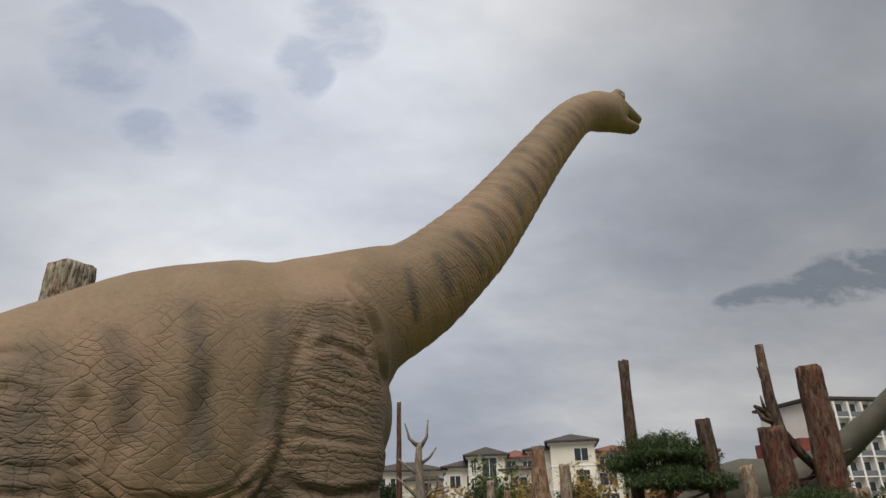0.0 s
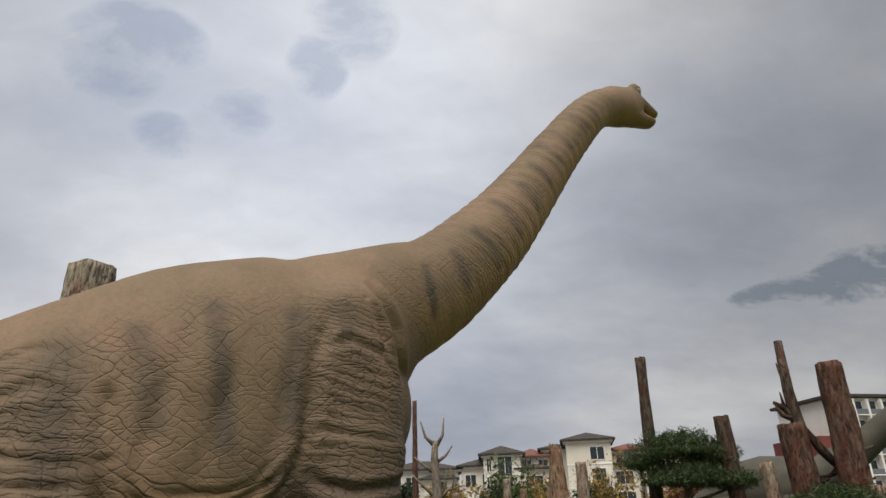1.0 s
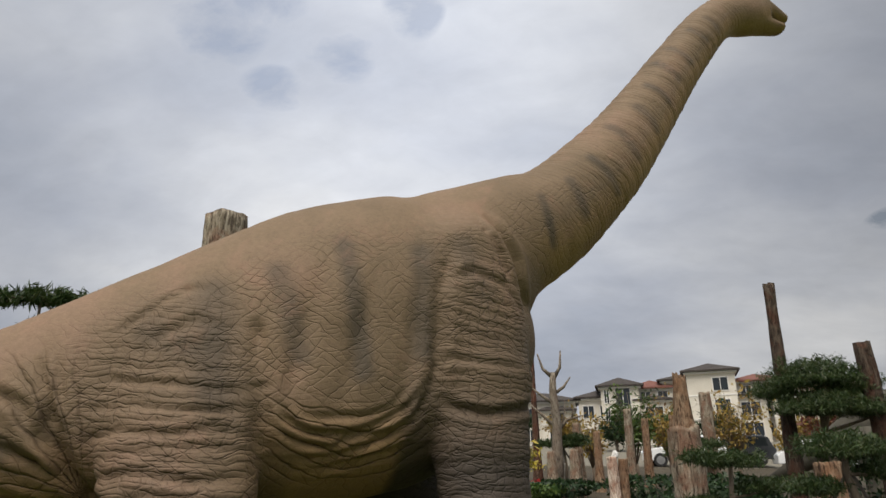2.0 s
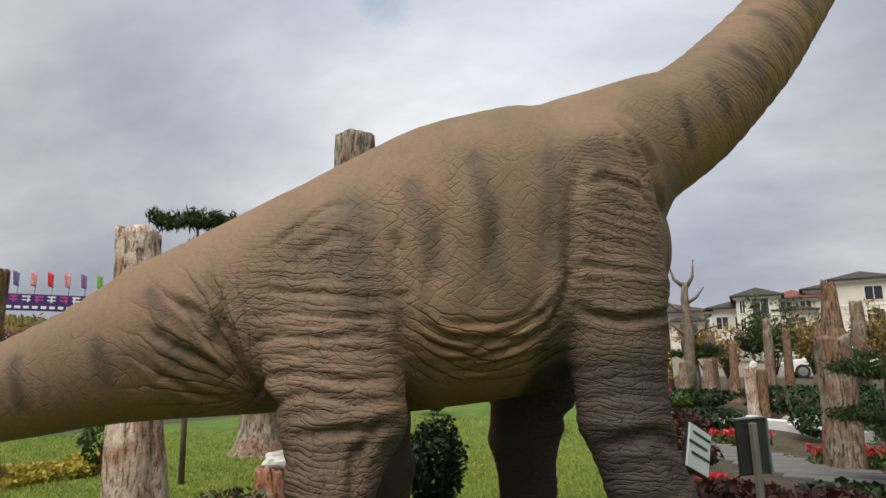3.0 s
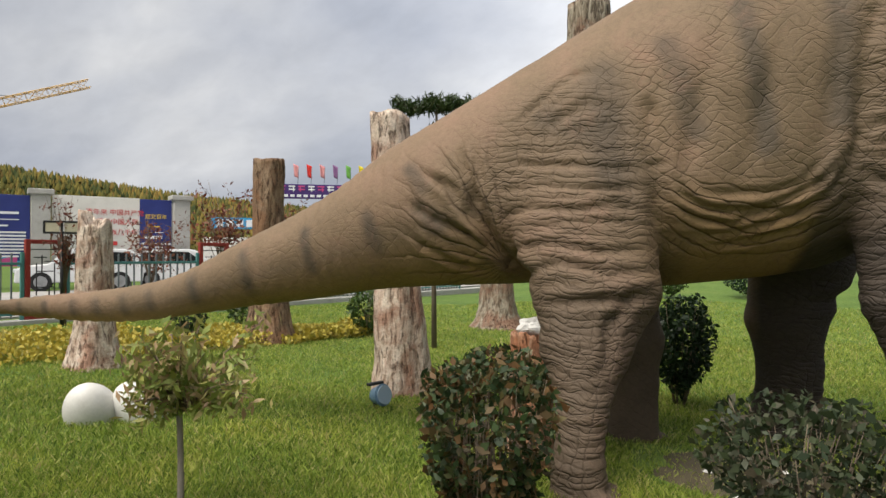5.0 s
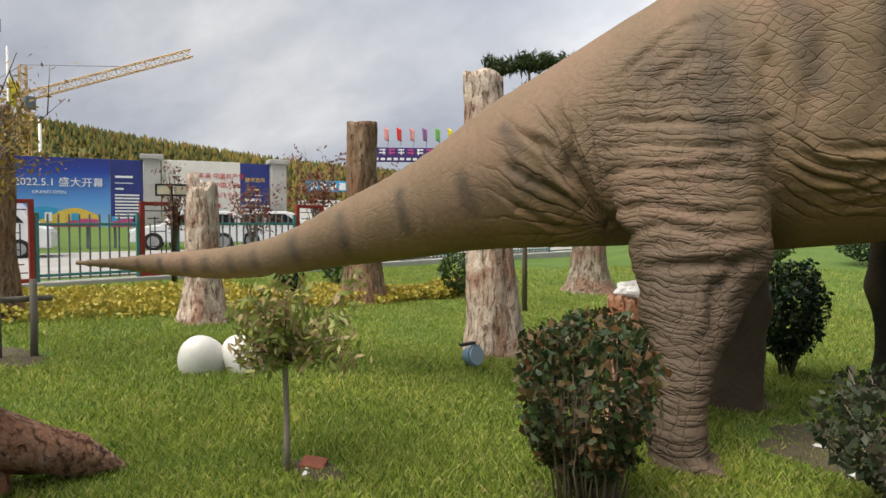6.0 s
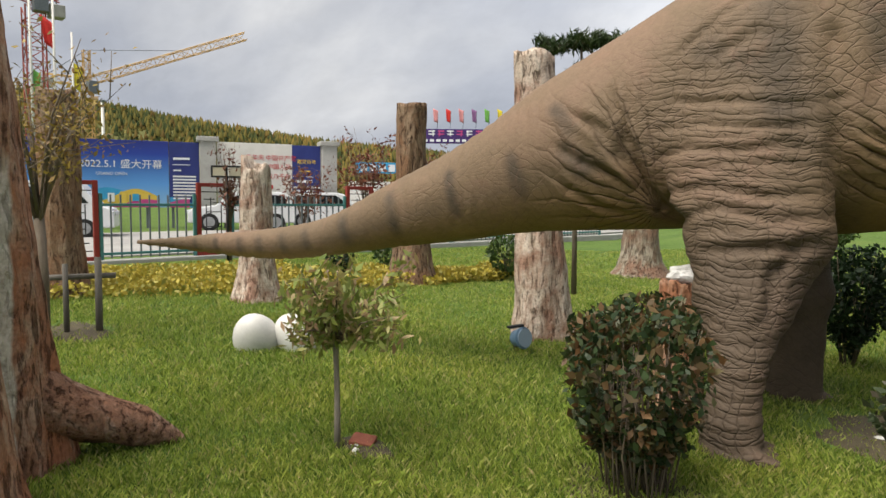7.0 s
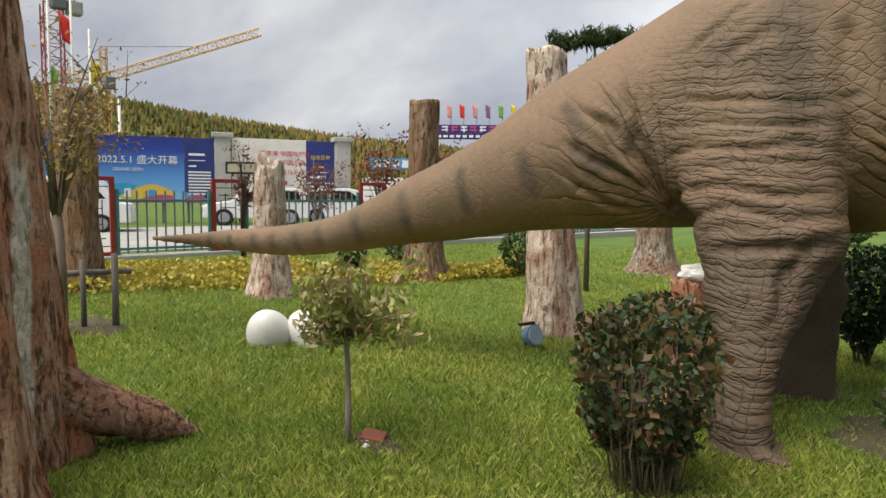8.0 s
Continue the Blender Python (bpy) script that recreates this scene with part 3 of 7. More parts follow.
    me.materials.append(surface("statue_eye", (0.20, 0.19, 0.17), (0.40, 0.38, 0.34), 30, 0.2, 60, 0.0005))
    me.polygons.foreach_set("material_index", np.r_[np.zeros(nq), np.ones(len(eq))].astype(np.int32))
    pad_ = np.zeros((len(ev), 4), np.float32)
    # painted pattern: dark bars, yellow underside; limbs go dark grey downwards, most in front
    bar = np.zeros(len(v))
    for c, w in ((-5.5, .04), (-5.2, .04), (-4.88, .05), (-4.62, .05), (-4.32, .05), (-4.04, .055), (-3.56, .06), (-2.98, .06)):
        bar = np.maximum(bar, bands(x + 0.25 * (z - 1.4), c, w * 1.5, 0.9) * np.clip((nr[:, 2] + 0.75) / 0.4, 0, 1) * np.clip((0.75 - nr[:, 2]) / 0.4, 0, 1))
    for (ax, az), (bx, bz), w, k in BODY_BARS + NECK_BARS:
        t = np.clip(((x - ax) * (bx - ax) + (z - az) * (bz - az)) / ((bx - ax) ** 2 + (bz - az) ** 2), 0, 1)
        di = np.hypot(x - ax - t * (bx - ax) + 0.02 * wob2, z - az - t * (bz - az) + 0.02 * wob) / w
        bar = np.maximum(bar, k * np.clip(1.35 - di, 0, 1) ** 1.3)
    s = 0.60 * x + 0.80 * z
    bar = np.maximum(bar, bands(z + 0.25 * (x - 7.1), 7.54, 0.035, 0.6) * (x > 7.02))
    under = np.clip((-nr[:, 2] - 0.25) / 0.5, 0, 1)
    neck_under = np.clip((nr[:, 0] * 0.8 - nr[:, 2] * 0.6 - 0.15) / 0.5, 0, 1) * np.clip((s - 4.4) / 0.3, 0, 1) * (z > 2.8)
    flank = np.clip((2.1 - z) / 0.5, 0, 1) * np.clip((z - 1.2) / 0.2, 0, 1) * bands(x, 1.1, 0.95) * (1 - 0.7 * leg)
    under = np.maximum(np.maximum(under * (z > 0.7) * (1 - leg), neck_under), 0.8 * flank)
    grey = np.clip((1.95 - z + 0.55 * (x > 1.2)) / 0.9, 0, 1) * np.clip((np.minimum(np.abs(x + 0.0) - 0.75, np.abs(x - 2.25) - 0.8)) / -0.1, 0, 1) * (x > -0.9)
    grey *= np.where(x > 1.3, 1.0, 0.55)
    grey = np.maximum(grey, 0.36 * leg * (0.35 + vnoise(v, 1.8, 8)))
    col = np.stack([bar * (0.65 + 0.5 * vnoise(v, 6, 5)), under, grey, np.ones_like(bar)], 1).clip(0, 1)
    smooth_top = np.clip((nr[:, 2] - 0.25) / 0.4, 0, 1)
    rough = np.stack([leg, np.clip(1 - smooth_top - 0.55 * (z > 4.3) - 0.5 * np.clip((-1.0 - x) / 0.6, 0, 1), 0.12, 1), np.clip((s - 4.9) / 0.4, 0, 1) * (z > 3.3) * np.clip((6.6 - x) / 0.3, 0, 1), np.ones_like(bar)], 1)
    hang = np.clip((2.12 - z + 0.35 * (x - 1.15) ** 2) / 0.25, 0, 1) * np.clip((z - 1.48) / 0.1, 0, 1) * bands(x, 1.12, 0.80, 0.4) * (1 - 0.8 * leg)
    draw = np.clip((-0.62 - x) / 0.12, 0, 1) * np.clip((x + 1.75) / 0.6, 0, 1) * np.clip((2.55 - z) / 0.4, 0, 1) * (1 - 0.5 * leg)
    at3 = me.color_attributes.new("gathers", "FLOAT_COLOR", "POINT")
    at3.data.foreach_set("color", np.concatenate([np.stack([hang, draw, 0 * x, np.ones_like(x)], 1).astype(np.float32), pad_]).ravel())
    at2 = me.color_attributes.new("folds", "FLOAT_COLOR", "POINT")
    at2.data.foreach_set("color", np.concatenate([rough.astype(np.float32), pad_]).ravel())
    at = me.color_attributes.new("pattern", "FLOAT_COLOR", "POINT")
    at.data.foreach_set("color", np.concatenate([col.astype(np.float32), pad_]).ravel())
    return me


def dino_skin():
    m = Nodes("painted_statue_skin")
    obj = m.coord()
    sep = m.n.new("ShaderNodeSeparateColor")
    m.l.new(m.attr("pattern").outputs["Color"], sep.inputs[0])
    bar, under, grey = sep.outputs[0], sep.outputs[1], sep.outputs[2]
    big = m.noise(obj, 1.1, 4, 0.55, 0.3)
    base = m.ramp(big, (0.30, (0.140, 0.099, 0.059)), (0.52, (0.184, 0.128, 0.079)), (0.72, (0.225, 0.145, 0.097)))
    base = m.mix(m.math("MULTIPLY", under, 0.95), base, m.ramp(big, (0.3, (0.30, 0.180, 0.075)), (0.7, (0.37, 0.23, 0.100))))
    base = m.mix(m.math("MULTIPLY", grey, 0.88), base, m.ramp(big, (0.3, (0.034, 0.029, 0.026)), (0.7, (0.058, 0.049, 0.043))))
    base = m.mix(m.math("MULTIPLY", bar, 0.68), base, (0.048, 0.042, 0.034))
    sep2 = m.n.new("ShaderNodeSeparateColor")
    m.l.new(m.attr("folds").outputs["Color"], sep2.inputs[0])
    limb, wrinkled, necked = sep2.outputs[0], sep2.outputs[1], sep2.outputs[2]

    def lay(turn, scale, warp_scale, warp):
        """Object space, warped, turned about the statue's side axis, then stretched."""
        a_, b_ = m.n.new("ShaderNodeMapping"), m.n.new("ShaderNodeMapping")
        a_.inputs["Rotation"].default_value = (0, turn, 0)
        b_.inputs["Scale"].default_value = scale
        m.l.new(m.warp(obj, warp_scale, warp), a_.inputs[0])
        m.l.new(a_.outputs[0], b_.inputs[0])
        return b_.outputs[0]

    def creases(turn, freq, warp_scale, warp, wide, gaps=(0.36, 0.52)):
        """Long wavering grooves at even steps along one direction, dying out here and there."""
        sp = m.n.new("ShaderNodeSeparateXYZ")
        m.l.new(lay(turn, (1.0, 1.0, 1.0), warp_scale, warp), sp.inputs[0])
        ph = m.math("ADD", m.math("MULTIPLY", sp.outputs[2], freq), m.math("MULTIPLY", m.noise(obj, 5.5, 2, 0.5), 1.7))
        g_ = m.ramp(m.math("PINGPONG", ph, 0.5), (0.0, 0.0), (wide * 0.5, 0.45), (wide, 0.85), (0.5, 1.0))
        keep = m.ramp(m.noise(lay(turn, (1.0, 1.0, 2.2), 2.0, 0.1), freq * 0.22, 2, 0.6), (gaps[0], 0.0), (gaps[1], 1.0))
        return m.mix(keep, (0.9, 0.9, 0.9), g_)

    # slack skin on the limbs: long level folds in two sizes, tied by short upright cracks
    fold = m.mix(1.0, creases(0.06, 13.0, 1.3, 0.26, 0.13, (0.42, 0.58)), m.mix(0.75, (1, 1, 1), creases(-0.10, 24.0, 2.2, 0.16, 0.22)), "MULTIPLY")
    limb_h = m.mix(1.0, fold, m.mix(0.75, (1, 1, 1), creases(1.45, 11.0, 2.4, 0.20, 0.11, (0.42, 0.54))), "MULTIPLY")
    # crossed creases on the flanks, finer ones between them
    hatch = m.mix(1.0, creases(0.74, 14.0, 1.5, 0.22, 0.10, (0.40, 0.58)), creases(-0.62, 15.5, 1.7, 0.22, 0.10, (0.40, 0.58)), "MULTIPLY")
    hatch = m.mix(1.0, hatch, m.mix(0.5, (1, 1, 1), creases(0.15, 27.0, 2.4, 0.15, 0.16, (0.44, 0.58))), "MULTIPLY")
    patchy = m.ramp(m.noise(obj, 1.9, 3), (0.34, 0.4), (0.58, 1.0))
    hatch_m = m.mix(m.math("MULTIPLY", wrinkled, patchy), (0.9, 0.9, 0.9), hatch)
    ringed = m.mix(necked, (0.9, 0.9, 0.9), creases(-0.6435, 20.0, 2.0, 0.10, 0.22))
    limb_m = m.mix(limb, (0.8, 0.8, 0.8), limb_h)
    # slack folds hanging under the belly, and those that gather where the tail meets the thigh
    xyz = m.n.new("ShaderNodeSeparateXYZ")
    m.l.new(m.warp(obj, 2.6, 0.12), xyz.inputs[0])
    dx = m.math("ADD", xyz.outputs[0], -1.17)
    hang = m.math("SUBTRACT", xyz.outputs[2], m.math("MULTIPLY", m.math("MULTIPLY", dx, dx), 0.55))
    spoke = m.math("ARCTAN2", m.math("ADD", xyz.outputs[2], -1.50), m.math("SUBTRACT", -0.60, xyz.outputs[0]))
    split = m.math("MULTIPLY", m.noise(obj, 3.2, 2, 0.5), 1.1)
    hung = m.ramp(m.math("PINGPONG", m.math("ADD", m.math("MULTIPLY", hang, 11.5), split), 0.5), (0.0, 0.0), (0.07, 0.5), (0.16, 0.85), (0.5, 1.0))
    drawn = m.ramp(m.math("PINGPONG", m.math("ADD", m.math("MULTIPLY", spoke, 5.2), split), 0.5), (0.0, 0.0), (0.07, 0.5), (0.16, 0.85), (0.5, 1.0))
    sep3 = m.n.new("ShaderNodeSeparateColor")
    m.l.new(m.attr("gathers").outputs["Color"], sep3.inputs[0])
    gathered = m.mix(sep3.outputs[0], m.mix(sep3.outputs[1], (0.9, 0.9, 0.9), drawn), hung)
    # belly and rump creases are darkened in the colour too, as shade in the folds
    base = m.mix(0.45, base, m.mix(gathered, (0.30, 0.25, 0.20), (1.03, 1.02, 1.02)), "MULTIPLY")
    fine = m.noise(m.warp(obj, 8.0, 0.05), 70.0, 5, 0.65)
    grain = m.noise(m.warp(obj, 6.0, 0.06), 24.0, 4, 0.6)
    # shade of the grooves painted into the colour: flanks, neck rings, then limbs
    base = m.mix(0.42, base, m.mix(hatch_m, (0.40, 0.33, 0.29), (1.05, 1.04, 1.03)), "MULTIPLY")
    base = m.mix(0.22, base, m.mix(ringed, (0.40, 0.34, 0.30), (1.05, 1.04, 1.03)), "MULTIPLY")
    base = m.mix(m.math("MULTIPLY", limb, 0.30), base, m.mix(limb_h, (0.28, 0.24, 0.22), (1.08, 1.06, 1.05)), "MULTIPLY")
    base = m.mix(0.40, base, m.ramp(fine, (0.32, 0.6), (0.68, 1.12)), "MULTIPLY")
    base = m.mix(0.30, base, m.ramp(grain, (0.35, 0.65), (0.65, 1.12)), "MULTIPLY")
    base = m.mix(m.math("MULTIPLY", m.ramp(m.noise(obj, 2.3, 6, 0.7, 0.5), (0.55, 0.0), (0.72, 0.5)), m.math("SUBTRACT", 1.0, grey)), base, (0.235, 0.135, 0.092))
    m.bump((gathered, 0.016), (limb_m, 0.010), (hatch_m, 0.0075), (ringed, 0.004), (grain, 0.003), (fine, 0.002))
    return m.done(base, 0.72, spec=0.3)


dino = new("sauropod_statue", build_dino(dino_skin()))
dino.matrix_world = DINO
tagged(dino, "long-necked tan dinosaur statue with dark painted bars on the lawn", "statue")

# ---------------------------------------------------------------- ground
def build_ground():
    m = Nodes("lawn_soil")
    v = m.coord()
    a = m.noise(v, 0.7, 5, 0.6, 0.4)
    b = m.noise(v, 9.0, 5, 0.7)
    col = m.ramp(a, (0.3, (0.065, 0.115, 0.022)), (0.55, (0.095, 0.155, 0.028)), (0.75, (0.125, 0.160, 0.040)))
    col = m.mix(0.6, col, m.ramp(b, (0.3, 0.45), (0.7, 1.2)), "MULTIPLY")
    far = m.n.new("ShaderNodeSeparateXYZ")
    m.l.new(v, far.inputs[0])
    dusty = m.ramp(b, (0.3, (0.13, 0.12, 0.095)), (0.7, (0.21, 0.195, 0.16)))
    col = m.mix(m.ramp(m.math("MULTIPLY", far.outputs[1], 0.01), (0.30, 0.0), (0.40, 1.0)), col, dusty)
    m.bump((b, 0.03))
    mat = m.done(col, 0.9, spec=0.2)
    r = np.unique(np.r_[np.linspace(0, 30, 61), np.geomspace(30, 1500, 24)])
    th = np.linspace(0, 2 * np.pi, 96, endpoint=False)
    R, T = np.meshgrid(r[1:], th, indexing="ij")
    x, y = R * np.cos(T), R * np.sin(T)
    p = np.stack([x, y, gz(x, y)], -1).reshape(-1, 3)
    p[:, 2] += 0.03 * (vnoise(p * (1, 1, 0), 0.8, 4) - 0.5)
    p = np.concatenate([[(0, 0, float(gz(0, 0)))], p])
    nr, nt = len(r) - 1, 96
    f = [(0, 1 + j, 1 + (j + 1) % nt) for j in range(nt)]
    for i in range(nr - 1):
        for j in range(nt):
            k = (j + 1) % nt
            f.append((1 + i * nt + j, 1 + (i + 1) * nt + j, 1 + (i + 1) * nt + k, 1 + i * nt + k))
    tagged(new("ground", mesh_of("ground", p, f, mat, True)), "green mown lawn over level ground", "lawn", kind="structure")


build_ground()

# ---------------------------------------------------------------- fossil logs
LOG_GREY = wood_log("fossil_wood_grey", (0.44, 0.39, 0.31), (0.27, 0.22, 0.16), (0.09, 0.06, 0.045), (0.24, 0.13, 0.085))
LOG_BROWN = wood_log("fossil_wood_brown", (0.36, 0.26, 0.175), (0.23, 0.145, 0.09), (0.075, 0.045, 0.032), (0.27, 0.145, 0.08))
LOG_RED = wood_log("fossil_wood_red", (0.56, 0.39, 0.28), (0.42, 0.22, 0.135), (0.22, 0.105, 0.065), (0.44, 0.17, 0.08))
LOG_DARK = wood_log("fossil_wood_dark", (0.13, 0.10, 0.075), (0.06, 0.042, 0.03), (0.022, 0.016, 0.012), (0.09, 0.04, 0.025))
LOG_MAROON = wood_log("fossil_wood_maroon", (0.17, 0.11, 0.08), (0.095, 0.048, 0.032), (0.032, 0.017, 0.012), (0.12, 0.04, 0.024))
LOG_PALE = wood_log("fossil_wood_pale", (0.78, 0.68, 0.58), (0.64, 0.51, 0.41), (0.30, 0.19, 0.135), (0.38, 0.20, 0.135))
BARK = surface("bark", (0.12, 0.09, 0.065), (0.20, 0.16, 0.12), 9, 0.9, 70, 0.004, (1, 1, 0.3))
TWIG = surface("twig", (0.13, 0.10, 0.075), (0.22, 0.17, 0.12), 9, 0.9, 70, 0.002)


def scarred(name):
    """The red fossil wood with a long pale scar down one side and an ochre foot."""
    mat = wood_log(name, (0.56, 0.39, 0.28), (0.42, 0.22, 0.135), (0.22, 0.105, 0.065), (0.44, 0.17, 0.08))
    n, l = mat.node_tree.nodes, mat.node_tree.links
    bsdf = n["Principled BSDF"]
    old = bsdf.inputs["Base Color"].links[0].from_socket
    m = Nodes("scrap")
    bpy.data.materials.remove(m.mat)
    m.mat, m.n, m.l, m.bsdf = mat, n, l, bsdf
    sep = n.new("ShaderNodeSeparateXYZ")
    l.new(m.warp(m.coord(), 4.0, 0.10), sep.inputs[0])
    off = m.math("ABSOLUTE", m.math("ADD", m.math("ADD", sep.outputs[1], -0.05), m.math("MULTIPLY", sep.outputs[2], -0.02)))
    mask = m.ramp(off, (0.035, 1.0), (0.055, 0.0))
    top = m.ramp(m.math("MULTIPLY", sep.outputs[2], 0.5), (0.80, 1.0), (0.88, 0.0))
    col = m.mix(m.math("MULTIPLY", mask, top), old, m.ramp(m.noise(m.coord(), 14, 5, 0.7), (0.35, (0.36, 0.32, 0.25)), (0.6, (0.66, 0.62, 0.54))))
    l.new(col, bsdf.inputs["Base Color"])
    return mat


def log_mesh(name, h, r0, r1, mat, seed, flare=0.35, lean=(0, 0), segs=48, rings=46, ragged=0.05, groove=0.06):
    """A standing trunk: a flared foot, long grooves, a broken uneven top with a hollow cap."""
    v, f = [], []
    zs = np.linspace(-0.12, h, rings)
    th = np.linspace(0, 2 * np.pi, segs, endpoint=False)
    for i, z in enumerate(zs):
        u = max(z, 0) / h
        r = r0 + (r1 - r0) * u ** 0.8 + r0 * flare * math.exp(-max(z, 0) / (0.13 * h + 0.08))
        ring = np.stack([np.cos(th) * 1.6, np.sin(th) * 1.6, np.full(segs, z * 0.45 + seed * 3.7)], 1)
        g = vnoise(ring, 2.6, seed) - 0.5
        g2 = vnoise(ring * (1, 1, 2.5), 6.0, seed + 1) - 0.5
        g3 = vnoise(ring * (1, 1, 3), 1.0, seed + 2) - 0.5
        rr = r * (1 + groove * 3.0 * g + groove * 1.3 * g2 + 0.22 * g3)
        top = ragged * min(h, 2.0) * (vnoise(ring * (1, 1, 0), 1.1, seed + 3) - 0.5) * u ** 6
        for j in range(segs):
            v.append((rr[j] * math.cos(th[j]) + lean[0] * u * h, rr[j] * math.sin(th[j]) + lean[1] * u * h, z + top[j]))
    for i in range(rings - 1):
        for j in range(segs):
            k = (j + 1) % segs
            f.append((i * segs + j, i * segs + k, (i + 1) * segs + k, (i + 1) * segs + j))
    n0 = (rings - 1) * segs
    for s, drop in ((0.86, 0.0), (0.5, 0.03), (0.15, 0.025)):
        b = len(v)
        cx, cy = lean[0] * h, lean[1] * h
        for j in range(segs):
            px, py, pz = v[(rings - 1) * segs + j]
            v.append((cx + (px - cx) * s, cy + (py - cy) * s, pz - drop * 0.8 + 0.012 * math.sin(j * 2.3 + s * 9)))
        for j in range(segs):
            k = (j + 1) % segs
            f.append((n0 + j, n0 + k, b + k, b + j))
        n0 = b
    f.append(tuple(range(n0, n0 + segs)))
    return mesh_of(name, v, f, mat, True)


def place_log(x, y, label, turn=0.0, name="fossil_log", group="fossil logs", sink=0.0, **kw):
    ob = new(name, log_mesh(name, **kw))
    ob.matrix_world = pose(x, y, float(gz(x, y)) - sink, 0, 0, turn)
    return tagged(ob, label, "fossil log", group)


place_log(-5.18, 5.84, "tall pale petrified tree trunk standing on the lawn", h=3.18, r0=0.27, r1=0.22, mat=LOG_PALE, seed=3, flare=0.45, lean=(-0.045, -0.03))
place_log(-9.62, 7.53, "brown petrified tree trunk standing in the yellow flower bed", h=3.2, r0=0.32, r1=0.25, mat=LOG_BROWN, seed=5, flare=0.6)
place_log(-4.60, 9.7, "very tall petrified trunk behind the dinosaur statue", h=5.62, r0=0.42, r1=0.32, mat=LOG_GREY, seed=7)
place_log(-9.12, 4.26, "pale pink petrified stump with a worn top", h=1.95, r0=0.30, r1=0.19, mat=LOG_PALE, seed=11, flare=0.2, ragged=0.22)
place_log(-8.15, 12.85, "low pale petrified stump with a wide flared foot", h=1.15, r0=0.42, r1=0.34, mat=LOG_GREY, seed=13, flare=0.6)
place_log(-11.0, 2.2, "tall brown petrified trunk beside the flower bed", h=2.9, r0=0.30, r1=0.24, mat=LOG_BROWN, seed=17, flare=0.2)
place_log(-2.83, 4.55, "small red petrified stump beside the statue's hind leg", h=0.98, r0=0.17, r1=0.16, mat=LOG_RED, seed=19, flare=0.1)
place_log(-3.94, 0.23, "thick orange-brown petrified trunk with scarred bark", h=2.9, r0=0.20, r1=0.12, mat=LOG_RED, seed=23, flare=0.55, lean=(-0.01, -0.03), groove=0.05)
# trunk with a spreading root
LOG_ROOT = wood_log("fossil_wood_root", (0.46, 0.32, 0.235), (0.37, 0.21, 0.14), (0.22, 0.115, 0.075), (0.36, 0.175, 0.105), 0.8)
root_log = place_log(-4.57, 0.46, "brown petrified trunk with a pale scar and spreading root", h=4.2, r0=0.26, r1=0.20, mat=scarred("fossil_wood_scarred"), seed=29, flare=0.35, lean=(0.0, -0.045))
rv, rf = tube_arrays([(0.0, 0.05, 0.42), (0.05, 0.30, 0.26), (0.09, 0.52, 0.17), (0.13, 0.70, 0.10), (0.16, 0.86, 0.02), (0.17, 0.98, -0.09)], [0.24, 0.18, 0.14, 0.11, 0.07, 0.025], 18)
rv = [Vector(p) + Vector((0, 0, 0.05 * (noise.noise(Vector(p) * 7) + 0.3 * noise.noise(Vector(p) * 20)))) for p in rv]
part("root", mesh_of("root", rv, rf, LOG_ROOT, True), root_log, "reddish spreading root")

# white quartz lump on the red stump
ROCK = surface("white_rock", (0.55, 0.54, 0.52), (0.75, 0.74, 0.72), 8, 0.75, 40, 0.01)
ROCK_GREY = surface("grey_rock", (0.22, 0.21, 0.20), (0.38, 0.36, 0.34), 6, 0.85, 40, 0.01)


def rock(x, y, z, sx, sy, sz, seed, mat, label, name="rock", group=""):
    bm = bmesh.new()
    bmesh.ops.create_icosphere(bm, subdivisions=3, radius=1.0)
    for v in bm.verts:
        d = noise.noise(v.co * 1.3 + Vector((seed, 0, 0))) * 0.45 + noise.noise(v.co * 3.1 + Vector((0, seed, 0))) * 0.18
        v.co = v.co * (1 + d)
        v.co = Vector((v.co.x * sx, v.co.y * sy, v.co.z * sz))
    ob = new(name, from_bm(name, bm, mat, False))
    ob.location = (x, y, z)
    return tagged(ob, label, "rock", group)


rock(-2.80, 4.55, gz(-2.8, 4.55) + 1.03, 0.13, 0.12, 0.075, 3, ROCK, "rough white quartz lump resting on the red stump")

# ---------------------------------------------------------------- plants of the lawn
rng = np.random.default_rng(11)
LEAF_BUSH = leafy("bush_leaves", (0.018, 0.034, 0.012), (0.030, 0.055, 0.018), (0.052, 0.080, 0.026), (0.070, 0.066, 0.030), (0.16, 0.08, 0.032), (0.050, 0.085, 0.028))
LEAF_DULL = leafy("dull_leaves", (0.022, 0.036, 0.016), (0.040, 0.058, 0.026), (0.060, 0.078, 0.036), (0.075, 0.060, 0.040))
LEAF_DARK = leafy("dark_leaves", (0.009, 0.022, 0.008), (0.016, 0.038, 0.011), (0.028, 0.060, 0.016))
LEAF_SAP = leafy("sapling_leaves", (0.14, 0.19, 0.04), (0.22, 0.27, 0.06), (0.32, 0.33, 0.08), (0.40, 0.25, 0.15), (0.18, 0.23, 0.05))
LEAF_RED = leafy("red_leaves", (0.10, 0.025, 0.018), (0.17, 0.045, 0.025), (0.22, 0.08, 0.04), (0.08, 0.03, 0.02))
LEAF_YELLOW = leafy("yellow_leaves", (0.34, 0.26, 0.03), (0.44, 0.35, 0.045), (0.50, 0.42, 0.08), (0.24, 0.24, 0.05))
LEAF_AUTUMN = leafy("autumn_leaves", (0.26, 0.19, 0.035), (0.36, 0.25, 0.05), (0.22, 0.12, 0.04), (0.18, 0.16, 0.04))
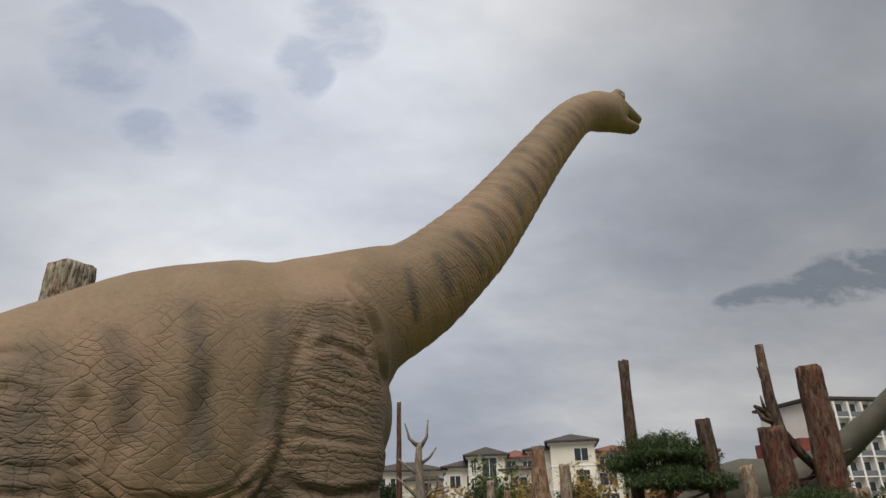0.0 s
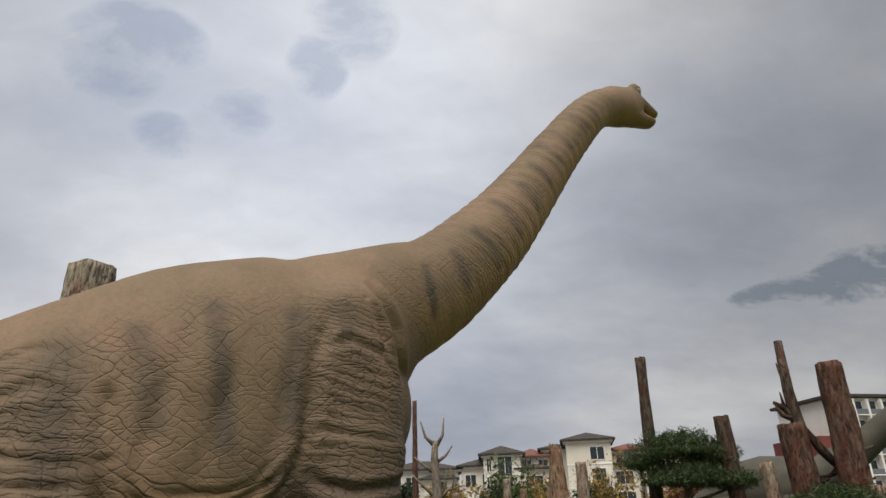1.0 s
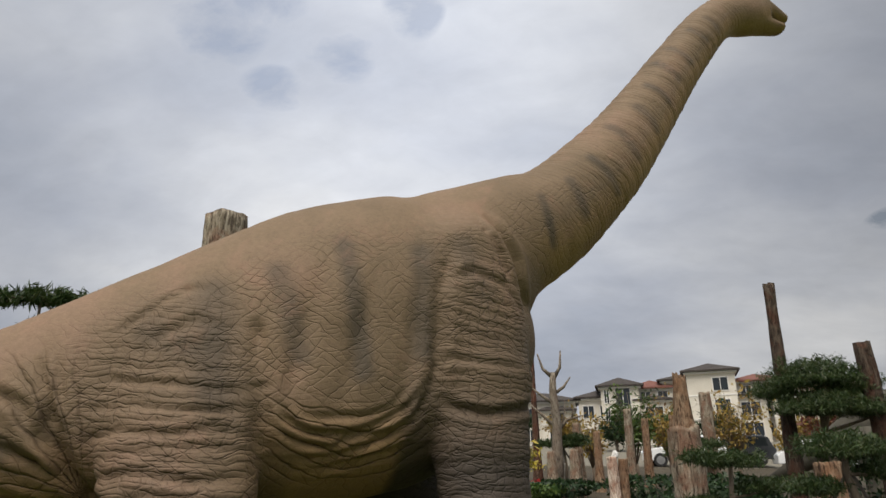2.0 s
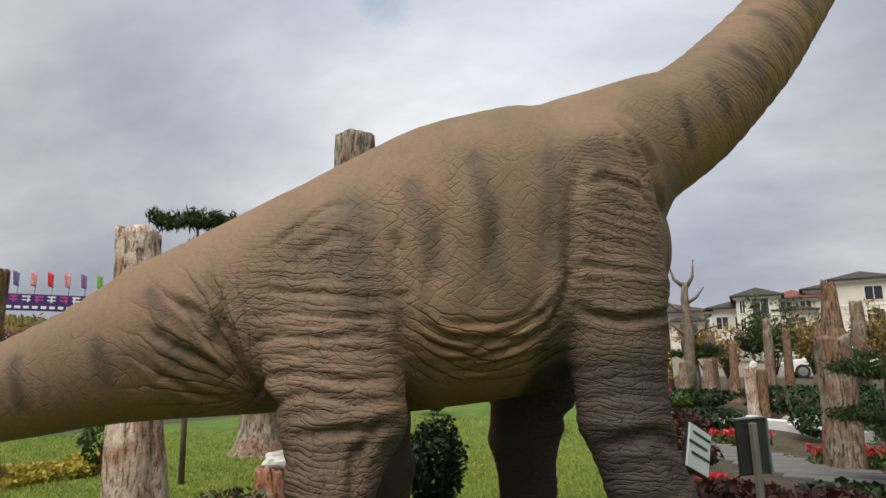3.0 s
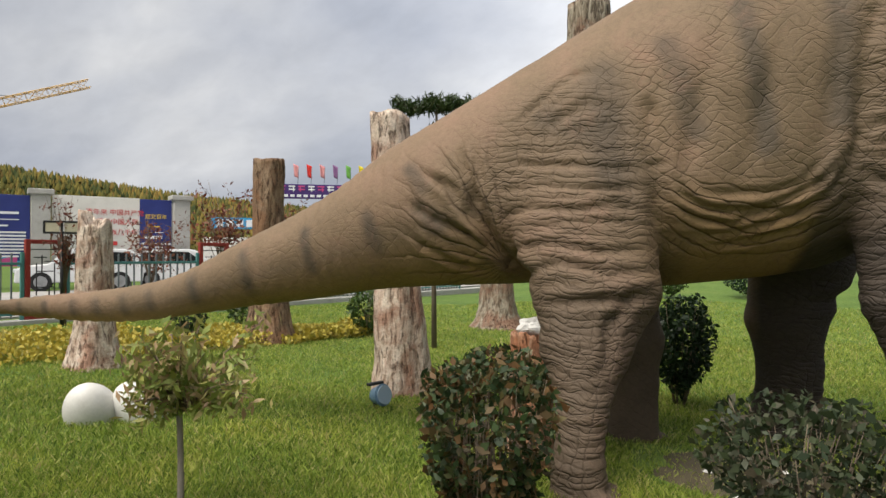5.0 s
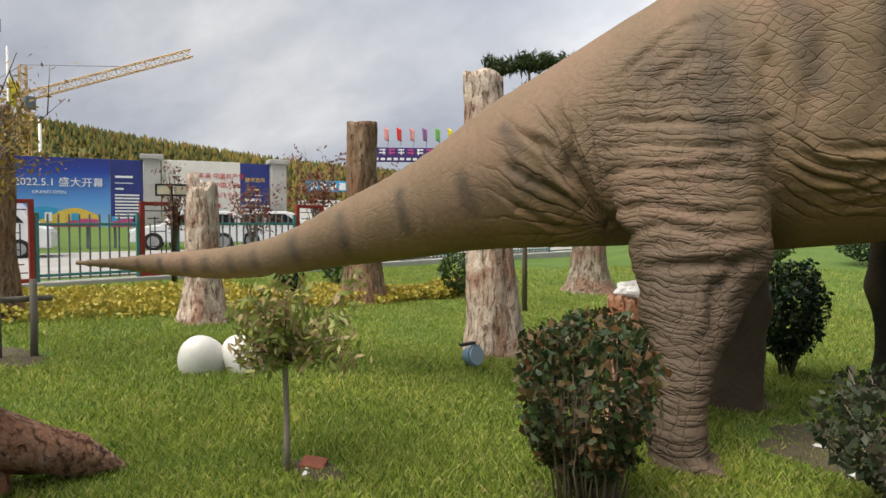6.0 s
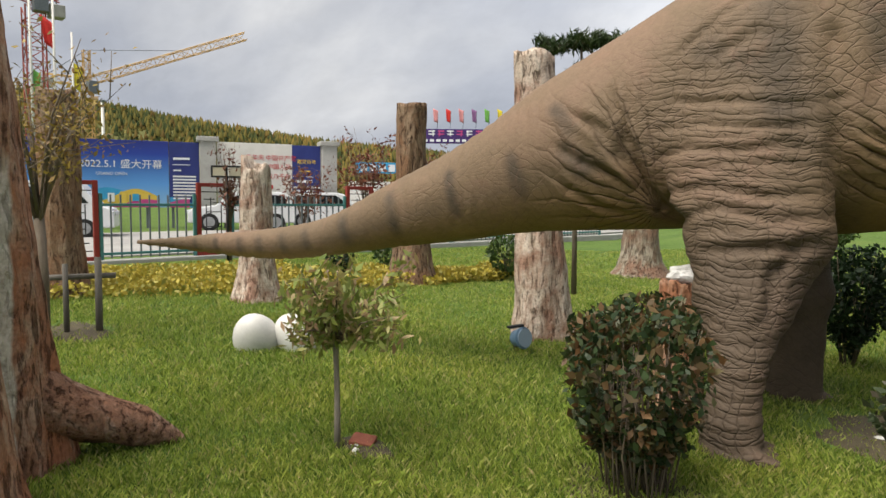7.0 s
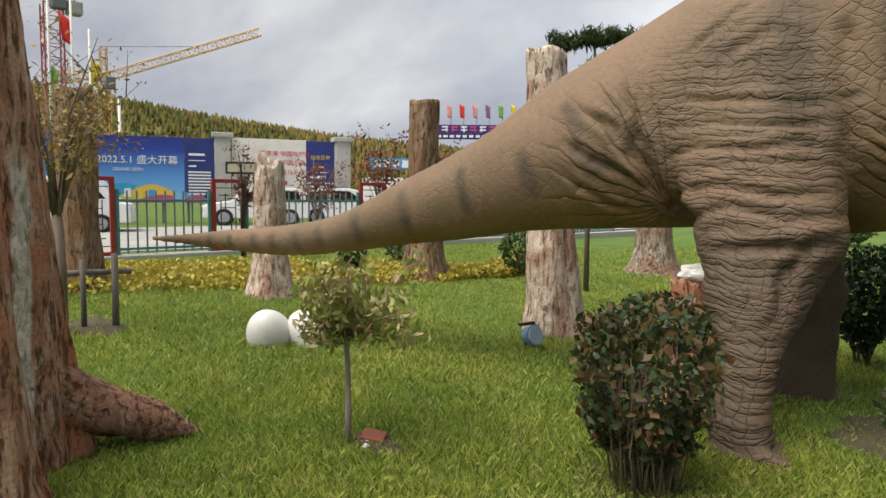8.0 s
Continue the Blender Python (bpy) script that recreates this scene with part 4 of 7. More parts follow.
LEAF_MID = leafy("shrub_leaves", (0.03, 0.065, 0.015), (0.055, 0.10, 0.02), (0.10, 0.14, 0.03))
LEAF_PURPLE = leafy("purple_leaves", (0.035, 0.012, 0.012), (0.06, 0.02, 0.018), (0.03, 0.022, 0.012), (0.10, 0.035, 0.025))
NEEDLES = leafy("pine_needles", (0.016, 0.034, 0.010), (0.030, 0.058, 0.015), (0.050, 0.080, 0.022), (0.06, 0.07, 0.022))
PETAL = leafy("red_petals", (0.45, 0.02, 0.02), (0.60, 0.05, 0.04), (0.5, 0.03, 0.08))


def blob_points(n, r, rng, shell=0.55, lump=0.25, seed=0):
    """Points through a lumpy ellipsoid of half sizes r, denser towards its skin."""
    d = rng.normal(size=(n, 3))
    d /= np.linalg.norm(d, axis=1)[:, None]
    k = 1 + lump * (2 * vnoise(d * 1.7 + 5, 1.5, seed) - 1) + 0.5 * lump * (2 * vnoise(d * 4 + 5, 1.5, seed + 1) - 1)
    u = shell + (1 - shell) * rng.random(n) ** 0.6
    return d * (k * u)[:, None] * np.asarray(r)


def bush(x, y, w, d, h, n, size, mat, label, seed, name="bush", group="", stems=18, base=0.12, square=0.0, spread=0.25, bare=None):
    """A shrub: stems fanning out of the ground, and a crown of separate leaves."""
    ob = thing(name, pose(x, y, float(gz(x, y)), 0, 0, seed * 37 % 360), label, "bush", group)
    g = np.random.default_rng(seed)
    c = blob_points(n, (1, 1, 1), g, 0.5, 0.16, seed)
    if square:
        c = np.sign(c) * np.abs(c) ** (1 - square)
    taper = 0.62 + 0.38 * np.clip((c[:, 2] + 1) * 0.8, 0, 1)
    c = np.stack([c[:, 0] * w / 2 * taper, c[:, 1] * d / 2 * taper, base + (h - base) * (c[:, 2] * 0.5 + 0.5)], 1)
    if bare is not None:
        # one side has lost its leaves below the top
        turn = math.radians(seed * 37 % 360 - bare)
        out = (c[:, 0] * math.cos(turn) - c[:, 1] * math.sin(turn)) * 2 / w
        c = c[(out < 0.30 + 0.3 * g.random(len(c))) | (c[:, 2] > h * (0.68 + 0.12 * g.random(len(c))))]
    part("crown", leaf_cloud("crown", c, size, mat, g, up=(0, 0, 0.4), aspect=1.8), ob)
    lines = []
    for i in range(stems):
        a, s = g.random() * 6.28, spread * (0.3 + g.random())
        tip = np.array((math.cos(a) * w * 0.42 * g.random() ** 0.5, math.sin(a) * d * 0.42 * g.random() ** 0.5, h * (0.6 + 0.35 * g.random())))
        b = np.array((math.cos(a) * s * w * 0.3, math.sin(a) * s * d * 0.3, -0.03))
        mid = b * 0.5 + tip * 0.5 + g.normal(size=3) * 0.03
        lines.append(([b, mid, tip], [0.006, 0.005, 0.002]))
    tagged(part("stemwork", tubes("stemwork", lines, TWIG, 5), ob, "bare brown stems"), kind="stuff")
    return ob


bush(-2.24, 3.00, 0.94, 0.80, 1.05, 5200, 0.052, LEAF_BUSH, "clipped green bush with browning leaves and a bare side", 3, stems=60, base=0.14, square=0.22, spread=0.6, bare=55)
bush(-0.86, 4.02, 1.15, 0.8, 0.86, 2300, 0.056, LEAF_DULL, "low loose bush with broad dull green leaves", 5, stems=30, base=0.05)
bush(-2.45, 7.25, 0.80, 0.75, 1.22, 3600, 0.06, LEAF_DARK, "rounded dark green bush on the lawn", 7, stems=22, base=0.12)
for i, (bx, by, bw, bh) in enumerate(((-2.9, 18.5, 1.4, 0.85), (-0.4, 19.8, 1.3, 0.9), (-6.6, 20.5, 1.2, 0.8), (-4.6, 22.0, 1.6, 0.8))):
    bush(bx, by, bw, bw, bh, 1100, 0.09, LEAF_DARK if i % 2 else LEAF_MID, "small rounded green bush at the lawn's far edge", 31 + i, group="bushes along the lawn", stems=8)
bush(-9.0, 9.35, 0.75, 0.75, 0.95, 420, 0.11, LEAF_MID, "loose green shrub beside the yellow flower bed", 41, stems=12, base=0.05)
bush(-10.2, 6.35, 0.7, 0.6, 0.8, 380, 0.10, LEAF_DARK, "loose green shrub beside the yellow flower bed", 43, stems=12, base=0.05)
bush(-12.2, 8.9, 0.9, 0.8, 0.9, 420, 0.10, LEAF_MID, "loose green shrub beside the yellow flower bed", 44, stems=12, base=0.05)


PALE_BARK = surface("pale_bark", (0.22, 0.19, 0.15), (0.34, 0.30, 0.25), 12, 0.9, 70, 0.003, (1, 1, 0.3))


def sapling(x, y):
    ob = thing("sapling", pose(x, y, float(gz(x, y))), "young tree with a thin stem and small drooping green leaves", "tree")
    g = np.random.default_rng(8)
    part("trunk", tubes("trunk", [([(0, 0, -0.05), (0.004, 0.0, 0.2), (-0.006, 0.004, 0.4), (-0.012, 0.0, 0.60), (-0.02, 0, 0.70)], [0.022, 0.019, 0.017, 0.017, 0.015])], PALE_BARK, 9), ob)
    lines, pts = [], []
    for i in range(26):
        a, up = i * 2.4, 0.12 + 0.42 * g.random()
        out = 0.52 * (0.35 + 0.65 * g.random())
        tip = np.array((math.cos(a) * out, math.sin(a) * out, 0.62 + up))
        st = np.array((-0.012, 0, 0.60 + 0.08 * g.random()))
        mid = st * 0.5 + tip * 0.5 + np.array((0, 0, 0.05))
        lines.append(([st, mid, tip], [0.008, 0.005, 0.002]))
        for k in range(84):
            t = 0.25 + 0.75 * g.random()
            p = st * (1 - t) ** 2 + 2 * mid * t * (1 - t) + tip * t * t
            pts.append(p + g.normal(size=3) * 0.045 - np.array((0, 0, 0.02)))
    tagged(part("branchwork", tubes("branchwork", lines, TWIG, 5), ob, "thin brown branches"), kind="stuff")
    part("crown", leaf_cloud("crown", np.array(pts), 0.068, LEAF_SAP, g, up=(0, 0, -0.45), aspect=3.2), ob)


sapling(-3.73, 2.08)
BRICK = surface("brick_clay", (0.20, 0.060, 0.038), (0.29, 0.10, 0.06), 10, 0.9, 80, 0.004)
b_ = new("brick", from_bm("brick", box_bm(0.15, 0.115, 0.05, bevel=0.008), BRICK))
b_.matrix_world = pose(-3.64, 2.21, gz(-3.64, 2.21) + 0.03, 10, 6, 35)
tagged(b_, "broken red clay brick lying by the young tree", "brick")
for i in range(6):
    px, py = -3.68 + 0.05 * math.cos(i * 2.1) + 0.02 * i, 2.16 + 0.06 * math.sin(i * 1.7)
    rock(px, py, gz(px, py) + 0.018, 0.024, 0.02, 0.018, 5 + i, ROCK, "small pale pebble by the young tree", "pebble", "pebbles by the young tree")
for i, (px, py) in enumerate(((-1.05, 4.9), (-1.3, 4.55), (-0.8, 5.15), (-1.6, 5.0), (-1.15, 5.35))):
    rock(px, py, gz(px, py) + 0.02, 0.035, 0.028, 0.02, 25 + i, ROCK, "small pale stone on worn grass", "pebble", "stones on worn grass")

# white concrete eggs
EGG = surface("white_painted_concrete", (0.56, 0.55, 0.52), (0.66, 0.65, 0.62), 4, 0.6, 50, 0.002, dirt=0.12)


def egg(x, y, turn, tilt):
    bm = bmesh.new()
    bmesh.ops.create_uvsphere(bm, u_segments=40, v_segments=28, radius=1.0)
    for v in bm.verts:
        k = 1 - 0.16 * v.co.z
        v.co = Vector((v.co.x * 0.225 * k, v.co.y * 0.225 * k, v.co.z * 0.27))
    ob = new("egg", from_bm("egg", bm, EGG, True))
    ob.matrix_world = pose(x, y, float(gz(x, y)) + 0.115, tilt, 0, turn)
    tagged(ob, "large smooth white concrete egg half sunk in the grass", "egg sculpture", "white eggs in the grass")


egg(-6.40, 2.88, 40, 42)
egg(-6.18, 3.23, -20, 44)
egg(-6.40, 3.50, 70, 36)

# blue spotlight at the foot of the pale trunk
LAMP_BLUE = surface("blue_enamel", (0.12, 0.22, 0.33), (0.20, 0.32, 0.44), 8, 0.45, 60, 0.001)
BLACK = surface("black_plastic", (0.012, 0.012, 0.013), (0.025, 0.025, 0.027), 8, 0.5, 60, 0.001)
GLASS = Nodes("lamp_glass").done((0.35, 0.45, 0.55), 0.08, spec=0.6)
lamp = thing("spotlight", pose(-4.82, 4.95, float(gz(-4.82, 4.95)), 0, 0, 85), "small round blue garden spotlight in the grass", "spotlight")
bm = bmesh.new()
bmesh.ops.create_cone(bm, cap_ends=True, segments=28, radius1=0.075, radius2=0.115, depth=0.14, matrix=pose(0, -0.06, 0.15, 80, 0, 0))
bmesh.ops.bevel(bm, geom=[e for e in bm.edges if len(e.link_faces) == 2 and e.calc_face_angle(0) > 1], offset=0.01, segments=2, affect="EDGES")
part("housing", from_bm("housing", bm, LAMP_BLUE, False), lamp)
bm = bmesh.new()
bmesh.ops.create_cone(bm, cap_ends=True, segments=28, radius1=0.095, radius2=0.095, depth=0.012, matrix=pose(0, -0.137, 0.165, 80, 0, 0))
part("lens", from_bm("lens", bm, GLASS), lamp, "flat pale glass lens")
part("bracket", from_bm("bracket", box_bm(0.20, 0.05, 0.03, 0, 0, 0.26, 0.008), BLACK), lamp, "black metal bracket")
part("stake", from_bm("stake", box_bm(0.03, 0.03, 0.24, 0, 0.0, 0.06, 0.005), BLACK), lamp)


def loose_tree(x, y, h, r, mat, n, size, label, seed, fork=0.45, name="tree", bare=0.0, group="", trunk_r=0.05):
    """A small tree: a forked trunk, fanning limbs, sparse leaves along them."""
    ob = thing(name, pose(x, y, float(gz(x, y))), label, "tree", group)
    g = np.random.default_rng(seed)
    lines, pts = [([(0, 0, -0.06), (0.02, 0.01, h * fork * 0.5), (0, 0, h * fork)], [trunk_r * 1.2, trunk_r, trunk_r * 0.85])], []
    part("trunk", tubes("trunk", lines, BARK, 10), ob)
    limbs = []
    for i in range(18):
        a = i * 2.4 + g.random()
        rad = r * (0.35 + 0.65 * g.random())
        top = h * (fork + (1 - fork) * (0.45 + 0.55 * g.random()))
        st, tip = np.array((0, 0, h * fork * (0.93 + 0.07 * g.random()))), np.array((math.cos(a) * rad, math.sin(a) * rad, top))
        mid = st + (tip - st) * np.array((0.35, 0.35, 0.6))
        limbs.append(([st, mid, tip], [trunk_r * 0.4, trunk_r * 0.22, trunk_r * 0.06]))
        for k in range(4):
            t = 0.4 + 0.5 * g.random()
            p = st * (1 - t) ** 2 + 2 * mid * t * (1 - t) + tip * t * t
            q = p + g.normal(size=3) * r * 0.28 + np.array((0, 0, 0.1 * h * 0.5))
            limbs.append(([p, q], [trunk_r * 0.12, trunk_r * 0.05]))
            for _ in range(max(1, n // 72)):
                s = g.random()
                pts.append(p + (q - p) * s + g.normal(size=3) * r * 0.10)
    tagged(part("branchwork", tubes("branchwork", limbs, TWIG, 5), ob, "thin bare branches"), kind="stuff")
    if pts:
        part("crown", leaf_cloud("crown", np.array(pts), size, mat, g, up=(0, 0, -0.3), aspect=2.4), ob)
    return ob


loose_tree(-7.82, 1.33, 2.9, 0.95, LEAF_AUTUMN, 1500, 0.058, "thin young tree with sparse yellowing leaves tied to stakes", 51, fork=0.42, trunk_r=0.055)
STAKE = surface("grey_timber", (0.10, 0.09, 0.078), (0.19, 0.17, 0.145), 6, 0.9, 50, 0.004, (1, 1, 0.2))
brace = thing("tree_brace", pose(-8.0, 1.72, float(gz(-8.0, 1.72)), 0, 0, 73), "grey timber brace of two stakes and a crossbar", "tree support")
part("stake", tubes("stake", [([(-0.14, 0, -0.06), (-0.14, 0, 0.74)], [0.03, 0.027])], STAKE, 9), brace)
part("stake", tubes("stake", [([(0.16, 0, -0.06), (0.165, 0, 0.80)], [0.037, 0.034])], STAKE, 9), brace)
part("crossbar", tubes("crossbar", [([(-0.45, 0.03, 0.60), (0.33, 0.045, 0.60)], [0.032, 0.03])], STAKE, 9), brace)

for x, y, h, r, n, s in ((-17.6, 12.3, 3.9, 1.1, 900, 61), (-17.3, 14.4, 3.1, 1.0, 900, 62), (-19.0, 10.8, 2.7, 1.0, 700, 63), (-19.5, 16.5, 3.3, 1.2, 900, 64), (-13.4, 8.7, 0.0, 0, 0, 0)):
    if h:
        loose_tree(x, y, h, r, LEAF_RED, n, 0.13, "young maple with dark red autumn leaves behind the fence", s, fork=0.22, trunk_r=0.05, group="red maples")
loose_tree(-14.6, 6.35, 2.7, 0.35, LEAF_RED, 420, 0.10, "slim climbing shrub with withered red leaves", 66, fork=0.25, trunk_r=0.04)


# ---------------------------------------------------------------- pines trained in flat clouds
def pine(x, y, label, trunk, pads, seed, n=900, size=0.16, group="pines", braces=0, rad=0.12):
    """trunk: points; pads: (x, y, z, half width, half depth, half height) about the foot."""
    ob = thing("pine", pose(x, y, float(gz(x, y))), label, "pine tree", group)
    g = np.random.default_rng(seed)
    part("trunk", tubes("trunk", [(trunk, list(np.linspace(rad, rad * 0.4, len(trunk))))], BARK, 10), ob)
    limbs = []
    tp = np.array(trunk, float)
    for i, (px, py, pz, a, b, c) in enumerate(pads):
        k = tp[np.argmin(np.abs(tp[:, 2] - (pz - 0.25)))]
        limbs.append(([k, (k + (px, py, pz)) / 2 - (0, 0, 0.05), (px, py, pz - 0.3 * c)], [rad * 0.4, rad * 0.28, rad * 0.15]))
        m = int(n * a * b * 4)
        p = blob_points(m, (a, b, c), g, 0.35, 0.4, seed + i)
        p[:, 2] = np.where(p[:, 2] < 0, p[:, 2] * 0.45, p[:, 2])
        p += (px, py, pz)
        # each tuft is a spray of needles
        pts = np.repeat(p, 5, 0) + g.normal(size=(m * 5, 3)) * 0.035
        part("needle_pad", leaf_cloud("needle_pad", pts, size, NEEDLES, g, up=(0, 0, 0.7), aspect=7.0), ob, "dense dark green needles")
        for _ in range(6):
            q = p[g.integers(len(p))]
            limbs.append(([(px, py, pz - 0.3 * c), q], [rad * 0.12, rad * 0.04]))
    tagged(part("branchwork", tubes("branchwork", limbs, BARK, 6), ob), kind="stuff")
    for i in range(braces):
        a = i * 2.1 + 0.4
        part("brace", tubes("brace", [([(math.cos(a) * 1.0, math.sin(a) * 1.0, -0.05), (0.05 * math.cos(a), 0.05 * math.sin(a), 1.5)], [0.035, 0.03])], STAKE, 7), ob, "slanting timber prop")
    return ob


pine(-7.05, 8.95, "small pine with flat cloud-shaped crown behind the trunk", [(0.0, 0, -0.1), (-0.05, 0.05, 1.5), (0.05, 0, 2.8), (0.03, 0, 4.15)],
     [(0.0, 0.05, 4.17, 0.30, 0.30, 0.16), (-0.30, -0.22, 4.09, 0.26, 0.26, 0.13), (-0.52, -0.36, 4.19, 0.12, 0.12, 0.10), (0.30, 0.22, 4.15, 0.28, 0.26, 0.17), (0.55, 0.40, 4.17, 0.14, 0.14, 0.11), (0.30, 0.25, 3.88, 0.20, 0.19, 0.07), (0.05, 0.0, 3.72, 0.20, 0.2, 0.08)], 71, n=330, size=0.16, rad=0.05)

# ---------------------------------------------------------------- yellow bed
def bed_points(n, rng):
    t = rng.random(n)
    line = np.array(((-12.6, -1.0), (-12.1, 2.2), (-11.2, 5.2), (-10.0, 7.6), (-9.5, 9.6), (-10.2, 11.6)))
    s = t * (len(line) - 1)
    i = np.minimum(s.astype(int), len(line) - 2)
    f = (s - i)[:, None]
    p = line[i] * (1 - f) + line[i + 1] * f
    half = np.interp(t, (0, 0.4, 0.7, 1.0), (1.7, 1.75, 0.75, 0.5))
    d = line[i + 1] - line[i]
    d = np.stack([-d[:, 1], d[:, 0]], 1) / np.linalg.norm(d, axis=1)[:, None]
    return p + d * (half * (2 * rng.random(n) - 1))[:, None]


bp = bed_points(26000, rng)
bz = gz(bp[:, 0], bp[:, 1]) + 0.03 + 0.16 * rng.random(len(bp)) * (0.5 + vnoise(np.c_[bp, 0 * bp[:, :1]], 2.0, 9))
bed = new("flower_bed", leaf_cloud("flower_bed", np.c_[bp, bz], 0.075, LEAF_YELLOW, rng, up=(0, 0, 0.5), aspect=1.5))
tagged(bed, "low dense bed of bright yellow leaves in the lawn", "flower bed", kind="stuff")


# ---------------------------------------------------------------- grass
def build_grass():
    m = Nodes("grass_blades")
    geo = m.n.new("ShaderNodeNewGeometry")
    big = m.noise(m.coord(), 0.9, 5, 0.6, 0.4)
    tone = m.ramp(m.island(), (0.0, (0.065, 0.120, 0.020)), (0.3, (0.215, 0.300, 0.047)), (0.72, (0.355, 0.425, 0.085)), (0.93, (0.46, 0.46, 0.17)), (1.0, (0.45, 0.38, 0.20)))
    col = m.mix(0.6, tone, m.ramp(big, (0.3, (0.60, 0.74, 0.60)), (0.55, (1.15, 1.08, 0.98)), (0.75, (1.50, 1.22, 1.05))), "MULTIPLY")
    mat = m.done(col, 0.55, spec=0.3)
    tr, mx = m.n.new("ShaderNodeBsdfTranslucent"), m.n.new("ShaderNodeMixShader")
    m.l.new(col, tr.inputs[0])
    mx.inputs[0].default_value = 0.3
    m.l.new(m.bsdf.outputs[0], mx.inputs[1])
    m.l.new(tr.outputs[0], mx.inputs[2])
    m.l.new(mx.outputs[0], m.n["Material Output"].inputs[0])
    n = 860000
    g = np.random.default_rng(77)
    r = 2.3 + 19 * g.random(n) ** 1.7
    a = np.radians(g.uniform(70, 190, n))
    # a thinner cover all round
    m_ = n // 5
    r[:m_], a[:m_] = 14 * g.random(m_) ** 0.7, g.random(m_) * 6.283
    x, y = r * np.cos(a), r * np.sin(a)
    p0 = np.stack([x, y, 0 * x], 1)
    tall = vnoise(p0, 1.3, 5) * 0.6 + vnoise(p0, 4.0, 6) * 0.6
    worn = np.hypot((x + 1.0) / 1.25, (y - 5.15) / 0.75) < 0.75 + 0.5 * vnoise(p0, 2.5, 12)
    worn |= np.hypot((x + 3.60) / 0.26, (y - 2.20) / 0.16) < 1
    worn |= np.hypot((x + 8.1) / 0.6, (y - 1.7) / 0.35) < 1
    keep = (~worn | (g.random(n) < 0.25)) & (x > -15.0)
    x, y, r, tall = x[keep], y[keep], r[keep], tall[keep]
    n = len(x)
    z = gz(x, y)
    h = (0.022 + 0.040 * tall) * (0.6 + 0.8 * g.random(n))
    w = 0.0010 + 0.00030 * r
    t = g.random(n) * 6.283
    dx, dy = np.cos(t), np.sin(t)
    lean = g.normal(size=(n, 2)) * 0.45 * h[:, None]
    v = np.empty((n, 4, 3))
    v[:, 0] = np.stack([x - dx * w, y - dy * w, z - 0.015], 1)
    v[:, 1] = np.stack([x + dx * w, y + dy * w, z - 0.015], 1)
    v[:, 2] = np.stack([x + dx * w * 0.6 + lean[:, 0] * 0.5, y + dy * w * 0.6 + lean[:, 1] * 0.5, z + h * 0.65], 1)
    v[:, 3] = np.stack([x + lean[:, 0], y + lean[:, 1], z + h], 1)
    tagged(new("grass", quick("grass", v.reshape(-1, 3), np.arange(4 * n).reshape(n, 4), mat)), "short uneven green grass with a few dry blades", "grass", kind="stuff")


build_grass()


def bare_earth(x, y, rx, ry, seed, label):
    """A worn patch of earth with a ragged rim, just over the lawn."""
    mat = bpy.data.materials.get("worn_earth") or surface("worn_earth", (0.050, 0.040, 0.022), (0.098, 0.080, 0.044), 4, 0.95, 40, 0.01)
    v, f = [(x, y, float(gz(x, y)) + 0.028)], []
    for k, s in ((1, 0.5), (2, 0.85), (3, 1.0)):
        for j in range(40):
            a = j * 2 * math.pi / 40
            q = s * (1 + 0.30 * noise.noise(Vector((math.cos(a) * 1.5 + seed, math.sin(a) * 1.5, 0))))
            px, py = x + rx * q * math.cos(a), y + ry * q * math.sin(a)
            v.append((px, py, float(gz(px, py)) + (0.026, 0.022, -0.01)[k - 1]))
    f += [(0, 1 + j, 1 + (j + 1) % 40) for j in range(40)]
    for k in range(2):
        f += [(1 + k * 40 + j, 1 + (k + 1) * 40 + j, 1 + (k + 1) * 40 + (j + 1) % 40, 1 + k * 40 + (j + 1) % 40) for j in range(40)]
    tagged(new("bare_earth", mesh_of("bare_earth", v, f, mat, True)), label, "bare earth", kind="structure")


bare_earth(-1.0, 5.15, 1.2, 0.7, 1, "worn brown earth under the dinosaur statue")
bare_earth(-3.60, 2.20, 0.22, 0.13, 4, "small patch of bare earth at the young tree's foot")
bare_earth(-8.1, 1.7, 0.55, 0.32, 7, "small patch of bare earth at the staked tree's foot")
bare_earth(-2.24, 3.0, 0.42, 0.34, 9, "bare earth below the clipped bush")

# ---------------------------------------------------------------- fence, gate and road
PAINT_RED = surface("red_gate_paint", (0.22, 0.022, 0.018), (0.30, 0.035, 0.025), 5, 0.5, 60, 0.001)
PAINT_TEAL = surface("teal_paint", (0.05, 0.17, 0.17), (0.08, 0.23, 0.22), 5, 0.5, 60, 0.001)
PAINT_GREY = surface("grey_metal", (0.13, 0.15, 0.17), (0.20, 0.22, 0.24), 5, 0.5, 60, 0.001, metal=0.3)
CONCRETE = surface("concrete", (0.34, 0.33, 0.31), (0.46, 0.45, 0.43), 1.5, 0.9, 40, 0.004)
ASPHALT = surface("pale_road", (0.26, 0.25, 0.24), (0.36, 0.35, 0.33), 0.8, 0.9, 30, 0.004)

FX = -15.75
g0 = float(gz(FX, 6))
kerb = new("kerb", from_bm("kerb", box_bm(0.35, 60, 0.30, FX, 8, g0 - 0.06, 0.02), CONCRETE))
tagged(kerb, "low pale concrete kerb under the fence", "kerb", kind="structure")
road = new("road", from_bm("road", box_bm(10.5, 160, 0.2, -22.6, 12, g0 - 0.07, 0.0), ASPHALT))
tagged(road, "pale worn concrete road behind the fence", "road", kind="structure")


